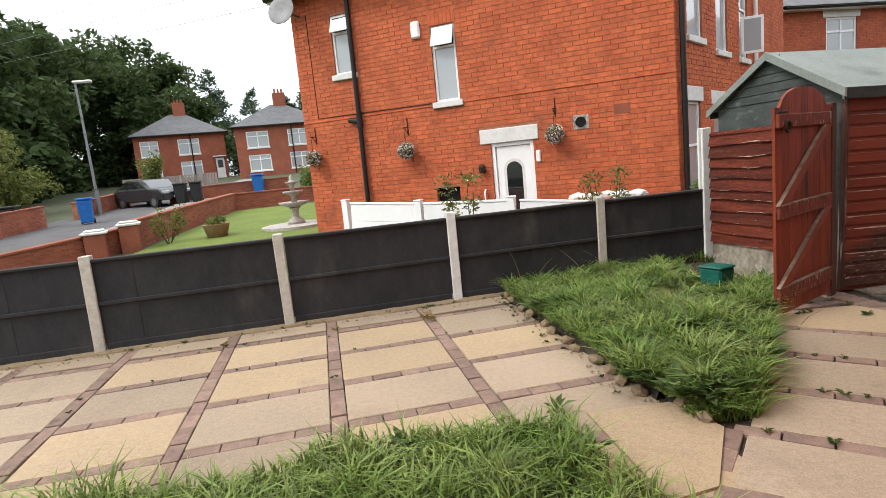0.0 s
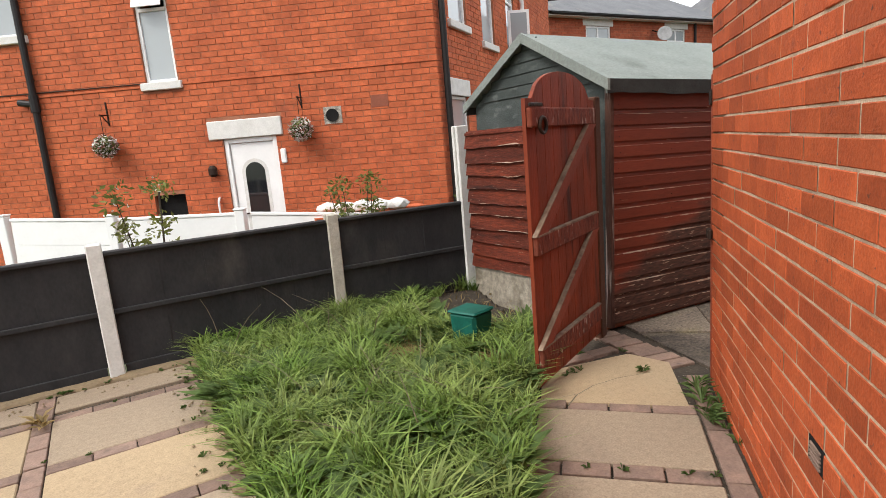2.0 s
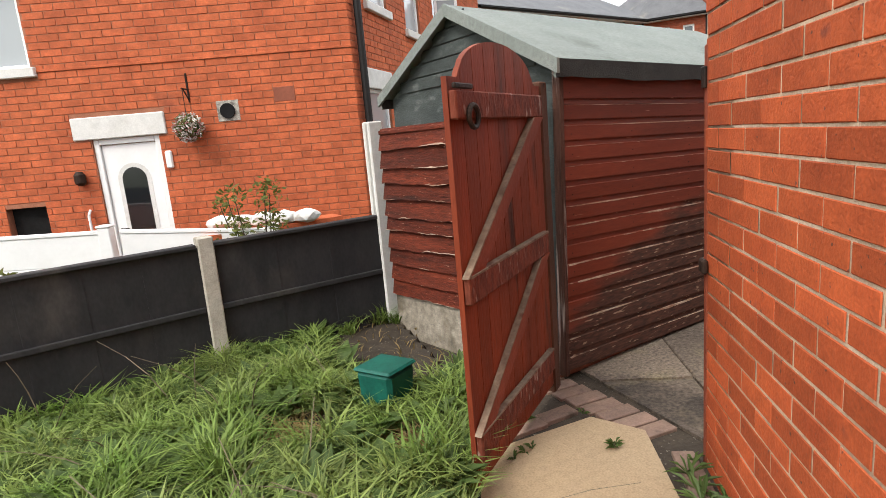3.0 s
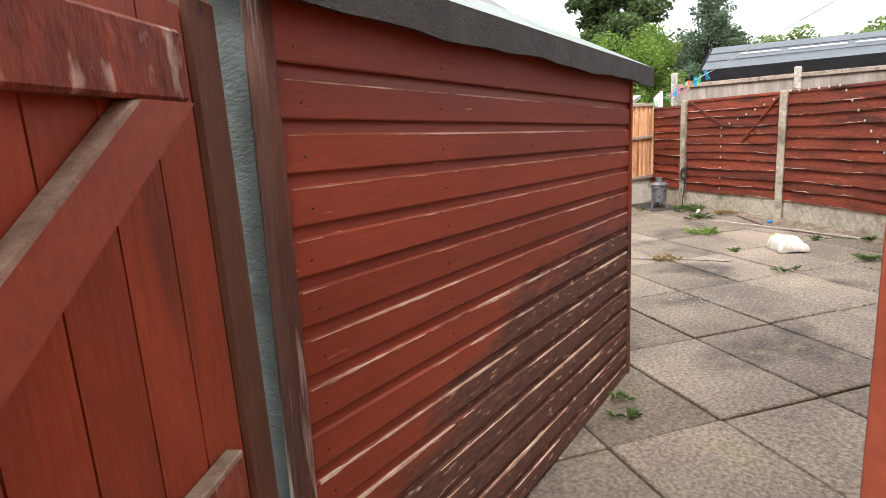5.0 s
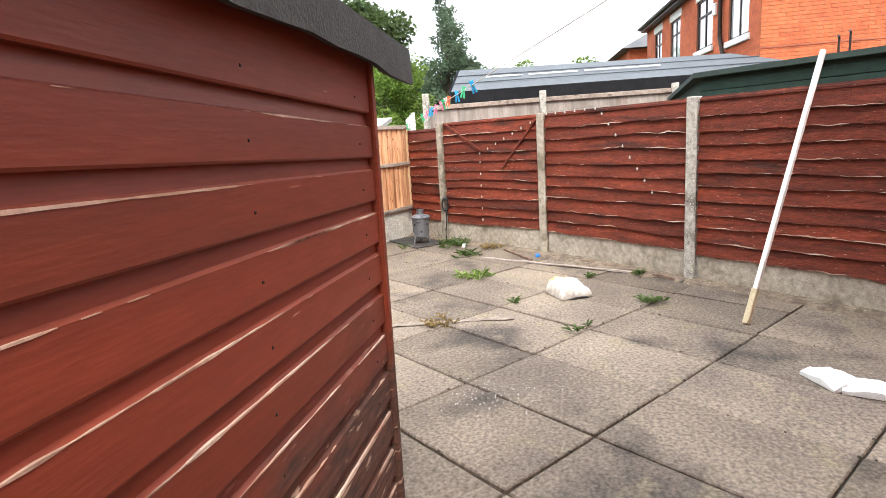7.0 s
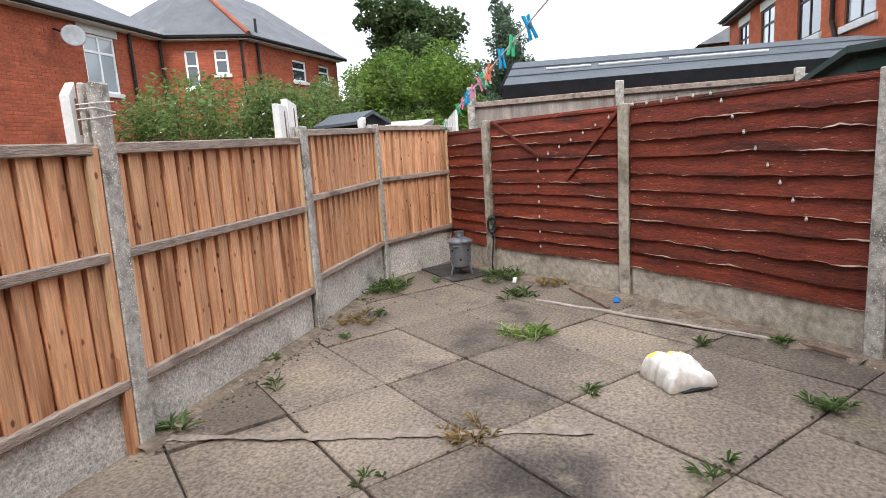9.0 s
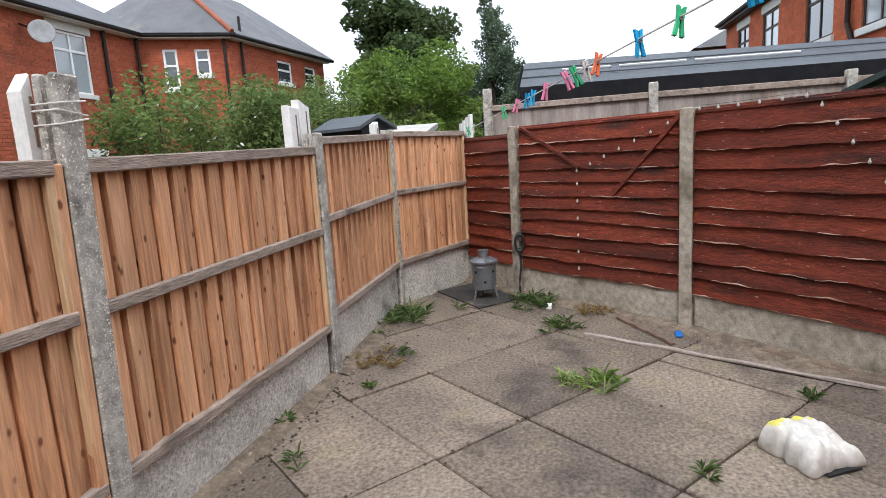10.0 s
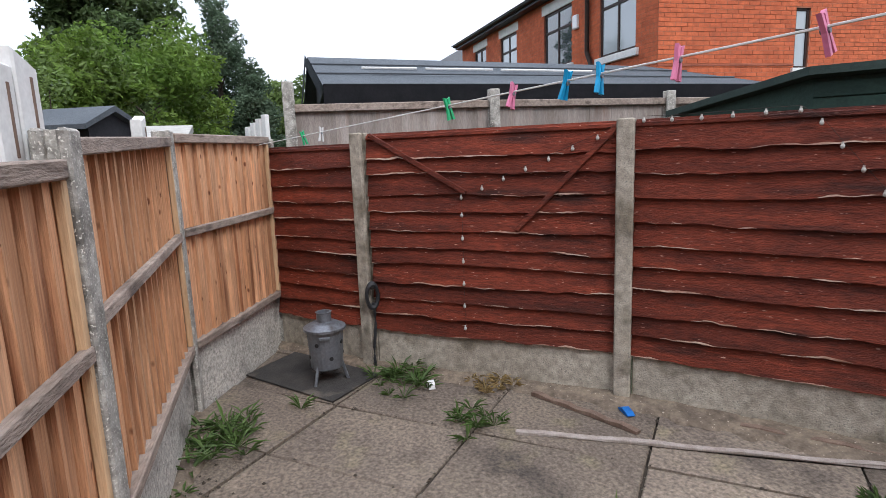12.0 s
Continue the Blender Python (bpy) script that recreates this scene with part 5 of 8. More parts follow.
def garden_wall(p, q, z0, h0, h1, label, material=BRICK_FAR, cap=None, seed=1):
    """A low brick wall with courses of separate bricks and a coping; its top may slope."""
    length, a = run(p, q)
    base0, base1 = terrain(*p) - 0.2, terrain(*q) - 0.2
    w = group_at("garden_wall", plan(p[0], p[1], a), label, "wall")
    bm = bmesh.new()
    box(bm, 0, length, 0, 0.2, 0, 1)
    for v in bm.verts:
        t = v.co.x / length
        v.co.z = (base0 * (1 - t) + base1 * t) if v.co.z < 0.5 else (h0 * (1 - t) + h1 * t)
    part("core", bm, MORTAR_RED, w)
    vs, fs = [], []
    rows = 9
    n = int(length / 0.23)
    rng = random.Random(seed)
    for r in range(rows):
        for k in range(n):
            x0 = (k + (0.5 if r % 2 else 0)) * 0.23
            x1 = min(length, x0 + 0.218)
            t = x0 / length
            lo = (base0 + 0.2) * (1 - t) + (base1 + 0.2) * t
            hi = h0 * (1 - t) + h1 * t
            za, zb = lo + (hi - lo) * r / rows, lo + (hi - lo) * (r + 0.86) / rows
            for y in (-0.008, 0.208):
                i = len(vs)
                vs += [(x0, y, za), (x1, y, za), (x1, y, zb), (x0, y, zb)]
                fs.append((i, i + 1, i + 2, i + 3))
    raw("brickwork", vs, fs, material, w, "stuff")
    bm = bmesh.new()
    box(bm, -0.02, length + 0.02, -0.04, 0.24, 0, 0.06, bevel=0.01)
    for v in bm.verts:
        t = v.co.x / length
        v.co.z += h0 * (1 - t) + h1 * t
    part("coping", bm, cap or material, w)
    return w


def pillar(x, y, h, label, cap=WHITE_PAINT, w=0.45):
    z = terrain(x, y) - 0.1
    p = group_at("gate_pillar", plan(x, y, 20, z), label, "pillar", "brick pillars")
    part("shaft", boxed(-w / 2, w / 2, -w / 2, w / 2, 0, h, bevel=0.01), BRICK_FAR, p)
    bm = boxed(-w / 2 - 0.06, w / 2 + 0.06, -w / 2 - 0.06, w / 2 + 0.06, h, h + 0.07, bevel=0.02)
    box(bm, -w / 2, w / 2, -w / 2, w / 2, h + 0.07, h + 0.12, bevel=0.03)
    part("cap", bm, cap, p, "pale stone cap")


garden_wall((-6.75, 15.7), (-6.0, 23.3), 0, 0.78, 1.12, "red brick garden wall beside the lawn", seed=2)
garden_wall((-6.0, 23.3), (-2.6, 24.0), 0, 1.10, 1.08, "red brick garden wall behind the lawn", seed=3)
garden_wall((-9.6, 10.2), (-6.95, 15.4), 0, 0.30, 0.62, "low red brick wall stepping along the pavement", seed=4)
pillar(-6.75, 15.35, 0.78, "brick pillar with pale cap at the garden entrance")
pillar(-7.25, 14.6, 0.72, "brick pillar with pale cap at the garden entrance")
garden_wall((-14.6, 16.5), (-13.6, 24.0), 0, 0.95, 1.35, "brick boundary wall across the road", seed=5)
garden_wall((-13.4, 26.0), (-13.8, 33.0), 0, 1.35, 1.7, "brick boundary wall across the road", seed=6)
for x, y in ((-14.3, 18.2), (-14.1, 19.8), (-13.9, 21.4)):
    pillar(x, y, 1.1, "plain brick pillar across the road", cap=BRICK_FAR, w=0.35)
garden_wall((-10.8, 29.5), (-5.2, 31.0), 0, 1.5, 1.6, "brick front wall of the far houses", seed=8)


def wheelie_bin(x, y, material, label, turn=0):
    b = group_at("wheelie_bin", plan(x, y, turn, terrain(x, y) + 0.02), label, "bin", "wheelie bins")
    bm = boxed(-0.25, 0.25, -0.3, 0.3, 0.06, 0.95, bevel=0.03)
    for v in bm.verts:
        if v.co.z < 0.5:
            v.co.x *= 0.82
            v.co.y *= 0.82
    part("body", bm, material, b)
    part("lid", boxed(-0.28, 0.28, -0.34, 0.33, 0.95, 1.04, bevel=0.03), material, b)
    for s in (-0.22, 0.22):
        part("wheel", tubed((s - 0.03, 0.27, 0.1), (s + 0.03, 0.27, 0.1), 0.1, seg=12), PLASTIC_BLACK, b)
    part("handle", tubed((-0.2, 0.36, 0.93), (0.2, 0.36, 0.93), 0.02), material, b)


wheelie_bin(-11.9, 23.7, PLASTIC_BLUE, "bright blue wheelie bin on the pavement", 20)
wheelie_bin(-14.2, 22.9, PLASTIC_BLACK, "black wheelie bin by a brick wall", 10)
wheelie_bin(-9.9, 28.6, PLASTIC_BLACK, "black wheelie bin across the road", 5)
wheelie_bin(-9.2, 28.7, PLASTIC_BLACK, "black wheelie bin across the road", 12)
wheelie_bin(-6.6, 30.3, PLASTIC_BLUE, "blue wheelie bin in a far garden", 0)
wheelie_bin(-13.6, 34.0, PLASTIC_BLUE, "blue wheelie bin before the far house", 0)

# street lamp
sl = group_at("street_lamp", pose(-13.2, 27.5, terrain(-13.2, 27.5)), "tall grey steel street lamp", "street lamp")
bm = tubed((0, 0, -0.2), (-0.05, 0, 5.9), 0.07, 0.045, seg=10)
part("pole", bm, GALVANISED, sl)
part("lower_sleeve", tubed((0, 0, 0), (0, 0, 1.2), 0.10, seg=10), GALVANISED, sl)
part("lamp_head", boxed(-0.15, 0.65, -0.11, 0.11, 5.88, 6.0, bevel=0.04), WHITE_PAINT, sl, "pale flat lamp head")

# parked car
car = group_at("parked_car", plan(-11.7, 29.8, -35, terrain(-11.7, 29.8) - 0.1), "dark grey hatchback parked on the road", "car")
CAR_PAINT = mat("dark_car_paint", (0.025, 0.027, 0.03), (0.03, 0.032, 0.036), 3, 0.25, 0.0, 20, spec=0.7)
outline = [(-2.0, 0.35), (2.0, 0.35), (2.05, 0.7), (1.75, 0.88), (1.0, 0.95), (0.35, 1.40), (-0.9, 1.45), (-1.75, 1.0), (-2.05, 0.85)]
bm = prism(outline, -0.82, 0.82)
for v in bm.verts:
    if v.co.z > 1.2:
        v.co.y *= 0.8
bmesh.ops.bevel(bm, geom=bm.edges[:], offset=0.05, segments=2, affect="EDGES")
part("body", bm, CAR_PAINT, car, smooth=False)
part("windscreen", prism([(0.97, 0.96), (0.40, 1.36), (0.38, 1.36), (0.93, 0.96)], -0.66, 0.66), GLASS_DARK, car).location = (0.03, 0, 0.02)
for s in (-0.80, 0.80):
    part("side_glass", prism([(0.75, 1.0), (0.3, 1.34), (-0.85, 1.38), (-1.4, 1.05)], min(s, s * 0.985), max(s, s * 0.985)), GLASS_DARK, car)
for x in (-1.25, 1.3):
    for s in (-0.74, 0.74):
        w = part("wheel", tubed((x, s - 0.1, 0.31), (x, s + 0.1, 0.31), 0.31, seg=18), PLASTIC_BLACK, car)
        part("hub", tubed((x, s - 0.105, 0.31), (x, s + 0.105, 0.31), 0.18, seg=14), GALVANISED, w)
for s in (-0.6, 0.6):
    part("headlight", boxed(1.86, 2.03, s - 0.17, s + 0.17, 0.66, 0.80, bevel=0.03), GLASS_PALE, car)
part("number_plate", boxed(2.03, 2.06, -0.26, 0.26, 0.45, 0.56), WHITE_PVC, car)

# garden fountain
ft = group_at("garden_fountain", pose(-2.75, 16.9, terrain(-2.75, 16.9)), "three-tier grey stone garden fountain on round base", "fountain")
part("round_base", lathe([(1.0, -0.1), (1.0, 0.06), (0.9, 0.08)], 28), STONE, ft, "pale round paved base")
part("pedestal", lathe([(0.26, 0.08), (0.22, 0.2), (0.1, 0.28), (0.11, 0.5), (0.2, 0.55)], 16), STONE, ft, smooth=True)
part("bowl", lathe([(0.12, 0.55), (0.42, 0.66), (0.45, 0.72), (0.40, 0.72), (0.1, 0.63)], 20), STONE, ft, smooth=True)
part("bowl", lathe([(0.09, 0.65), (0.08, 0.9), (0.28, 0.98), (0.30, 1.03), (0.26, 1.03), (0.06, 0.97)], 20), STONE, ft, smooth=True)
part("bowl", lathe([(0.06, 1.0), (0.06, 1.2), (0.18, 1.26), (0.19, 1.30), (0.12, 1.30), (0.03, 1.34), (0.05, 1.42), (0.01, 1.5)], 16), STONE, ft, smooth=True)
pt = group_at("planter", pose(-4.85, 16.3, terrain(-4.85, 16.3) + 0.02), "terracotta half-barrel planter on the lawn", "planter")
part("tub", lathe([(0.26, 0.0), (0.36, 0.34), (0.38, 0.36), (0.33, 0.36), (0.3, 0.3)], 18), mat("pale_terracotta", (0.42, 0.26, 0.16), (0.34, 0.21, 0.13), 6, 0.9, 0.3, 50), pt, smooth=True)
vs, fs = leaf_cloud([(0, 0, 0.42, 0.3)], 260, 0.06, random.Random(3), 0.6)
raw("leaves", vs, fs, LEAF_YELLOW, pt)
shrub("garden_shrub", -6.0, 15.9, 0.05, 1.0, 0.5, 500, 0.05, LEAF_YELLOW, "pale variegated shrub by the garden wall", 12)
shrub("round_shrub", -3.6, 25.5, 0.55, 1.3, 0.9, 900, 0.09, LEAF_MID, "green shrub behind the garden wall", 13)
shrub("round_shrub", -2.0, 26.0, 0.6, 1.5, 0.9, 900, 0.09, LEAF_MID, "green shrub behind the garden wall", 14)
shrub("round_shrub", -14.9, 38.0, 1.3, 2.4, 1.3, 900, 0.14, LEAF_YELLOW, "rounded shrub near the street lamp", 15)


def semi_house(x, y, angle, z, w, d, eave, rise, seed, label, bays):
    """A far semi-detached brick house: openings cut through, white windows, hipped slate roof, chimney."""
    h = group_at("semi_house", plan(x, y, angle, z), label, "house", "far semi-detached houses")
    holes = []
    for x0, x1 in bays:
        holes += [(x0, x1, eave * 0.58, eave * 0.90), (x0, x1, eave * 0.12, eave * 0.44)]
    dx = w * 0.86
    holes.append((dx, dx + 0.85, 0.0, 2.05))
    part("wall", wall_core(w, -1.0, eave, 0.25, holes, 0.0), BRICK_FAR, h)
    part("wall", boxed(0, 0.25, 0.25, d, -1.0, eave), BRICK_FAR, h)
    part("wall", boxed(w - 0.25, w, 0.25, d, -1.0, eave), BRICK_FAR, h)
    part("wall", boxed(0.25, w - 0.25, d - 0.25, d, -1.0, eave), BRICK_FAR, h)
    for x0, x1, z0, z1 in holes[:-1]:
        casement(h, x0, x1, z0, z1, 0.3, glass=GLASS_PALE, mullions=1 if x1 - x0 > 1 else 0, bar=0.08)
    door = part("door", boxed(dx + 0.05, dx + 0.80, 0.06, 0.1, 0, 2.0, bevel=0.01), WHITE_PVC, h)
    part("door_pane", boxed(dx + 0.2, dx + 0.65, 0.05, 0.07, 1.1, 1.8), GLASS, door)
    part("door_hood", boxed(dx - 0.15, dx + 1.0, -0.3, 0.0, 2.1, 2.2, bevel=0.02), WHITE_PAINT, h)
    bm = bmesh.new()
    o = 0.4
    lo = [bm.verts.new(c) for c in ((-o, -o, eave), (w + o, -o, eave), (w + o, d + o, eave), (-o, d + o, eave))]
    hi = [bm.verts.new(c) for c in ((w * 0.42, d / 2, eave + rise), (w * 0.58, d / 2, eave + rise))]
    bm.faces.new(lo[::-1])
    bm.faces.new((lo[0], lo[1], hi[1], hi[0])), bm.faces.new((lo[1], lo[2], hi[1])), bm.faces.new((lo[2], lo[3], hi[0], hi[1])), bm.faces.new((lo[3], lo[0], hi[0]))
    part("roof", bm, SLATE, h, "hipped grey slate roof")
    part("gutter", tubed((-o, -o, eave - 0.02), (w + o, -o, eave - 0.02), 0.07, seg=8), BLACK_PAINT, h)
    part("downpipe", tubed((w * 0.62, -0.06, eave), (w * 0.62, -0.06, 0), 0.05, seg=8), BLACK_PAINT, h)
    ch = part("chimney", boxed(w * 0.46, w * 0.46 + 1.1, d / 2 - 0.35, d / 2 + 0.35, eave + rise - 0.7, eave + rise + 1.0, bevel=0.03), BRICK_FAR, h)
    for k in range(3):
        part("chimney_pot", tubed((w * 0.46 + 0.25 + k * 0.3, d / 2, eave + rise + 0.98), (w * 0.46 + 0.25 + k * 0.3, d / 2, eave + rise + 1.35), 0.1, 0.08, seg=10), BRICK_FAR, ch)


semi_house(-21.9, 53.5, 17, 2.1, 7.6, 7.0, 4.35, 2.2, 1, "far red brick semi-detached house with slate roof", [(0.5, 2.0), (3.6, 5.4)])
semi_house(-12.3, 50.2, 10, 1.95, 7.5, 7.0, 4.25, 2.1, 2, "far red brick semi-detached house with slate roof", [(0.9, 2.7), (4.3, 6.2)])
fa = group_at("timber_fence", plan(-18.4, 42.2, 35), "weathered timber fence before the far house", "fence")
for k in range(30):
    part("fence_board", boxed(k * 0.22, k * 0.22 + 0.2, 0, 0.03, terrain(-17, 43), terrain(-17, 43) + 1.0, bevel=0.01), FENCE_OLD, fa)
for k, (x, y, h, r, m, n) in enumerate(((-36, 46, 15.5, 6.5, LEAF_DARK, 17000), (-29, 44, 14.5, 6.0, LEAF_DARK, 17000), (-31, 52, 16.5, 6.0, LEAF_DARK, 17000), (-31, 70, 19, 6.0, LEAF_DARK, 14000), (-40, 36, 13, 6.0, LEAF_DARK, 13000), (-31, 60, 17, 7.0, LEAF_DARK, 14000), (-26, 40, 9, 4.0, LEAF_DARK, 12000), (-24, 66, 15.5, 6.0, LEAF_DARK, 15000))):
    tree("broadleaf_tree", x, y, 1.6, h - 1.6, r * 1.1, n, 0.36, m, "large dark green broadleaf tree beyond the road", 40 + k, 0.4, low=0.08)
for k, (x, y, h, r) in enumerate(((-20, 30, 4.4, 3.0), (-18.5, 25, 3.4, 2.6), (-24, 33, 5.0, 3.2), (-22, 25, 3.6, 2.8))):
    tree("roadside_bush", x, y, terrain(x, y), h, r, 9000, 0.13, LEAF_YELLOW if k % 2 == 0 else LEAF_MID, "yellow-green overgrown roadside bush", 60 + k, 0.1, low=0.05)
for k, (x, y, h) in enumerate(((-17, 82, 12.0), (-13, 84, 11), (-10, 84, 13), (-6, 86, 11), (-21, 76, 14), (-24.5, 72, 15))):
    tree("tall_far_tree", x, y, 2.2, h, 4.2, 8000, 0.24, LEAF_CONIFER, "tall thin tree behind the far roofs", 70 + k, 0.25, conifer=True, low=0.1)

oc = group_at("overhead_cables", pose(0, 0, 0), "thin telephone wires across the sky", "cable")
for za, zb in ((9.6, 6.6), (10.6, 7.3), (11.3, 8.0)):
    part("wire", tubed((-30, 40, za), (2.6, 15.5, zb), 0.007, seg=4), GALVANISED, oc)

# ---- beyond the back fences ----
# rear house with the dish, and its wing
rh = group_at("rear_brick_house", pose(12.1, 16.5, 0, 0, 0, 6), "red brick house with slate roof, dish and white windows", "house")
E1 = 5.0
w_holes = [(5.38, 6.38, 3.35, 4.72), (1.5, 2.6, 3.35, 4.72), (4.4, 5.1, 0.5, 1.9), (5.6, 6.4, 0.5, 1.9)]
part("wall", wall_core(8.05, -0.3, E1, 0.25, w_holes, 0.0), MORTAR_RED, rh)
brick_face("brickwork", list(brick_boxes(8.05, -0.3, E1, 0.079, 0.236, 0.009, w_holes, 0.006, seed=6)), BRICK_REAR, rh)
for k, h in enumerate(w_holes):
    casement(rh, *h, 0.3, glass=GLASS_PALE, mullions=1, bar=0.06)
    part("lintel", boxed(h[0] - 0.12, h[1] + 0.12, -0.02, 0.01, h[3], h[3] + 0.2, bevel=0.01), WHITE_PAINT, rh)
part("downpipe", tubed((6.85, -0.07, E1), (6.85, -0.07, -0.2), 0.045), BLACK_PAINT, rh)
part("downpipe", tubed((7.95, -0.10, E1), (7.95, -0.10, -0.2), 0.04), BLACK_PAINT, rh)
part("cable", tubed((4.9, -0.02, 1.9), (4.9, -0.02, 3.3), 0.02, seg=6), IRON, rh)
part("soffit", boxed(-0.2, 8.0, -0.28, 0.0, E1 - 0.08, E1 - 0.03), WHITE_PAINT, rh)
part("gutter", tubed((-0.2, -0.30, E1), (8.0, -0.30, E1), 0.06), BLACK_PAINT, rh)
dish = part("satellite_dish", lathe([(0.02, 0.0), (0.16, 0.02), (0.28, 0.07), (0.29, 0.08), (0.27, 0.085), (0.14, 0.04), (0.01, 0.02)]), DISH_GREY, rh, "pale satellite dish", smooth=True)
dish.matrix_basis = pose(4.72, -0.42, 4.45, 78, 0, -40) @ Matrix.Scale(0.85, 4)
part("dish_arm", tubed((4.62, 0.0, 4.65), (4.72, -0.4, 4.47), 0.02), IRON, rh)
bm = bmesh.new()
lo = [bm.verts.new(c) for c in ((-0.4, -0.38, E1 + 0.02), (8.6, -0.38, E1 + 0.02), (8.6, 8, E1 + 0.02), (-0.4, 8, E1 + 0.02))]
hi = [bm.verts.new(c) for c in ((1.5, 4, E1 + 2.4), (7.2, 4, E1 + 2.4))]
bm.faces.new(lo[::-1])
bm.faces.new((lo[0], lo[1], hi[1], hi[0])), bm.faces.new((lo[1], lo[2], hi[1])), bm.faces.new((lo[2], lo[3], hi[0], hi[1])), bm.faces.new((lo[3], lo[0], hi[0]))
part("roof", bm, SLATE, rh, "grey slate roof")


def wing(x, y, angle, length, holes, parent_label, seed):
    w = group_at("rear_house_wing", pose(x, y, 0, 0, 0, angle), parent_label, "house")
    part("wall", wall_core(length, -0.3, E1, 0.25, holes, 0.0), MORTAR_RED, w)
    brick_face("brickwork", list(brick_boxes(length, -0.3, E1, 0.079, 0.236, 0.009, holes, 0.006, seed=seed)), BRICK_REAR, w)
    for h in holes:
        casement(w, *h, 0.42, glass=GLASS, bar=0.06)
    part("soffit", boxed(-0.1, length + 0.1, -0.25, 0.0, E1 - 0.08, E1 - 0.03), WHITE_PAINT, w)
    part("gutter", tubed((-0.1, -0.27, E1), (length + 0.25, -0.27, E1), 0.06), BLACK_PAINT, w)
    return w


wa = wing(20.1, 17.35, -57, 2.3, [(0.62, 0.98, 3.65, 4.68), (1.42, 1.80, 4.0, 4.68)], "red brick wing with two narrow white windows", 7)
part("downpipe", tubed((2.2, -0.07, E1), (2.2, -0.07, -0.2), 0.04), BLACK_PAINT, wa)
wb = wing(21.35, 15.42, -1, 5.2, [(2.3, 3.1, 4.0, 4.68), (3.9, 4.6, 4.1, 4.68)], "red brick rear wing under a long slate roof", 8)
part("downpipe", tubed((0.5, -0.07, E1 + 0.6), (0.5, -0.07, -0.2), 0.04), BLACK_PAINT, wb)
bm = bmesh.new()
pts = [(19.7, 17.3, E1 + 0.03), (21.15, 15.1, E1 + 0.03), (26.8, 15.0, E1 + 0.03), (26.8, 20.5, E1 + 0.03), (20.0, 20.5, E1 + 0.03)]
lo = [bm.verts.new(c) for c in pts]
hi = [bm.verts.new(c) for c in ((22.2, 17.8, E1 + 2.1), (25.6, 17.8, E1 + 2.1))]
bm.faces.new(lo[::-1])
bm.faces.new((lo[0], lo[1], hi[0])), bm.faces.new((lo[1], lo[2], hi[1], hi[0])), bm.faces.new((lo[2], lo[3], hi[1])), bm.faces.new((lo[3], lo[4], hi[0], hi[1])), bm.faces.new((lo[4], lo[0], hi[0]))
bmesh.ops.recalc_face_normals(bm, faces=bm.faces)
rf = part("roof", bm, SLATE, wb, "hipped slate roof with red ridge tiles")
rf.matrix_basis = pose(21.35, 15.42, 0, 0, 0, -1).inverted()
ht = tubed((21.15, 15.1, E1 + 0.06), (22.2, 17.8, E1 + 2.13), 0.07, seg=8)
part("hip_tiles", ht, BRICK_FAR, wb, "red ridge tiles").matrix_basis = pose(21.35, 15.42, 0, 0, 0, -1).inverted()

# terrace on the other side
HB = pose(18.7, 0.61, 0, 0, 0, 5.6)
tr = group_at("rear_terrace", HB, "orange-red brick terrace with dark window frames", "house")
DARK_FRAME = mat("dark_brown_frame", (0.035, 0.02, 0.016), (0.05, 0.03, 0.024), 6, 0.5, 0.1, 40)
E2 = 5.15
th = [(0.65, 1.92, 3.32, 4.78), (3.1, 4.5, 3.42, 4.74), (6.2, 7.4, 3.42, 4.74), (8.6, 9.7, 3.42, 4.74)]
part("wall", wall_core(11, -0.3, E2, 0.25, th, -0.25), MORTAR_RED, tr)
# this face looks back towards the yard: local +y
vs, fs = [], []
for s, e, zb, zt, p in brick_boxes(11, -0.3, E2, 0.079, 0.236, 0.009, th, 0.006, seed=11):
    i = len(vs)
    vs += [(s, p, zb), (e, p, zb), (e, p, zt), (s, p, zt)]
    fs.append((i + 3, i + 2, i + 1, i))
raw("brickwork", vs, fs, BRICK_NEAR, tr, "stuff")
for k, (x0, x1, z0, z1) in enumerate(th):
    w = casement(tr, x0, x1, z0, z1, 0.34, y=-0.09, glass=GLASS_PALE if k % 2 == 0 else GLASS, mullions=1, frame_mat=DARK_FRAME, bar=0.06, sill=False)
    part("sill", boxed(x0 - 0.1, x1 + 0.1, -0.02, 0.07, z0 - 0.14, z0, bevel=0.01), WHITE_PAINT, w, "white painted sill")
    part("lintel", boxed(x0 - 0.12, x1 + 0.12, -0.02, 0.012, z1, z1 + 0.24, bevel=0.01), WHITE_PAINT, tr)
part("gutter", tubed((-0.3, 0.30, E2), (11, 0.30, E2), 0.06), BLACK_PAINT, tr)
part("fascia", boxed(-0.3, 11, 0.0, 0.26, E2 - 0.12, E2 - 0.02), BLACK_PAINT, tr)
bm = tubed((2.3, 0.08, E2), (2.3, 0.08, 3.5), 0.05)
tube(bm, (2.3, 0.08, 3.5), (1.95, 0.10, 3.0), 0.05)
tube(bm, (1.95, 0.10, 3.0), (1.95, 0.10, -0.2), 0.05)
part("downpipe", bm, IRON, tr, "dark waste pipe with a bend")
part("alarm_box", boxed(2.75, 2.95, 0.0, 0.08, 4.1, 4.4, bevel=0.02), WHITE_PVC, tr)
END = pose(0, 0, 0, 0, 0, -92)
eh = [(2.95, 3.28, 2.85, 3.95)]
part("wall_end", wall_core(8, -0.3, E2 + 0.0, 0.25, eh, 0.0), MORTAR_RED, tr).matrix_basis = END
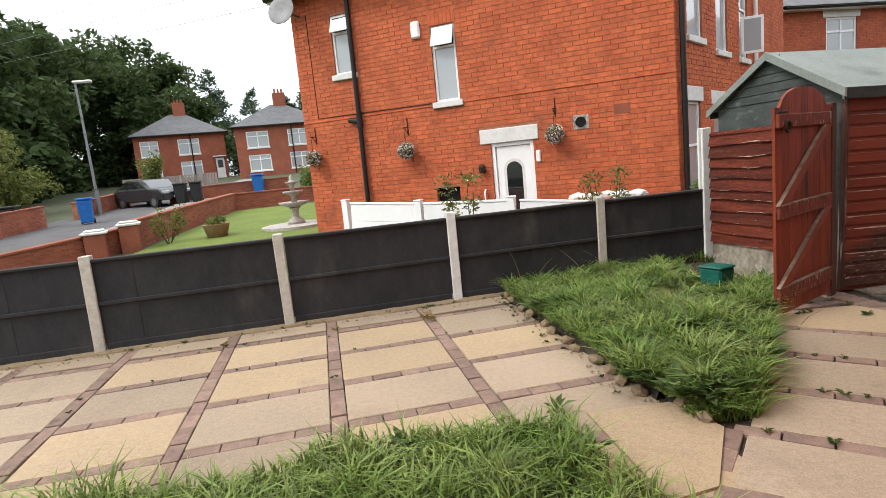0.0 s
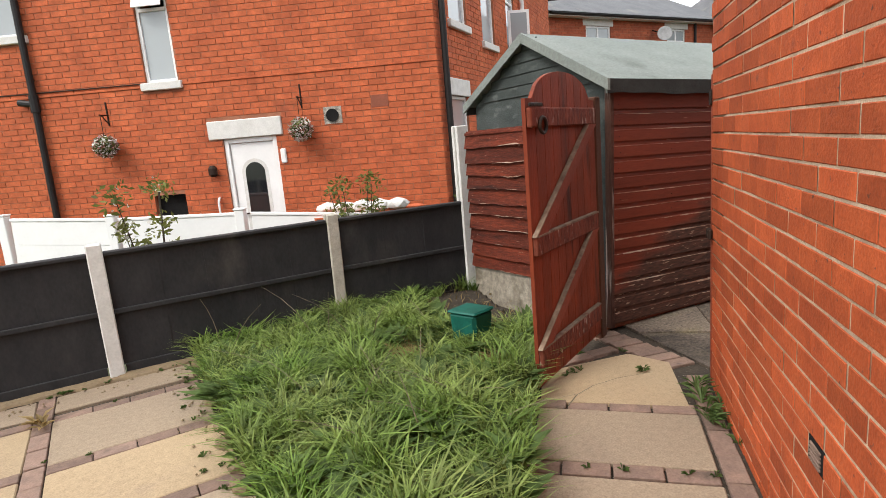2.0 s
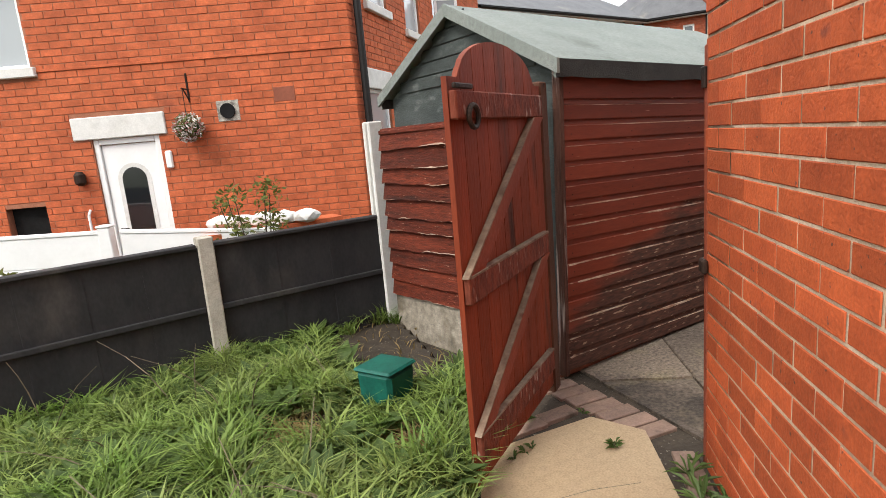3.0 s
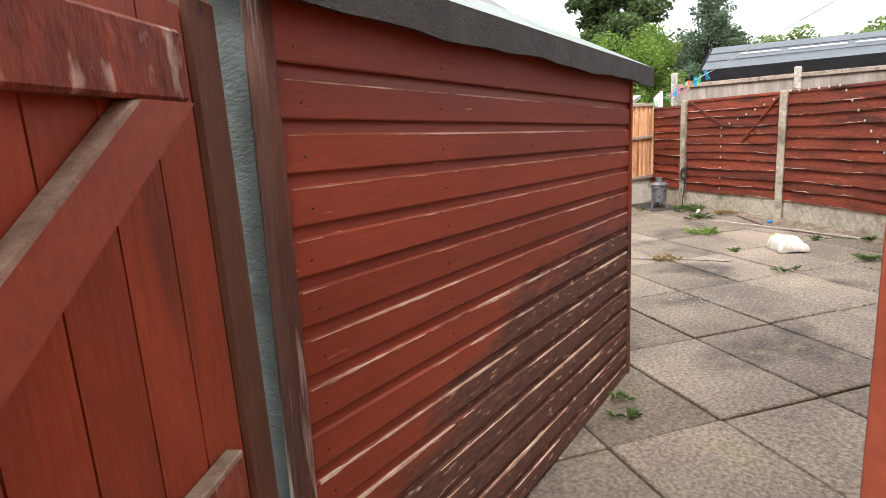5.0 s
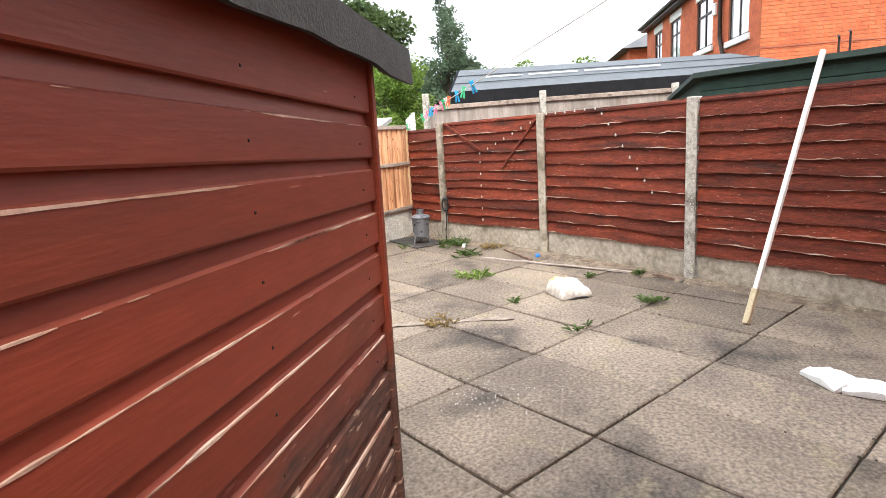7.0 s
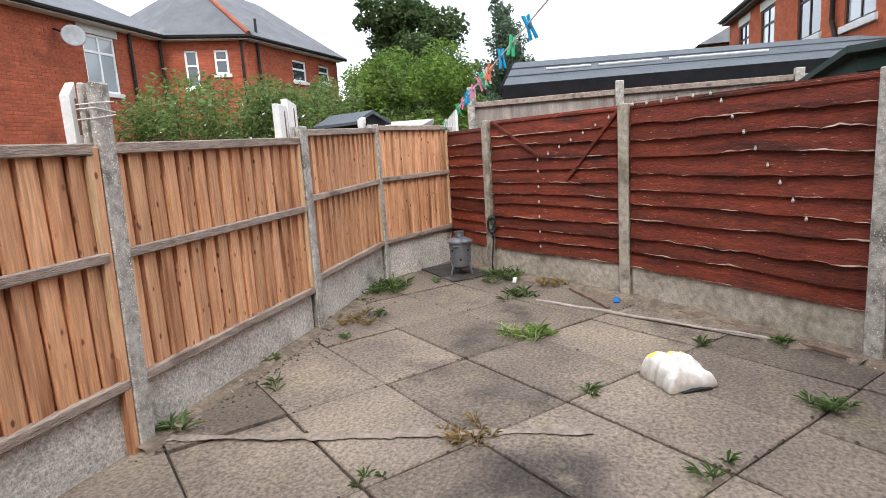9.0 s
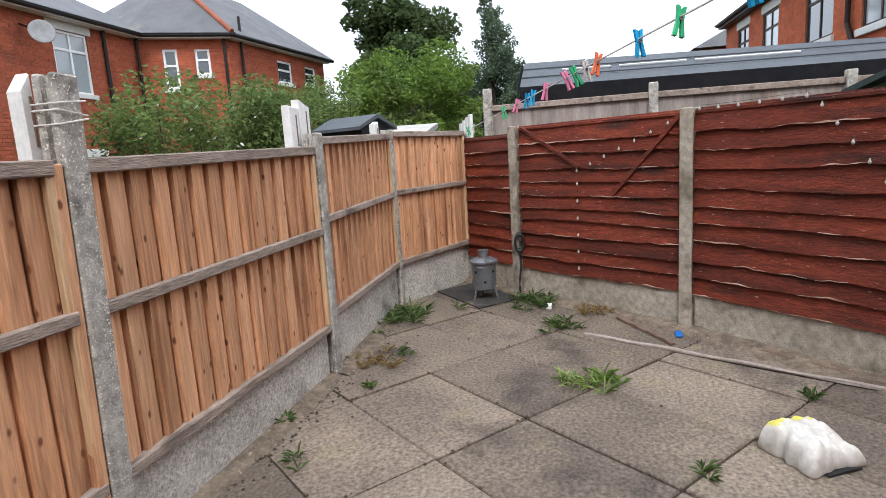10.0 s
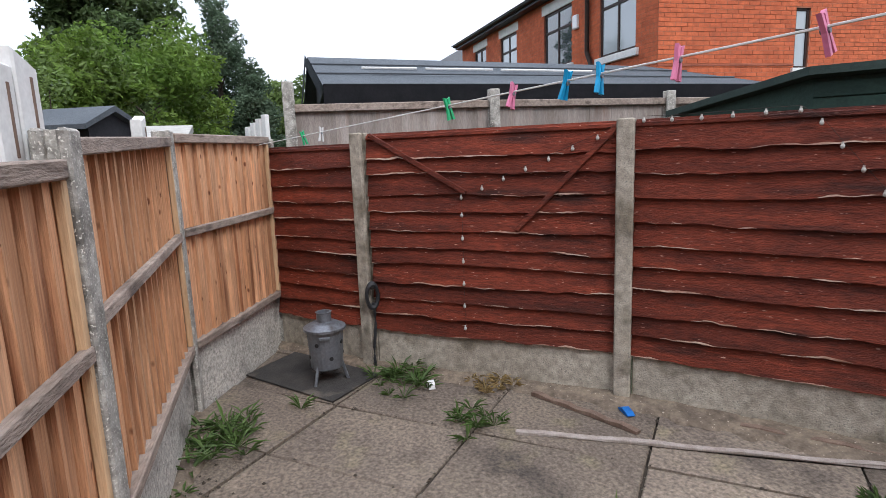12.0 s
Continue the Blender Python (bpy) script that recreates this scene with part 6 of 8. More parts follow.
brick_face("brickwork", list(brick_boxes(8, -0.3, E2, 0.079, 0.236, 0.009, eh, 0.006, seed=12)), BRICK_NEAR, tr).matrix_basis = END
w = casement(tr, 2.95, 3.28, 2.85, 3.95, 0.36, frame_mat=DARK_FRAME, glass=GLASS_PALE)
w.matrix_basis = END
part("string_course", boxed(0, 2.95, -0.02, 0.0, 2.90, 2.925), BRICK_FAR, tr).matrix_basis = END
bm = bmesh.new()
lo = [bm.verts.new(c) for c in ((-0.4, 0.38, E2 + 0.02), (11.2, 0.38, E2 + 0.02), (11.2, -8, E2 + 0.02), (-0.4, -8, E2 + 0.02))]
hi = [bm.verts.new(c) for c in ((2.5, -4, E2 + 2.3), (9.4, -4, E2 + 2.3))]
bm.faces.new(lo)
bm.faces.new((lo[1], lo[0], hi[0], hi[1])), bm.faces.new((lo[2], lo[1], hi[1])), bm.faces.new((lo[3], lo[2], hi[1], hi[0])), bm.faces.new((lo[0], lo[3], hi[0]))
bmesh.ops.recalc_face_normals(bm, faces=bm.faces)
part("roof", bm, SLATE, tr, "grey slate roof with dark gutter")
t2 = group_at("far_terrace", pose(31.5, 2.2, -0.3, 0, 0, 5.6), "farther brick terrace with slate roof", "house")
fh = [(0.8, 1.8, 3.5, 4.7), (3.2, 4.2, 3.5, 4.7)]
part("wall", wall_core(8, -0.3, 5.0, 0.25, fh, -0.25), BRICK_NEAR, t2)
part("wall_end", boxed(0, 0.25, -7, -0.25, -0.3, 5.0), BRICK_NEAR, t2)
for h in fh:
    casement(t2, *h, 0.34, y=-0.09, frame_mat=DARK_FRAME, glass=GLASS_PALE, sill=False)
bm = bmesh.new()
lo = [bm.verts.new(c) for c in ((-0.4, 0.38, 5.02), (8, 0.38, 5.02), (8, -7, 5.02), (-0.4, -7, 5.02))]
hi = [bm.verts.new(c) for c in ((1.8, -3.3, 7.0), (7, -3.3, 7.0))]
bm.faces.new(lo)
bm.faces.new((lo[1], lo[0], hi[0], hi[1])), bm.faces.new((lo[2], lo[1], hi[1])), bm.faces.new((lo[3], lo[2], hi[1], hi[0])), bm.faces.new((lo[0], lo[3], hi[0]))
bmesh.ops.recalc_face_normals(bm, faces=bm.faces)
part("roof", bm, SLATE, t2)

# long dark outbuilding
ob_ = group_at("long_outbuilding", pose(0, 0, 0), "long dark timber outbuilding with grey felt roof", "outbuilding")
A, B = Vector((15.02, 6.45, 2.24)), Vector((15.9, 0.3, 2.24))
RA, RB = Vector((16.9, 6.65, 2.82)), Vector((17.7, 1.4, 2.76))
C_, D_ = Vector((18.8, 6.85, 2.24)), Vector((19.6, 0.8, 2.24))


def roof_face(pts, drop=0.05):
    bm = bmesh.new()
    a = [bm.verts.new(p) for p in pts]
    b = [bm.verts.new(p - Vector((0, 0, drop))) for p in pts]
    bm.faces.new(a)
    bm.faces.new(b[::-1])
    for i in range(len(pts)):
        bm.faces.new((a[i], b[i], b[(i + 1) % len(pts)], a[(i + 1) % len(pts)]))
    bmesh.ops.recalc_face_normals(bm, faces=bm.faces)
    return bm


part("roof_slope", roof_face([A, B, RB, RA]), DARK_FELT_ROOF, ob_)
part("roof_slope", roof_face([C_, RA, RB, D_]), DARK_FELT_ROOF, ob_)
part("roof_hip", roof_face([B, D_, RB]), DARK_FELT_ROOF, ob_)
for t in (0.35, 0.68):
    p, q = A.lerp(RA, t) + Vector((0, 0, 0.012)), B.lerp(RB, t) + Vector((0, 0, 0.012))
    part("felt_lap", tubed(p, q, 0.012, seg=5), DARK_FELT_ROOF, ob_)
p, q = A.lerp(RA, 0.55) + Vector((0, 0, 0.014)), B.lerp(RB, 0.55) + Vector((0, 0, 0.014))
for a, b in ((0.10, 0.22), (0.24, 0.40), (0.42, 0.66)):
    part("pale_strip", tubed(p.lerp(q, a), p.lerp(q, b), 0.014, seg=5), WHITE_PAINT, ob_, "pale worn strip on the felt")
DARK_TIMBER = mat("near_black_timber", (0.018, 0.018, 0.022), (0.026, 0.025, 0.028), 4, 0.7, 0.2, 40)
for p0, p1 in ((A, B), (B, D_), (D_, C_), (C_, A)):
    i0 = p0.lerp(Vector((17.3, 3.6, 0)), 0.06)
    i1 = p1.lerp(Vector((17.3, 3.6, 0)), 0.06)
    length, a = run((i0.x, i0.y), (i1.x, i1.y))
    part("wall", boxed(0, length, -0.03, 0.03, -0.3, 2.22), DARK_TIMBER, ob_).matrix_basis = plan(i0.x, i0.y, a)
part("gable", prism([(0, 2.2), (3.7, 2.2), (1.85, 2.76)], 0, 0.03), DARK_TIMBER, ob_).matrix_basis = plan(15.1, 6.42, 3)
part("fascia", roof_face([A + Vector((-0.02, 0, 0.02)), B + Vector((-0.02, 0, 0.02)), B + Vector((-0.02, 0, -0.16)), A + Vector((-0.02, 0, -0.16))], 0.02), DARK_TIMBER, ob_)
for p0, p1 in ((A, RA), (C_, RA)):
    part("barge_board", roof_face([p0 + Vector((0, 0.03, 0.03)), p1 + Vector((0, 0.03, 0.03)), p1 + Vector((0, 0.03, -0.10)), p0 + Vector((0, 0.03, -0.10))], 0.02), DARK_FELT_ROOF, ob_)

# silvered fence behind the red one
GP = [(14.52, 6.76), (14.5, 4.84), (14.72, 2.85), (15.0, 0.9)]
for k, (x, y) in enumerate(GP):
    post("concrete_post", x - 0.05, y, (2.22, 2.12, 2.09, 2.09)[k], 90, CONCRETE_DARK, "weathered post of the silvered fence behind")
for p, q in zip(GP, GP[1:]):
    length, a = run(p, q)
    f = group_at("silvered_fence_panel", plan(p[0], p[1], a), "silver-grey weathered closeboard fence panel", "fence", "silvered fence panels")
    n = round(length / 0.13)
    for k in range(n):
        part("fence_board", boxed(0.03 + k * (length - 0.06) / n, 0.03 + (k + 1) * (length - 0.06) / n + 0.01, -0.012 + 0.004 * (k % 2), 0.01, -0.2, 1.95), FENCE_OLD, f)
    part("capping_rail", boxed(0.02, length - 0.02, -0.05, 0.03, 1.95, 2.02, bevel=0.006), RAIL_NEW, f)

# dark green lean-to shed behind the fence
gs = group_at("green_shed", pose(0, 0, 0), "dark green boarded lean-to shed behind the fence", "shed")
ga_, gb_, gc_, gd_ = Vector((12.8, 2.83, 0)), Vector((14.4, 2.92, 0)), Vector((11.15, 1.1, 0)), Vector((12.8, 1.1, 0))
bm = bmesh.new()
lo = [bm.verts.new((p.x, p.y, -0.3)) for p in (ga_, gb_, gd_, gc_)]
hi = [bm.verts.new((p.x, p.y, z)) for p, z in ((ga_, 1.98), (gb_, 1.80), (gd_, 1.80), (gc_, 1.98))]
bm.faces.new(lo[::-1]), bm.faces.new(hi)
for i in range(4):
    bm.faces.new((lo[i], lo[(i + 1) % 4], hi[(i + 1) % 4], hi[i]))
bmesh.ops.recalc_face_normals(bm, faces=bm.faces)
part("body", bm, GREEN_SHED, gs)
glen_, gang_ = run((gc_.x, gc_.y), (ga_.x, ga_.y))
for k in range(8):
    part("side_board", boxed(0.0, glen_, 0.002, 0.016, 1.0 + k * 0.12, 1.112 + k * 0.12, bevel=0.004), GREEN_SHED, gs).matrix_basis = plan(gc_.x, gc_.y, gang_)
o1, o2 = Vector((-0.06, 0.10, 0.0)), Vector((0.12, 0.06, 0.0))
part("roof", roof_face([ga_ + o1 + Vector((0, 0, 2.06)), gb_ + o2 + Vector((0, 0, 1.87)), gd_ + Vector((0.1, -0.1, 1.87)), gc_ + Vector((-0.15, 0, 2.06))], 0.06), mat("green_felt", (0.045, 0.065, 0.055), (0.035, 0.05, 0.043), 4, 0.9, 0.4, 90), gs, "dark green felt roof")

# bent iron hooks standing on the green roof
for x, y, h in ((12.22, 1.58, 0.30), (12.36, 1.42, 0.36)):
    hk_ = group_at("iron_hook_stand", plan(x, y, -20, 1.965), "rusty bent iron hook standing on a green shed roof", "hook", "iron hooks on the roof")
    part("stem", tubed((0, 0, 0.12), (0, 0, h), 0.012, seg=6), IRON, hk_)
    part("tip", tubed((-0.02, 0, h - 0.005), (0.03, 0.01, h + 0.02), 0.012, seg=6), IRON, hk_)
    for sgn in (-1, 1):
        part("splayed_leg", cord([(sgn * 0.13 * t * t, sgn * 0.03 * t, 0.13 * (1 - t)) for t in (0.0, 0.25, 0.5, 0.75, 1.0)], 0.010, 6), IRON, hk_)

# small gabled roof and white boards by the corner
sr = group_at("playhouse_roof", plan(14.3, 8.2, -20), "small dark gabled shed roof beyond the fence", "shed")
part("body", prism([(-0.27, -0.3), (0.27, -0.3), (0.27, 1.85), (0, 1.97), (-0.27, 1.85)], 0, 0.8), DARK_TIMBER, sr)
for s in (-1, 1):
    part("roof_slope", prism([(0, 2.03), (s * 0.35, 1.87), (s * 0.35, 1.83), (0, 1.98)], -0.05, 0.85), DARK_FELT_ROOF, sr)
wb_ = group_at("white_boards", plan(14.35, 6.95, 30), "stack of white painted boards leaning at the corner", "boards")
for k in range(4):
    part("board", boxed(k * 0.10, k * 0.10 + 0.085, -0.02 + 0.012 * k, 0.02 + 0.012 * k, 1.0, 1.93 - 0.03 * k, bevel=0.004), WHITE_PAINT, wb_)
part("rest", boxed(0, 0.4, -0.03, 0.03, -0.3, 1.0), WHITE_PAINT, wb_)
pr_ = group_at("white_shed", plan(15.6, 8.0, 10, -0.1), "low white shed with red roof edge", "shed")
part("body", prism([(-0.9, -0.3), (0.9, -0.3), (0.9, 1.95), (-0.9, 1.72)], 0, 1.6), WHITE_PAINT, pr_)
part("roof", prism([(-1.0, 1.74), (1.0, 2.0), (1.0, 2.08), (-1.0, 1.82)], -0.1, 1.7), STONE, pr_)

# spare white posts behind the closeboard fence
for x, y, z0, z1, w in ((8.86, 7.15, 1.1, 1.80, 0.05), (10.70, 7.245, 1.1, 1.83, 0.12), (10.84, 7.25, 1.1, 1.86, 0.14), (12.5, 7.45, 1.2, 1.80, 0.1)):
    ob = group_at("white_post_stub", plan(x, y, 3), "chipped white painted timber post behind the fence", "post", "white post stubs")
    bm = boxed(-w / 2, w / 2, -0.03, 0.03, -0.25, z1, bevel=0.006)
    for v in bm.verts:
        if v.co.z > z1 - 0.02:
            v.co.z += 0.03 * math.sin(v.co.x * 60)
    part("stump", bm, WHITE_PAINT, ob)
    part("flaked_side", boxed(w * 0.1, w * 0.1 + 0.012, -0.034, -0.028, 1.58, z1 - 0.05, bevel=0.002), TIMBER_GREY, ob, "bare grey timber where paint flaked")
ob = tagged(part("timber_batten", boxed(-0.022, 0.022, -0.03, 0.03, -0.1, 1.52, bevel=0.005), TIMBER_NEW), "pale timber batten fixed beside a concrete post", "batten")
ob.matrix_basis = pose(8.795, 7.035, 0, 0, 1.5, 3)

# wire wound round the head of the tall post
wire = group_at("post_wire", plan(8.915, 7.05, 3), "thin pale wire wound round a concrete post", "wire")
for z, tilt in ((1.66, 0.01), (1.69, -0.008), (1.725, 0.006)):
    part("turn", cord([(sx * 0.056 - 0.0, sy * 0.056, z + tilt * sx) for sx, sy in ((-1, -1), (1, -1), (1, 1), (-1, 1), (-1, -1))], 0.003, 5), PETAL, wire)

# hedge and trees behind
rng = random.Random(77)


def hedge(name, x0, y0, x1, y1, h0, h1, depth, count, leaf, material, label, seed, flowers=0):
    rng = random.Random(seed)
    ob = group_at(name, pose(x0, y0, -0.25), label, "hedge")
    balls = []
    for k in range(46):
        t = rng.random()
        h = h0 + (h1 - h0) * t
        z = rng.random() ** 0.6 * h
        r = rng.uniform(0.22, 0.5)
        balls.append(((x1 - x0) * t + rng.uniform(-depth, depth), (y1 - y0) * t + rng.uniform(-depth, depth), z, r))
    bm = bmesh.new()
    for b in balls[::2]:
        tube(bm, (b[0] * 0.9 + 0.1, b[1] * 0.9, 0), b[:3], 0.02, 0.006, seg=5)
    part("stem_tangle", bm, BARK, ob)
    vs, fs = leaf_cloud(balls, count, leaf, rng)
    raw("leaves", vs, fs, material, ob)
    if flowers:
        bl = [(b[0] - 0.1, b[1] - 0.25, b[2], b[3]) for b in balls if b[2] > h0 * 0.6]
        vs, fs = leaf_cloud(bl, flowers, leaf * 0.9, rng)
        raw("blossom", vs, fs, PETAL, ob, "stuff")


hedge("rose_hedge", 9.8, 10.6, 13.4, 10.4, 1.72, 1.85, 0.45, 22000, 0.034, LEAF_MID, "tangled rose hedge with white blooms behind fence", 81, 150)
hedge("rose_hedge", 12.6, 10.6, 15.4, 10.2, 2.4, 2.7, 0.55, 28000, 0.035, LEAF_MID, "overgrown green hedge behind the fence", 82, 30)
hedge("rose_hedge", 14.6, 10.4, 18.2, 9.6, 2.75, 3.1, 0.6, 26000, 0.037, LEAF_MID, "overgrown green hedge behind the fence", 83)
tree("garden_tree", 20.2, 9.5, -0.25, 4.1, 1.6, 34000, 0.05, LEAF_LIGHT, "bright green leafy garden tree", 91, 0.12, low=0.1)
tree("garden_tree", 18.4, 9.9, -0.25, 3.5, 1.3, 26000, 0.05, LEAF_LIGHT, "bright green leafy garden tree", 92, 0.1, low=0.1)
tree("dark_tree", 27.5, 12.4, -0.25, 7.2, 2.3, 45000, 0.10, LEAF_DARK, "dense dark green tree behind the gardens", 93, 0.25, low=0.15)
tree("conifer", 36.0, 11.2, -0.25, 9.4, 2.6, 36000, 0.09, LEAF_CONIFER, "tall pointed conifer in the distance", 94, 0.2, conifer=True, low=0.1)
tree("conifer", 34.5, 9.6, -0.25, 5.8, 2.0, 20000, 0.09, LEAF_CONIFER, "smaller dark conifer in the distance", 95, 0.15, conifer=True, low=0.05)
tree("far_tree", 44, 8.5, -0.25, 6.0, 2.8, 8000, 0.18, LEAF_MID, "rounded distant tree above the roofs", 96, 0.2, low=0.1)
tree("far_tree", 50, 4.5, -0.25, 6.6, 2.8, 8000, 0.18, LEAF_MID, "rounded distant tree above the roofs", 97, 0.2, low=0.1)
tree("far_tree", 40, 15, -0.25, 7.0, 3.0, 8000, 0.18, LEAF_DARK, "rounded distant tree above the roofs", 98, 0.2, low=0.1)


# ---- grass beds, weeds and clutter ----
def spread(poly, count, rng):
    xs, ys = [p[0] for p in poly], [p[1] for p in poly]
    out = []
    while len(out) < count:
        u, v = rng.uniform(min(xs), max(xs)), rng.uniform(min(ys), max(ys))
        if inside(u, v, poly):
            out.append((u, v))
    return out


def blades(spots, ground, rng, h=(0.05, 0.20), w=0.0045, lean=1.7):
    """Bent blades of three points' width, in tufts that lean together."""
    vs, fs = [], []
    for u, v in spots:
        z = ground(u, v)
        n = noise.noise(Vector((u * 2.2, v * 2.2, 3.0)))
        n2 = noise.noise(Vector((u * 5.0, v * 5.0, 9.0)))
        a = 6.28 * (n * 0.9 + rng.uniform(-0.5, 0.5))
        hh = rng.uniform(*h) * (0.8 + 1.1 * n2)
        reach = hh * rng.uniform(0.2, lean)
        dx, dy = math.cos(a) * reach, math.sin(a) * reach
        s = w * rng.uniform(0.6, 1.5)
        px, py = -math.sin(a + rng.uniform(-0.6, 0.6)) * s, math.cos(a + rng.uniform(-0.6, 0.6)) * s
        i = len(vs)
        vs += [(u - px, v - py, z - 0.01), (u + px, v + py, z - 0.01), (u + dx * 0.35 - px, v + dy * 0.35 - py, z + hh * 0.6), (u + dx * 0.35 + px, v + dy * 0.35 + py, z + hh * 0.6), (u + dx, v + dy, z + hh * rng.uniform(0.7, 0.95))]
        fs += [(i, i + 1, i + 3, i + 2), (i + 2, i + 3, i + 4)]
    return vs, fs


def bed_height(u, v):
    return 0.075 + 0.035 * noise.noise(Vector((u * 1.3, v * 1.3, 0.5))) + 0.012 * noise.noise(Vector((u * 6, v * 6, 1.5)))


def lawn_height(u, v):
    return 0.015 + 0.02 * noise.noise(Vector((u * 1.5, v * 1.5, 5.5)))


def soil_mound(name, poly, height, step, label, edge=0.05):
    vs, fs, ids = [], [], {}
    xs, ys = [p[0] for p in poly], [p[1] for p in poly]
    nx, ny = int((max(xs) - min(xs)) / step) + 1, int((max(ys) - min(ys)) / step) + 1
    for i in range(nx + 1):
        for j in range(ny + 1):
            u, v = min(xs) + i * step, min(ys) + j * step
            if inside(u, v, poly):
                ids[i, j] = len(vs)
                inner = all(inside(u + du, v + dv, poly) for du, dv in ((step, 0), (-step, 0), (0, step), (0, -step)))
                vs.append((u, v, height(u, v) if inner else -0.03))
    for (i, j) in ids:
        c = [(i, j), (i + 1, j), (i + 1, j + 1), (i, j + 1)]
        if all(k in ids for k in c):
            fs.append(tuple(ids[k] for k in c))
    ob = raw(name, vs, fs, SOIL)
    ob.matrix_basis = FRONT
    return tagged(ob, label, "soil", kind="structure")


soil_mound("planting_bed", BED, bed_height, 0.05, "raised bed of dark soil under long grass")
soil_mound("lawn_soil", LAWN_NEAR, lawn_height, 0.08, "patch of soil under rough grass")
rng = random.Random(50)
BARE = [(1.72, -1.30, 0.22), (2.02, -1.85, 0.18), (2.75, -0.72, 0.62), (2.5, -1.1, 0.32), (2.17, -1.42, 0.13)]


def not_bare(u, v):
    return not any((u - x) ** 2 + (v - y) ** 2 < r * r * (0.7 + 0.6 * abs(noise.noise(Vector((u * 4, v * 4, 0))))) for x, y, r in BARE)


spots = [s for s in spread(BED, 46000, rng) if not_bare(*s)]
spots += spread([(0.45, -2.9), (0.5, -3.46), (0.82, -3.52), (1.25, -3.08), (0.7, -2.9)], 1800, rng)
vs, fs = blades(spots, lambda u, v: bed_height(u, v) if v > -3.3 else 0.0, rng)
ob = raw("long_grass", vs, fs, GRASS)
ob.matrix_basis = FRONT
tagged(ob, "tangled long green grass in the raised bed", "grass", kind="stuff")
spots = spread([(u, v) for u, v in LAWN_NEAR if v > -5.2] + [(0.0, -5.2), (-6.5, -5.2)][:1] + [(-6.5, -5.2)], 52000, rng)
vs, fs = blades([s for s in spots if s[0] > -5], lawn_height, rng, (0.06, 0.19))
ob = raw("rough_lawn_grass", vs, fs, GRASS)
ob.matrix_basis = FRONT
tagged(ob, "rough uncut grass beside the paving", "grass", kind="stuff")
dry = []
for x, y, r in BARE[:2]:
    dry += [(x + rng.gauss(0, r * 0.5), y + rng.gauss(0, r * 0.5)) for _ in range(420)]
dry += spread(BED, 900, rng)
vs, fs = blades(dry, bed_height, rng, (0.03, 0.09), 0.004, 2.4)
ob = raw("dry_grass", vs, fs, STRAW)
ob.matrix_basis = FRONT
tagged(ob, "dry straw-coloured grass lying in the bed", "grass", kind="stuff")


# thin dead stalks standing by the fence and lying over the bed
stalks_v, stalks_f = [], []
for u, v, h, a, lean in [(rng.uniform(0.5, 1.6), rng.uniform(-1.1, -0.1), rng.uniform(0.3, 0.55), rng.uniform(0, 6.28), rng.uniform(0.3, 1.2)) for _ in range(7)] + [(rng.uniform(0.8, 2.2), rng.uniform(-2.6, -1.0), 0.24, rng.uniform(0, 6.28), 2.0) for _ in range(18)]:
    p = Vector((u, v, bed_height(u, v)))
    for k in range(4):
        q = p + Vector((math.cos(a) * lean * h * 0.25 * (0.4 + 0.3 * k), math.sin(a) * lean * h * 0.25 * (0.4 + 0.3 * k), h * 0.25 * (1.15 - 0.12 * k)))
        w = 0.0035 - 0.0006 * k
        i = len(stalks_v)
        stalks_v += [tuple(p + Vector((w, 0, 0))), tuple(p + Vector((-w, w, 0))), tuple(p + Vector((-w, -w, 0))), tuple(q + Vector((w, 0, 0))), tuple(q + Vector((-w, w, 0))), tuple(q + Vector((-w, -w, 0)))]
        stalks_f += [(i, i + 1, i + 4, i + 3), (i + 1, i + 2, i + 5, i + 4), (i + 2, i, i + 3, i + 5)]
        p = q
ob = raw("dead_stalks", stalks_v, stalks_f, DEAD_STALK)
ob.matrix_basis = FRONT
tagged(ob, "thin dead grass stalks in the raised bed", "grass", kind="stuff")


def broad_leaves(name, spots, ground, rng, size, material, m, label, category="weed", kind="stuff", slim=1.0):
    """Rosettes of folded, pointed leaves."""
    vs, fs = [], []
    for u, v, s in spots:
        z = ground(u, v)
        for k in range(rng.randint(8, 15)):
            a = rng.uniform(0, 6.28)
            L = size * s * rng.uniform(0.6, 1.2)
            up = rng.uniform(0.35, 1.1)
            d = Vector((math.cos(a), math.sin(a), up)).normalized()
            side = Vector((-math.sin(a), math.cos(a), 0)) * L * rng.uniform(0.07, 0.14) * slim
            p = Vector((u, v, z))
            q = p + d * L * 0.5
            e = p + Vector((d.x * L, d.y * L, d.z * L * 0.75))
            i = len(vs)
            vs += [tuple(p), tuple(q + side + Vector((0, 0, 0.01))), tuple(e), tuple(q - side + Vector((0, 0, 0.01))), tuple(q)]
            fs += [(i, i + 1, i + 4), (i + 1, i + 2, i + 4), (i + 2, i + 3, i + 4), (i + 3, i, i + 4)]
    ob = raw(name, vs, fs, material)
    ob.matrix_basis = m
    return tagged(ob, label, category, kind=kind)


broad_leaves("dock_weeds", [(u, v, rng.uniform(0.7, 1.3)) for u, v in spread(BED, 420, rng) if not_bare(u, v)], bed_height, rng, 0.19, WEED, FRONT, "broad-leaved weeds growing among the long grass", "weed", slim=1.5)
broad_leaves("dock_weeds", [(u, v, rng.uniform(0.6, 1.1)) for u, v in spread([(-1.2, -2.95), (-0.1, -2.95), (-0.15, -4.4), (-1.8, -4.4)], 26, rng)], lawn_height, rng, 0.17, WEED, FRONT, "broad-leaved weeds in the rough grass", "weed")
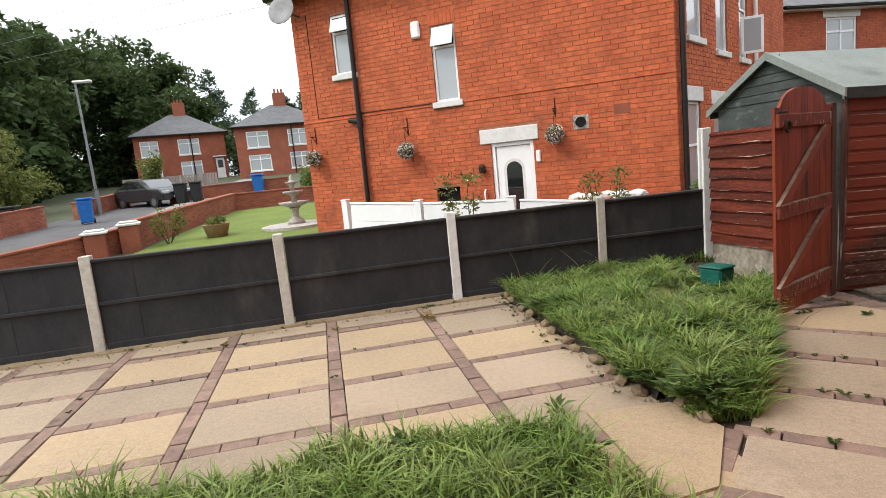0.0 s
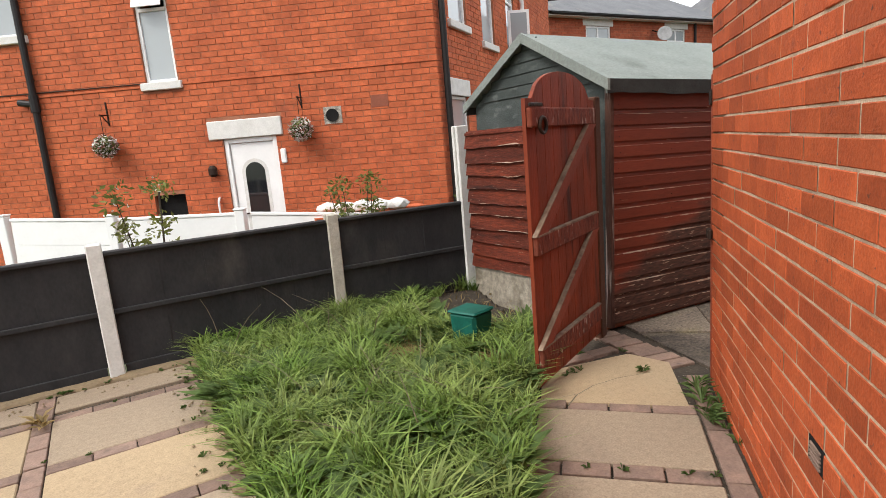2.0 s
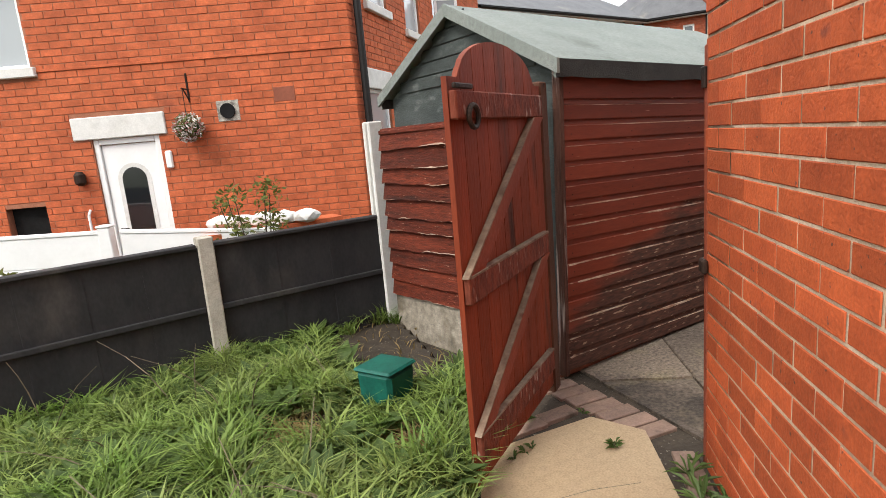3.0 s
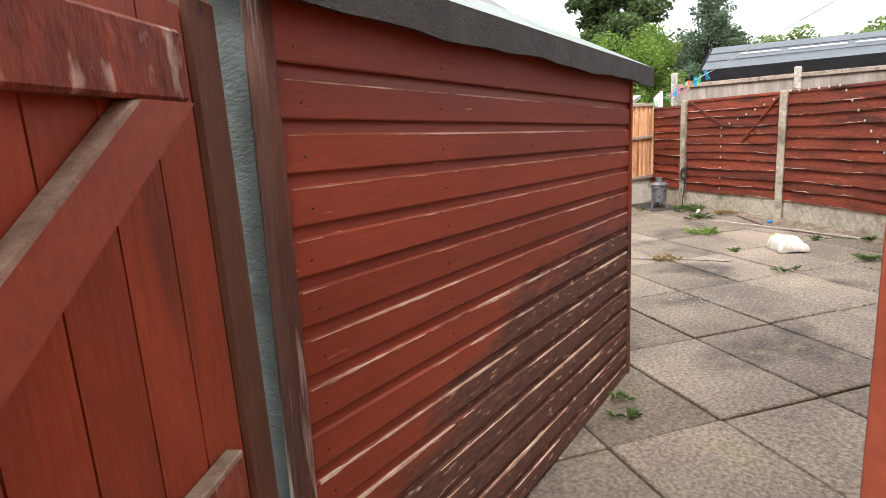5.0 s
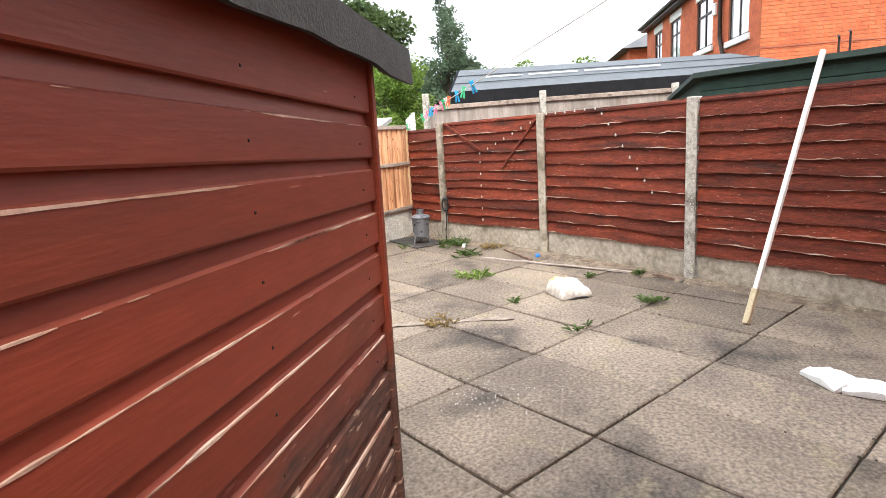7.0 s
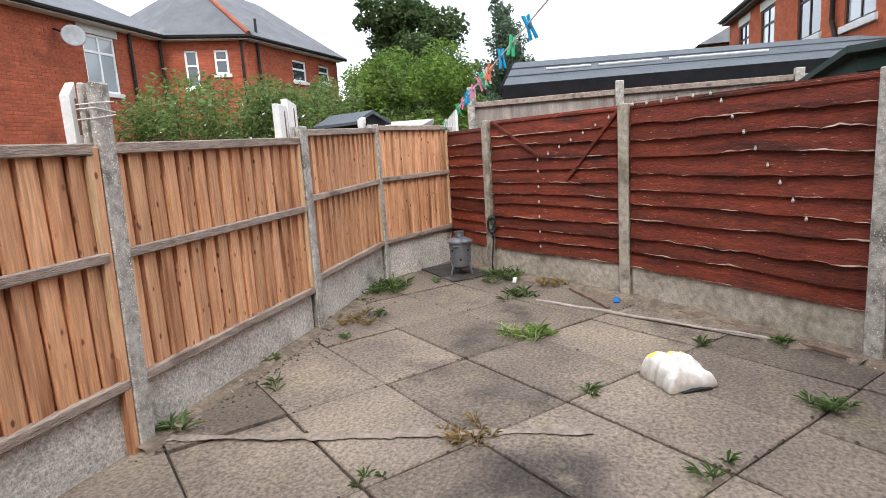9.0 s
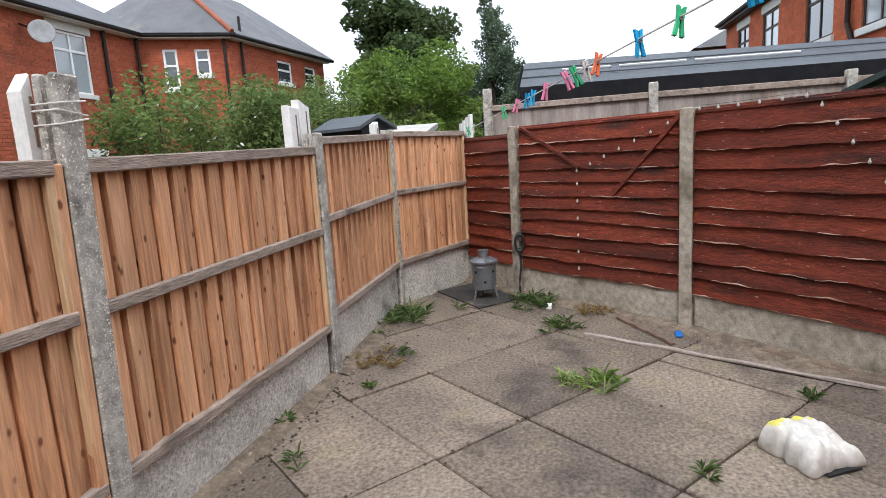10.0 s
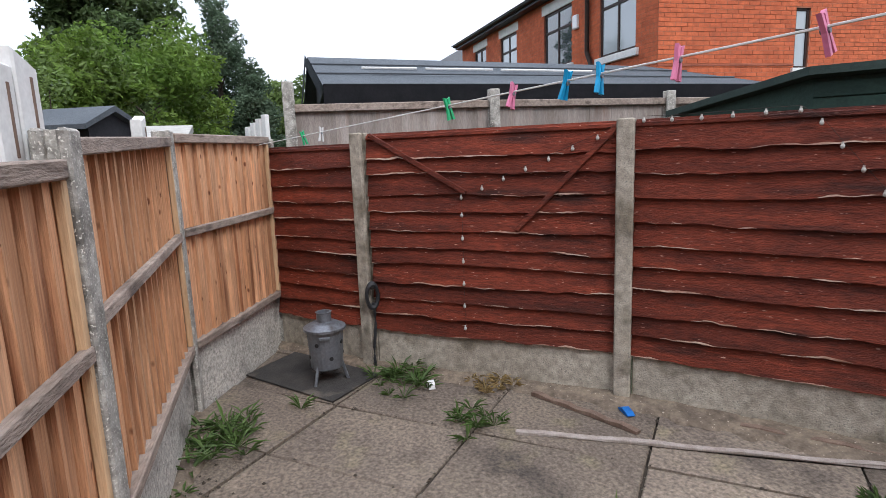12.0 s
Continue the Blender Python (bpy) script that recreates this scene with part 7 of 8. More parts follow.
# weeds in the paving joints
joint = []
for k in range(90):
    if rng.random() < 0.5:
        u, v = rng.uniform(-4.5, 0.5), rng.choice(ROWSV[:4]) + rng.uniform(-0.05, 0.05)
    else:
        u, v = rng.choice(COLS[3:]) + rng.uniform(-0.05, 0.05), rng.uniform(-2.7, -0.1)
    if rng.random() < 0.12 + 0.09 * (u + 4.5):
        joint.append((u, v, rng.uniform(0.25, 0.6)))
joint += [(rng.uniform(-6, 0.6), rng.uniform(-0.14, -0.03), rng.uniform(0.3, 0.9)) for _ in range(45)]
joint += [(0.42 + rng.uniform(-0.12, 0.05), rng.uniform(-3.0, -0.1), rng.uniform(0.2, 0.7)) for _ in range(26)]
broad_leaves("joint_weeds", [j for j in joint if not inside(j[0], j[1], LAWN_NEAR)], lambda u, v: 0.0, rng, 0.06, WEED, FRONT, "small weeds growing in the paving joints")
broad_leaves("dead_weeds", [(-0.45, -0.55, 1.1), (-0.42, -0.62, 1.0), (-1.35, -0.5, 0.6), (-2.4, -0.45, 0.6)], lambda u, v: 0.0, rng, 0.12, STRAW, FRONT, "withered brown weeds in a paving joint")
pj = [(x, rng.uniform(0.0, 0.06), rng.uniform(0.4, 1.0)) for x in [rng.uniform(-2.6, 0.0) for _ in range(16)]]
pj += [(-0.10 - 0.1 * k, 0.10, 1.5) for k in range(5)] + [(-0.37 - 0.62 * rng.randint(0, 3), rng.uniform(0.15, 0.95), rng.uniform(0.4, 0.7)) for _ in range(14)]
pj += [(rng.uniform(0.0, 0.5), rng.uniform(0.3, 0.95), 0.6) for _ in range(8)]
broad_leaves("path_weeds", pj, lambda u, v: 0.0, rng, 0.085, WEED, PATH, "weeds growing along the foot of the wall", slim=0.7)
EDGE_STONE = mat("earthy_stone", (0.30, 0.22, 0.13), (0.20, 0.15, 0.095), 12, 0.95, 0.6, 60)
pebbles_v, pebbles_f = [], []
for k in range(420):
    if k < 260:
        p = frame_point(FRONT, rng.uniform(-6, 1.0), rng.uniform(-0.28, -0.02), 0.006)
    else:
        p = frame_point(FRONT, 0.42 + rng.gauss(0, 0.07), rng.uniform(-3.3, -0.1), 0.008)
    s = rng.uniform(0.004, 0.013)
    i = len(pebbles_v)
    pebbles_v += [tuple(p + Vector(c) * s) for c in ((1, 0, 0), (0, 1, 0.1), (-1, 0.1, 0), (0, -1, 0), (0.1, 0, 0.9), (0, 0, -0.6))]
    pebbles_f += [(i, i + 1, i + 4), (i + 1, i + 2, i + 4), (i + 2, i + 3, i + 4), (i + 3, i, i + 4), (i, i + 3, i + 5), (i + 3, i + 2, i + 5), (i + 2, i + 1, i + 5), (i + 1, i, i + 5)]
tagged(raw("gravel", pebbles_v, pebbles_f, EDGE_STONE), "loose stones along the fence foot and bed edge", "gravel", kind="stuff")
# stones edging the bed
es = random.Random(12)
edge_line = [(0.52, -0.3), (0.49, -0.9), (0.47, -1.5), (0.46, -2.0), (0.44, -2.5), (0.43, -2.9), (0.55, -3.35)]
for k, (u, v) in enumerate(edge_line):
    for j in range(2):
        bm = bmesh.new()
        bmesh.ops.create_icosphere(bm, subdivisions=1, radius=0.045)
        for q in bm.verts:
            q.co = Vector((q.co.x * 1.1, q.co.y * 1.5, q.co.z * 0.9)) * es.uniform(0.8, 1.2)
        ob = part("edging_stone", bm, EDGE_STONE)
        ob.matrix_basis = FRONT @ pose(u + es.uniform(-0.04, 0.03), v + j * 0.2 - 0.1, 0.02, 0, 0, es.uniform(-30, 30))
        tagged(ob, "broken buff stone edging the raised bed", "stone", "bed edging stones")

# green plastic tub in the bed
tb = group_at("green_tub", FRONT @ pose(2.17, -1.42, bed_height(2.17, -1.42) - 0.02, 0, 2, 20), "upturned dark green square plastic tub on grass", "tub")
bm = boxed(-0.115, 0.115, -0.115, 0.115, 0, 0.27, bevel=0.022)
for v in bm.verts:
    k = 1.0 - 0.16 * (1 - v.co.z / 0.27)
    v.co.x *= k
    v.co.y *= k
part("body", bm, PLASTIC_GREEN, tb)
part("lid", boxed(-0.122, 0.122, -0.122, 0.122, 0.262, 0.285, bevel=0.012), PLASTIC_GREEN, tb, "slightly paler flat lid")

# ---- back yard clutter ----
br = group_at("garden_incinerator", pose(12.85, 6.53, 0.006), "galvanised steel garden incinerator bin with chimney lid", "incinerator")
part("drum", lathe([(0.10, 0.10), (0.11, 0.11), (0.125, 0.37), (0.13, 0.38)], 24), GALVANISED, br, smooth=False)
part("lid", lathe([(0.145, 0.375), (0.145, 0.392), (0.09, 0.42), (0.05, 0.43), (0.05, 0.49), (0.056, 0.495), (0.042, 0.495), (0.04, 0.44)], 24), GALVANISED, br, "dull domed lid with short chimney")
for k in range(3):
    a = 2.1 * k + 0.4
    part("leg", tubed((0.10 * math.cos(a), 0.10 * math.sin(a), 0.14), (0.14 * math.cos(a), 0.14 * math.sin(a), 0.0), 0.011, seg=6), GALVANISED, br)
for k in range(8):
    for z, r in ((0.19, 0.1155), (0.29, 0.1205)):
        if (k + (z > 0.2)) % 2 == 0:
            a = 2 * math.pi * k / 8 + 0.3
            part("vent_hole", tubed((r * 0.96 * math.cos(a), r * 0.96 * math.sin(a), z), ((r + 0.004) * math.cos(a), (r + 0.004) * math.sin(a), z), 0.014, seg=10), PLASTIC_BLACK, br)
for s in (-1, 1):
    part("handle", tubed((0.130 * s, -0.035, 0.34), (0.130 * s, 0.035, 0.34), 0.012, seg=6), GALVANISED, br)
tagged(part("rubber_mat", sheet([(13.10, 7.12), (12.47, 6.50), (12.86, 6.17), (13.50, 6.80)], 0.001, 0.012), DUSTY_RUBBER), "dark rubber mat under the incinerator", "mat")

# sack of gravel
sack = group_at("plastic_sack", plan(10.16, 4.40, -58), "half-full white plastic sack with yellow print on slabs", "sack")
bm = bmesh.new()
bmesh.ops.create_grid(bm, x_segments=44, y_segments=34, size=0.5)
for v in bm.verts:
    x, y = v.co.x * 2, v.co.y * 2
    # a pillow: flat sealed rims, corners drawn out, a slumped top with folds running to the corners
    rim = (1 - abs(x) ** 5) * (1 - abs(y) ** 5)
    fold = noise.noise(Vector((x * 1.6 + y * 2.4, y * 1.1 - x, 4))) * 0.020 + noise.noise(Vector((x * 5 - y * 3, y * 4 + x * 2, 8))) * 0.010
    crease = -0.008 * math.exp(-((y + 0.35 + 0.15 * math.sin(x * 3)) / 0.07) ** 2) - 0.006 * math.exp(-((x - 0.45 - 0.2 * y) / 0.06) ** 2)
    slump = 0.128 + 0.022 * y - 0.02 * x
    pull = 1 - 0.08 * max(0.0, 1 - abs(x * y) * 1.6)
    z = 0.012 + (slump + fold + crease) * max(0.0, rim) ** 0.42
    v.co = Vector((x * 0.155 * pull + 0.018 * noise.noise(Vector((y * 3, 1, x))), y * 0.15 * pull + 0.018 * noise.noise(Vector((x * 3, 7, y))), z))
ex_ = bmesh.ops.extrude_face_region(bm, geom=bm.faces[:])
for v in [g for g in ex_["geom"] if isinstance(g, bmesh.types.BMVert)]:
    v.co = Vector((v.co.x * 0.96, v.co.y * 0.96, 0.002))
bmesh.ops.recalc_face_normals(bm, faces=bm.faces)
ob = part("bag", bm, SACK, sack)
ob.data.materials.append(SACK_YELLOW)
ob.data.shade_smooth()
for p in ob.data.polygons:
    if p.center.z > 0.04 and p.center.y > 0.065 and -0.13 < p.center.x < 0.09 and noise.noise(p.center * 14) > -0.22:
        p.material_index = 1
flap = prism([(-0.08, 0.003), (0.11, 0.003), (0.10, 0.012), (0.02, 0.016), (-0.07, 0.010)], -0.165, -0.13)
part("torn_flap", flap, PLASTIC_BLACK, sack, "dark torn edge of the sack")

# pale streak across the slabs: a thin ribbon of lighter colour just above them
kv, kf = [], []
trail = [Vector((8.93, 6.93, 0)), Vector((9.12, 6.15, 0)), Vector((9.30, 5.45, 0)), Vector((9.47, 4.81, 0))]
for k in range(121):
    t = k / 120 * 2.999
    a, b = trail[int(t)], trail[int(t) + 1]
    c = a.lerp(b, t % 1)
    w = 0.030 + 0.035 * noise.noise(Vector((k * 0.11, 3.3, 0))) + 0.02 * noise.noise(Vector((k * 0.6, 1.3, 0)))
    w = max(0.002, w)
    o = 0.02 * noise.noise(Vector((k * 0.08, 9.1, 0)))
    kv += [(c.x - w + o, c.y, 0.0095), (c.x + w + o, c.y + 0.02, 0.0095)]
    if k:
        n0 = 2 * k
        kf.append((n0 - 2, n0 - 1, n0 + 1, n0))
tagged(raw("dried_spill", kv, kf, mat("streak_surface", (0.33, 0.268, 0.21), (0.24, 0.193, 0.152), 9, 0.95, 0.5, 80, mid=0.5, mid_div=3)), "faint pale streak across the slabs", "stain", kind="structure")

# white pole leaning on the fence
pole = group_at("leaning_pole", pose(0, 0, 0), "long white painted square pole leaning on the fence", "pole")
p0, p1 = Vector((9.40, 3.12, 0.0)), Vector((10.02, 2.51, 1.90))
d = (p1 - p0)
bm = boxed(-0.017, 0.017, -0.017, 0.017, 0, d.length * 1.02, bevel=0.004)
part("shaft", bm, WHITE_PAINT, pole).matrix_basis = Matrix.Translation(p0) @ d.to_track_quat("Z", "Y").to_matrix().to_4x4()
part("foot", boxed(-0.022, 0.022, -0.022, 0.022, 0, 0.27, bevel=0.005), mat("yellowed_timber", (0.62, 0.52, 0.34), (0.5, 0.42, 0.27), 6, 0.8, 0.3, 60), pole, "yellowed sleeve at the foot").matrix_basis = Matrix.Translation(p0) @ d.to_track_quat("Z", "Y").to_matrix().to_4x4()


def long_stick(name, p, q, w, h, material, label, sag=0.0):
    length, a = run(p, q)
    n = 14
    bm = prism([(length * k / n, 0.002) for k in range(n + 1)] + [(length * k / n, h * (0.8 + 0.2 * math.sin(k * 1.7))) for k in range(n, -1, -1)], -w / 2, w / 2)
    for v in bm.verts:
        v.co.y += 0.012 * math.sin(v.co.x * 3.1)
    ob = part(name, bm, material)
    ob.matrix_basis = plan(p[0], p[1], a)
    return tagged(ob, label, "timber")


long_stick("timber_batten", (11.80, 5.50), (10.95, 3.70), 0.035, 0.022, FENCE_OLD, "long grey timber batten lying along the fence")
long_stick("dark_batten", (12.25, 5.24), (11.62, 4.87), 0.04, 0.03, TIMBER_GREY, "dark rotten batten lying on the slabs")
long_stick("dark_batten", (11.55, 4.30), (10.65, 3.36), 0.04, 0.03, TIMBER_GREY, "dark rotten batten lying by the fence foot")
fence_a = run((13.1, 6.19), (12.1, 4.70))[1]
for (x0, z0), (x1, z1) in (((0.09, 1.68), (0.79, 1.28)), ((1.75, 1.67), (1.13, 1.04))):
    st = boxed(-0.016, 0.016, -0.058, -0.036, 0, math.hypot(x1 - x0, z1 - z0), bevel=0.003)
    ob = part("diagonal_lath", st, FENCE_RED)
    ob.matrix_basis = plan(13.1, 6.19, fence_a) @ pose(x0, 0, z0, 0, math.degrees(math.atan2(x1 - x0, z1 - z0)), 0)
    tagged(ob, "loose red-brown lath nailed across the fence", "lath", "loose laths on the fence")


def bulb_string(p, q, pts, label):
    """Small festoon bulbs hung along a thin wire on the face of a fence."""
    a = run(p, q)[1]
    g = group_at("festoon_lights", plan(p[0], p[1], a), label, "string lights")
    part("wire", cord([(x, -0.04, z + 0.02) for x, z in pts], 0.0012, 4), IRON, g)
    for x, z in pts:
        part("bulb", lathe([(0.003, -0.018), (0.009, -0.012), (0.0105, -0.003), (0.005, 0.008), (0.005, 0.016)], 8), STONE, g).location = (x, -0.045, z)


fall = [(1.63 - 0.145 * k, 1.60 - 0.058 * k) for k in range(7)] + [(0.76, 1.135 - 0.155 * k) for k in range(6)]
bulb_string((13.1, 6.19), (12.1, 4.70), [(1.76, 1.665)] + fall, "string of small pale festoon bulbs on the fence")
bulb_string((12.1, 4.70), (10.72, 3.25), [(0.1 + 0.15 * k, 1.685 - 0.004 * math.sin(k)) for k in range(6)] + [(0.94 + 0.09 * k, 1.626 - 0.115 * k) for k in range(8)], "string of small pale festoon bulbs on the fence")

# hose hook on the post
hk = group_at("cable_reel", plan(13.04, 6.20, -75), "black cable loop and lead hanging on a post", "cable")
part("loop", hoop(0.085, 0.024, 0.5), PLASTIC_BLACK, hk).location = (0, -0.06, 0.55)
part("lead", cord([(0.012 * math.sin(k), -0.065, 0.5 - k * 0.083) for k in range(7)], 0.011, 6), PLASTIC_BLACK, hk)
part("hook", boxed(-0.012, 0.012, -0.075, -0.03, 0.60, 0.645), IRON, hk)

# washing line and pegs
line_a = Vector((13.75, 7.03, 1.643))
line_d = Vector((-0.9207, -0.3886, 0.0295))
wl_ = group_at("washing_line", pose(0, 0, 0), "thin washing line across the yard", "washing line")
part("cord", cord([line_a + line_d * (0.5 * k) for k in range(21)], 0.003), WHITE_PAINT, wl_)
part("eye_bolt", tubed(line_a + line_d * 9.95, line_a + line_d * 10.1, 0.015, seg=8), IRON, wl_)
PEG_COLOURS = {n: mat("peg_" + n, c, tuple(v * 0.8 for v in c), 10, 0.4, 0.0, 30) for n, c in (("green", (0.05, 0.5, 0.2)), ("pink", (0.75, 0.22, 0.36)), ("blue", (0.02, 0.35, 0.65)), ("white", (0.7, 0.68, 0.64)), ("orange", (0.75, 0.16, 0.05)))}
prng = random.Random(17)
for s, colour in ((1.2, "green"), (1.5, "white"), (2.80, "green"), (3.18, "pink"), (3.42, "blue"), (3.545, "blue"), (3.785, "pink"), (4.10, "pink"), (4.21, "green"), (4.34, "white"), (4.466, "orange"), (4.81, "blue"), (5.06, "green"), (5.35, "blue")):
    p = line_a + line_d * s
    pg = group_at("clothes_peg", Matrix.Translation(p) @ pose(0, 0, 0, prng.uniform(-12, 12), prng.uniform(-25, 25), 118), "%s plastic clothes peg on the washing line" % colour, "clothes peg", "clothes pegs")
    for sgn in (-1, 1):
        part("prong", prism([(sgn * 0.003, 0.025), (sgn * 0.014, 0.03), (sgn * 0.010, -0.01), (sgn * 0.017, -0.055), (sgn * 0.006, -0.055), (sgn * 0.001, -0.01)], -0.005, 0.005), PEG_COLOURS[colour], pg)
    part("spring", tubed((0, -0.009, -0.008), (0, 0.009, -0.008), 0.006, seg=8), GALVANISED, pg)

# litter
for (x, y), turn in (((8.41, 2.93), 20), ((8.29, 2.79), 70)):
    bm = bmesh.new()
    bmesh.ops.create_grid(bm, x_segments=8, y_segments=6, size=0.5)
    for v in bm.verts:
        v.co = Vector((v.co.x * 0.26, v.co.y * 0.19, 0.03 + 0.03 * noise.noise(v.co * 3 + Vector((x, y, 0)))))
    ex_ = bmesh.ops.extrude_face_region(bm, geom=bm.faces[:])
    for v in [g for g in ex_["geom"] if isinstance(g, bmesh.types.BMVert)]:
        v.co.z = 0.002
    bmesh.ops.recalc_face_normals(bm, faces=bm.faces)
    ob = part("crumpled_paper", bm, WHITE_PAINT)
    ob.matrix_basis = plan(x, y, turn)
    tagged(ob, "crumpled white packaging lying on the slabs", "litter", "white litter")
ob = part("blue_scrap", prism([(-0.055, 0.002), (0.05, 0.002), (0.06, 0.012), (0.02, 0.03), (-0.03, 0.022), (-0.06, 0.01)], -0.022, 0.025), PLASTIC_BLUE)
ob.matrix_basis = pose(11.87, 4.80, 0)
tagged(ob, "scrap of bright blue plastic by the fence", "litter")
ob = part("white_scrap", prism([(-0.05, 0.002), (0.045, 0.002), (0.055, 0.02), (0.01, 0.045), (-0.04, 0.03)], -0.02, 0.025), WHITE_PAINT)
ob.matrix_basis = pose(12.55, 5.85, 0)
tagged(ob, "scrap of white plastic among weeds", "litter")
yr = random.Random(61)


def yard_weed(name, x, y, size, n, material, label):
    spots = [(yr.gauss(0, 0.018 * n + 0.02), yr.gauss(0, 0.018 * n + 0.02), yr.uniform(0.35, 1.1)) for _ in range(n * 4)]
    if "dead" in name:
        broad_leaves(name, spots, lambda u, v: 0.0, yr, size * 0.72, material, pose(x, y, 0), label, "weed", "stuff", 0.42)
        return
    clump = group_at(name, pose(x, y, 0), label, "weed", "yard weeds")
    leaves = broad_leaves("leaves", spots, lambda u, v: 0.0, yr, size * 0.72, material, pose(0, 0, 0), "", "", "stuff", 0.42)
    leaves.parent = clump


yard_weed("weed_clump", 12.12, 7.12, 0.30, 7, WEED, "tall leafy weed clump at the fence foot")
yard_weed("weed_clump", 12.72, 6.02, 0.26, 6, WEED, "spreading weed clump beside the incinerator mat")
yard_weed("weed_clump", 11.97, 5.70, 0.22, 3, WEED, "spiky weed growing between slabs")
yard_weed("weed_clump", 10.86, 5.42, 0.20, 4, GRASS, "fresh green weed growing in a slab joint")
yard_weed("dead_weed", 12.45, 5.45, 0.16, 5, STRAW, "withered brown weed at the fence foot")
small_spots = []
for x, y, s in ((9.62, 6.82, 0.16), (10.02, 7.02, 0.14), (11.6, 7.2, 0.13), (11.2, 6.78, 0.13), (10.57, 6.8, 0.12), (8.96, 6.98, 0.24), (10.84, 4.2, 0.14), (9.88, 4.88, 0.12), (9.16, 4.27, 0.14), (9.92, 3.70, 0.16), (8.8, 5.72, 0.10), (10.0, 3.64, 0.14), (10.9, 3.75, 0.2), (6.12, 4.68, 0.10), (5.92, 4.66, 0.12)):
    small_spots += [(x + yr.gauss(0, 0.05), y + yr.gauss(0, 0.05), s / 0.14 * yr.uniform(0.6, 1.1)) for _ in range(3)]
broad_leaves("small_weeds", small_spots, lambda u, v: 0.0, yr, 0.10, WEED, pose(0, 0, 0), "small weeds growing in the slab joints", slim=0.6)
yard_weed("dead_weed", 9.3, 5.38, 0.15, 3, STRAW, "withered brown weed in a slab joint")
yard_weed("dead_weed", 11.0, 6.9, 0.14, 4, STRAW, "withered brown weed by the fence")
# moss and crumbs in the joints
cv, cf = [], []
for k in range(1500):
    i, j = yr.randint(-8, 7), yr.randint(-6, 5)
    if yr.random() < 0.5:
        u, v = i * 0.625 + yr.gauss(0, 0.008), (j + yr.random()) * 0.93
    else:
        u, v = (i + yr.random()) * 0.625, j * 0.93 + yr.gauss(0, 0.008)
    if k % 4 == 0:
        t = yr.random()
        q = Vector((8.79, 7.0, 0)).lerp(Vector((12.4, 7.25, 0)), t) + Vector((0, -abs(yr.gauss(0, 0.10)), 0))
    else:
        q = YARD @ Vector((u, v, 0))
    if not inside(q.x, q.y, [(6.6, 4.7), (6.9, 6.98), (12.5, 7.3), (13.7, 6.85), (8.3, 0.7), (7.4, 0.9)]):
        continue
    s = yr.uniform(0.004, 0.013)
    n0 = len(cv)
    cv += [tuple(q + Vector(c) * s) for c in ((1, 0, 0), (0, 1, 0.1), (-1, 0.1, 0), (0, -1, 0), (0.1, 0, 0.8))]
    cf += [(n0, n0 + 1, n0 + 4), (n0 + 1, n0 + 2, n0 + 4), (n0 + 2, n0 + 3, n0 + 4), (n0 + 3, n0, n0 + 4)]
tagged(raw("joint_crumbs", cv, cf, SOIL), "soil and moss crumbs in the slab joints", "debris", kind="stuff")
sv, sf = [], []
for k in range(110):
    q = Vector((8.05 + yr.gauss(0, 0.12), 4.78 + yr.gauss(0, 0.16), 0.006))
    s = yr.uniform(0.003, 0.008)
    n0 = len(sv)
    sv += [tuple(q + Vector(c) * s) for c in ((1, 0, 0), (0, 1, 0), (-0.8, 0.2, 0), (0, 0, 0.7))]
    sf += [(n0, n0 + 1, n0 + 3), (n0 + 1, n0 + 2, n0 + 3), (n0 + 2, n0, n0 + 3)]
tagged(raw("white_crumbs", sv, sf, WHITE_PAINT), "scatter of small white crumbs on a slab", "debris", kind="stuff")

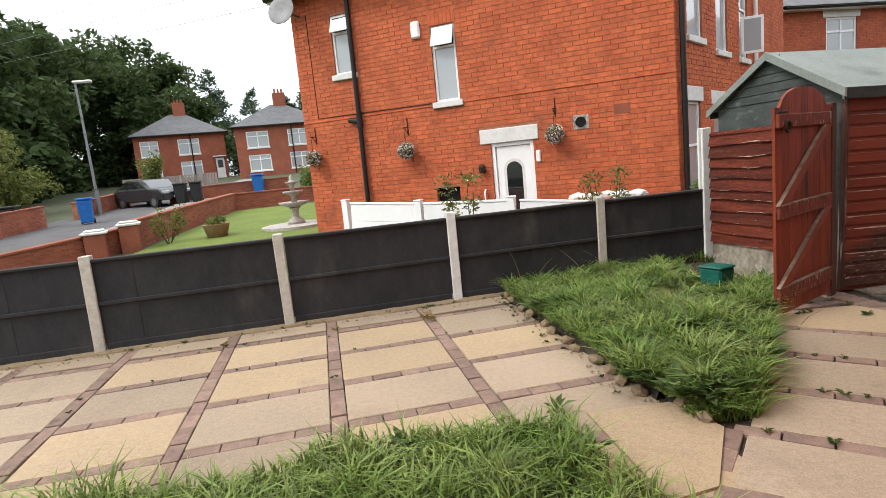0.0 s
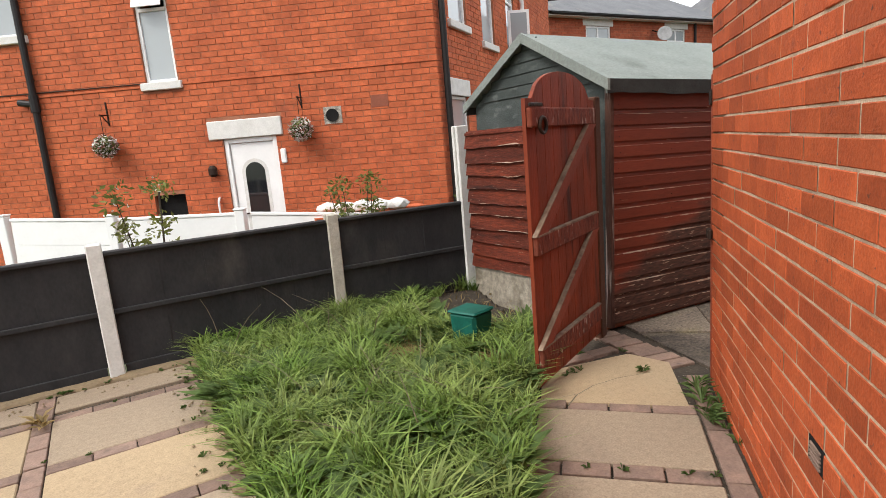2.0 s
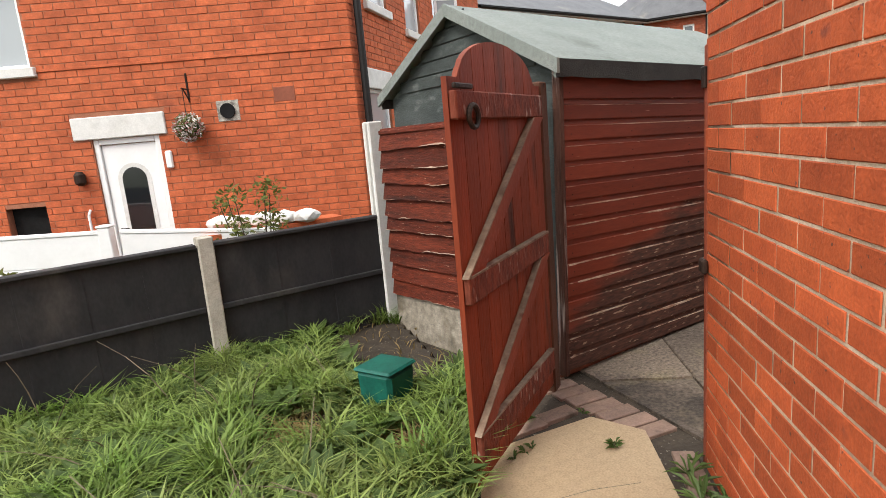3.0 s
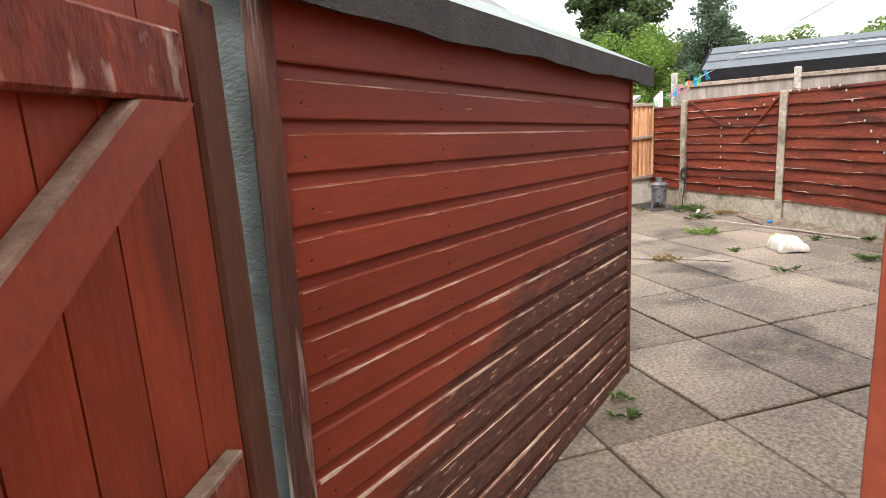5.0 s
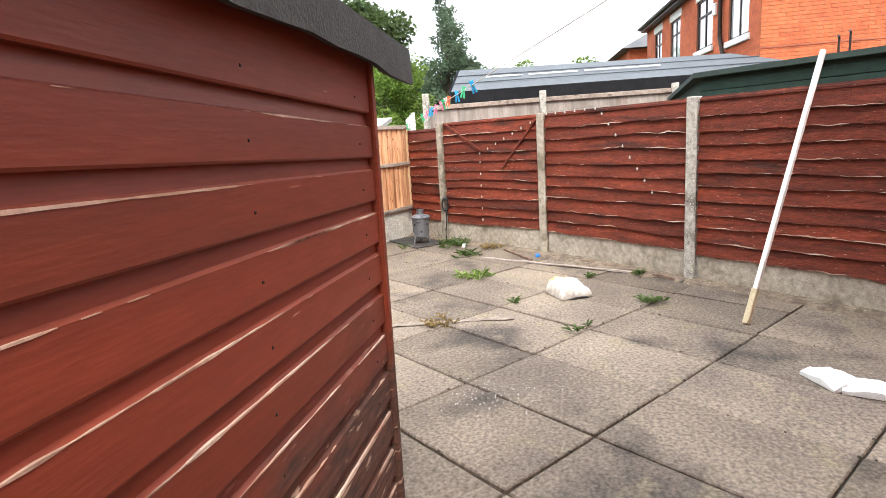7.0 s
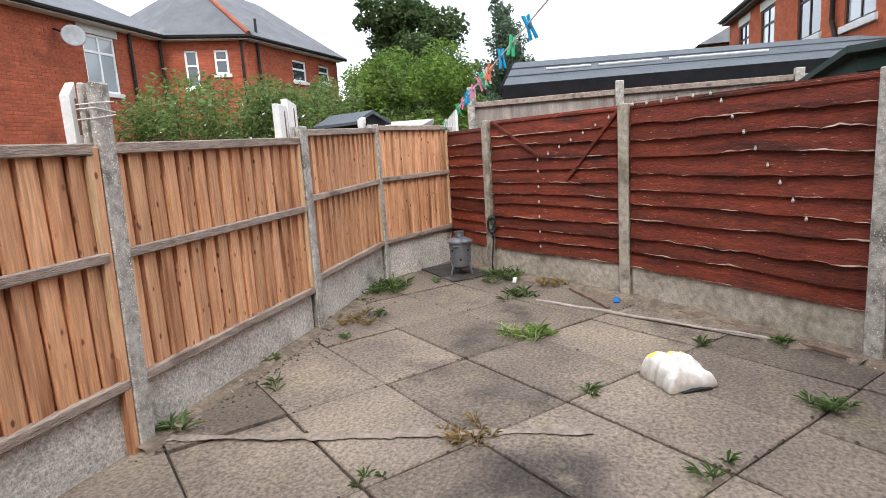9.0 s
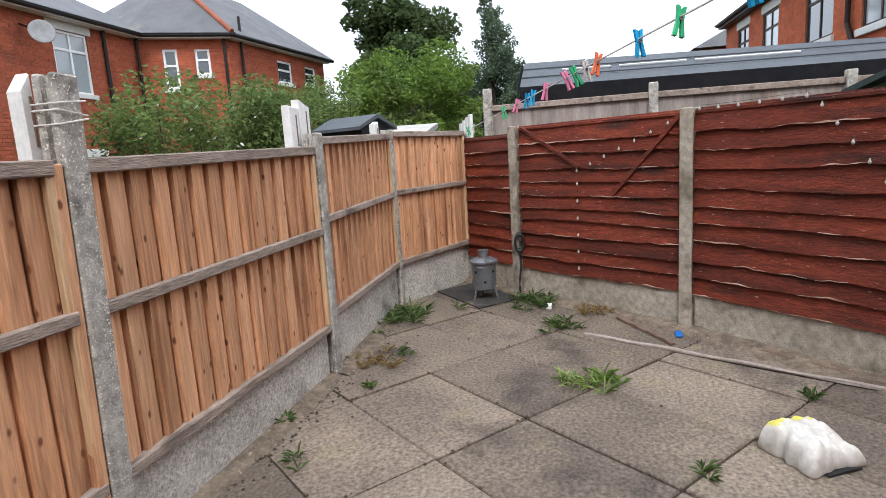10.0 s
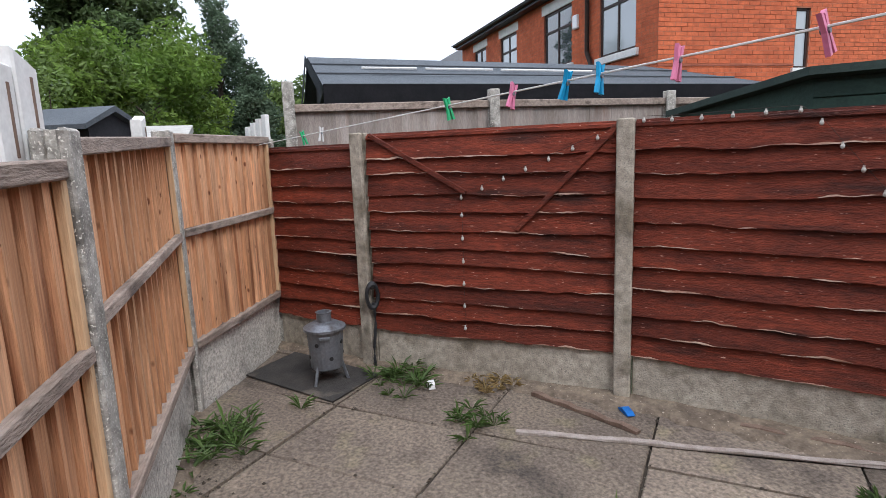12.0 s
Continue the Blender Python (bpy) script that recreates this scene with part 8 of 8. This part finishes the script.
# rubble and sandy soil along the red fence
def rubble(p, q, seed, width, material=None):
    length, a = run(p, q)
    vs, fs = [], []
    n = 60
    for i in range(n + 1):
        x = length * i / n
        w = width * (0.75 + 0.6 * noise.noise(Vector((x * 2.5, seed, 0))) + 0.25 * noise.noise(Vector((x * 9, seed, 3))))
        for k, t in enumerate((0.0, 0.5, 0.85, 1.0)):
            z = (0.030, 0.022, 0.012, -0.006)[k] + 0.008 * noise.noise(Vector((x * 8, k * 3.1, seed)))
            vs.append((x, -0.022 - w * t, z))
    for i in range(n):
        for k in range(3):
            b = i * 4 + k
            fs.append((b, b + 4, b + 5, b + 1))
    ob = raw("rubble_strip", vs, fs, material or SANDY)
    ob.matrix_basis = plan(p[0], p[1], a)
    tagged(ob, "strip of sandy soil and rubble at the fence foot", "soil", kind="structure")


SANDY = mat("sandy_rubble", (0.27, 0.21, 0.15), (0.15, 0.115, 0.085), 7, 0.95, 1.0, 60, speck=(0.40, 0.34, 0.27), speck_scale=60, speck_at=0.68, mid=0.6, mid_div=3)
for k, (p, q) in enumerate(zip(BACK_POSTS[:5], BACK_POSTS[1:])):
    rubble(p, q, 4.0 + k, (0.12, 0.2, 0.26, 0.2, 0.15)[k])
for k, (p, q) in enumerate(zip(FRONT_POSTS[:5], FRONT_POSTS[1:])):
    rubble(p, q, 31.0 + k, 0.10, EDGE_STONE)
rubble((8.79, 7.08), (10.72, 7.17), 12.0, 0.16)
rubble((10.72, 7.17), (12.55, 7.36), 14.0, 0.2)

# ---- single bricks of the house wall nearest the path ----
meshes = {}
for b in near[:290]:
    s, e, zb, zt, p = b
    w = round(e - s, 3)
    if w not in meshes:
        h, c = zt - zb, 0.003
        me = bpy.data.meshes.new("wall_brick")
        me.from_pydata([(0, 0, 0), (w, 0, 0), (w, 0, h), (0, 0, h), (c, -0.003, c), (w - c, -0.003, c), (w - c, -0.003, h - c), (c, -0.003, h - c)], [], [(4, 5, 6, 7), (0, 1, 5, 4), (1, 2, 6, 5), (2, 3, 7, 6), (3, 0, 4, 7)])
        me.materials.append(BRICK_PIECE)
        meshes[w] = me
    piece("brick", meshes[w], pose(s, 0.003 - p, zb), own)
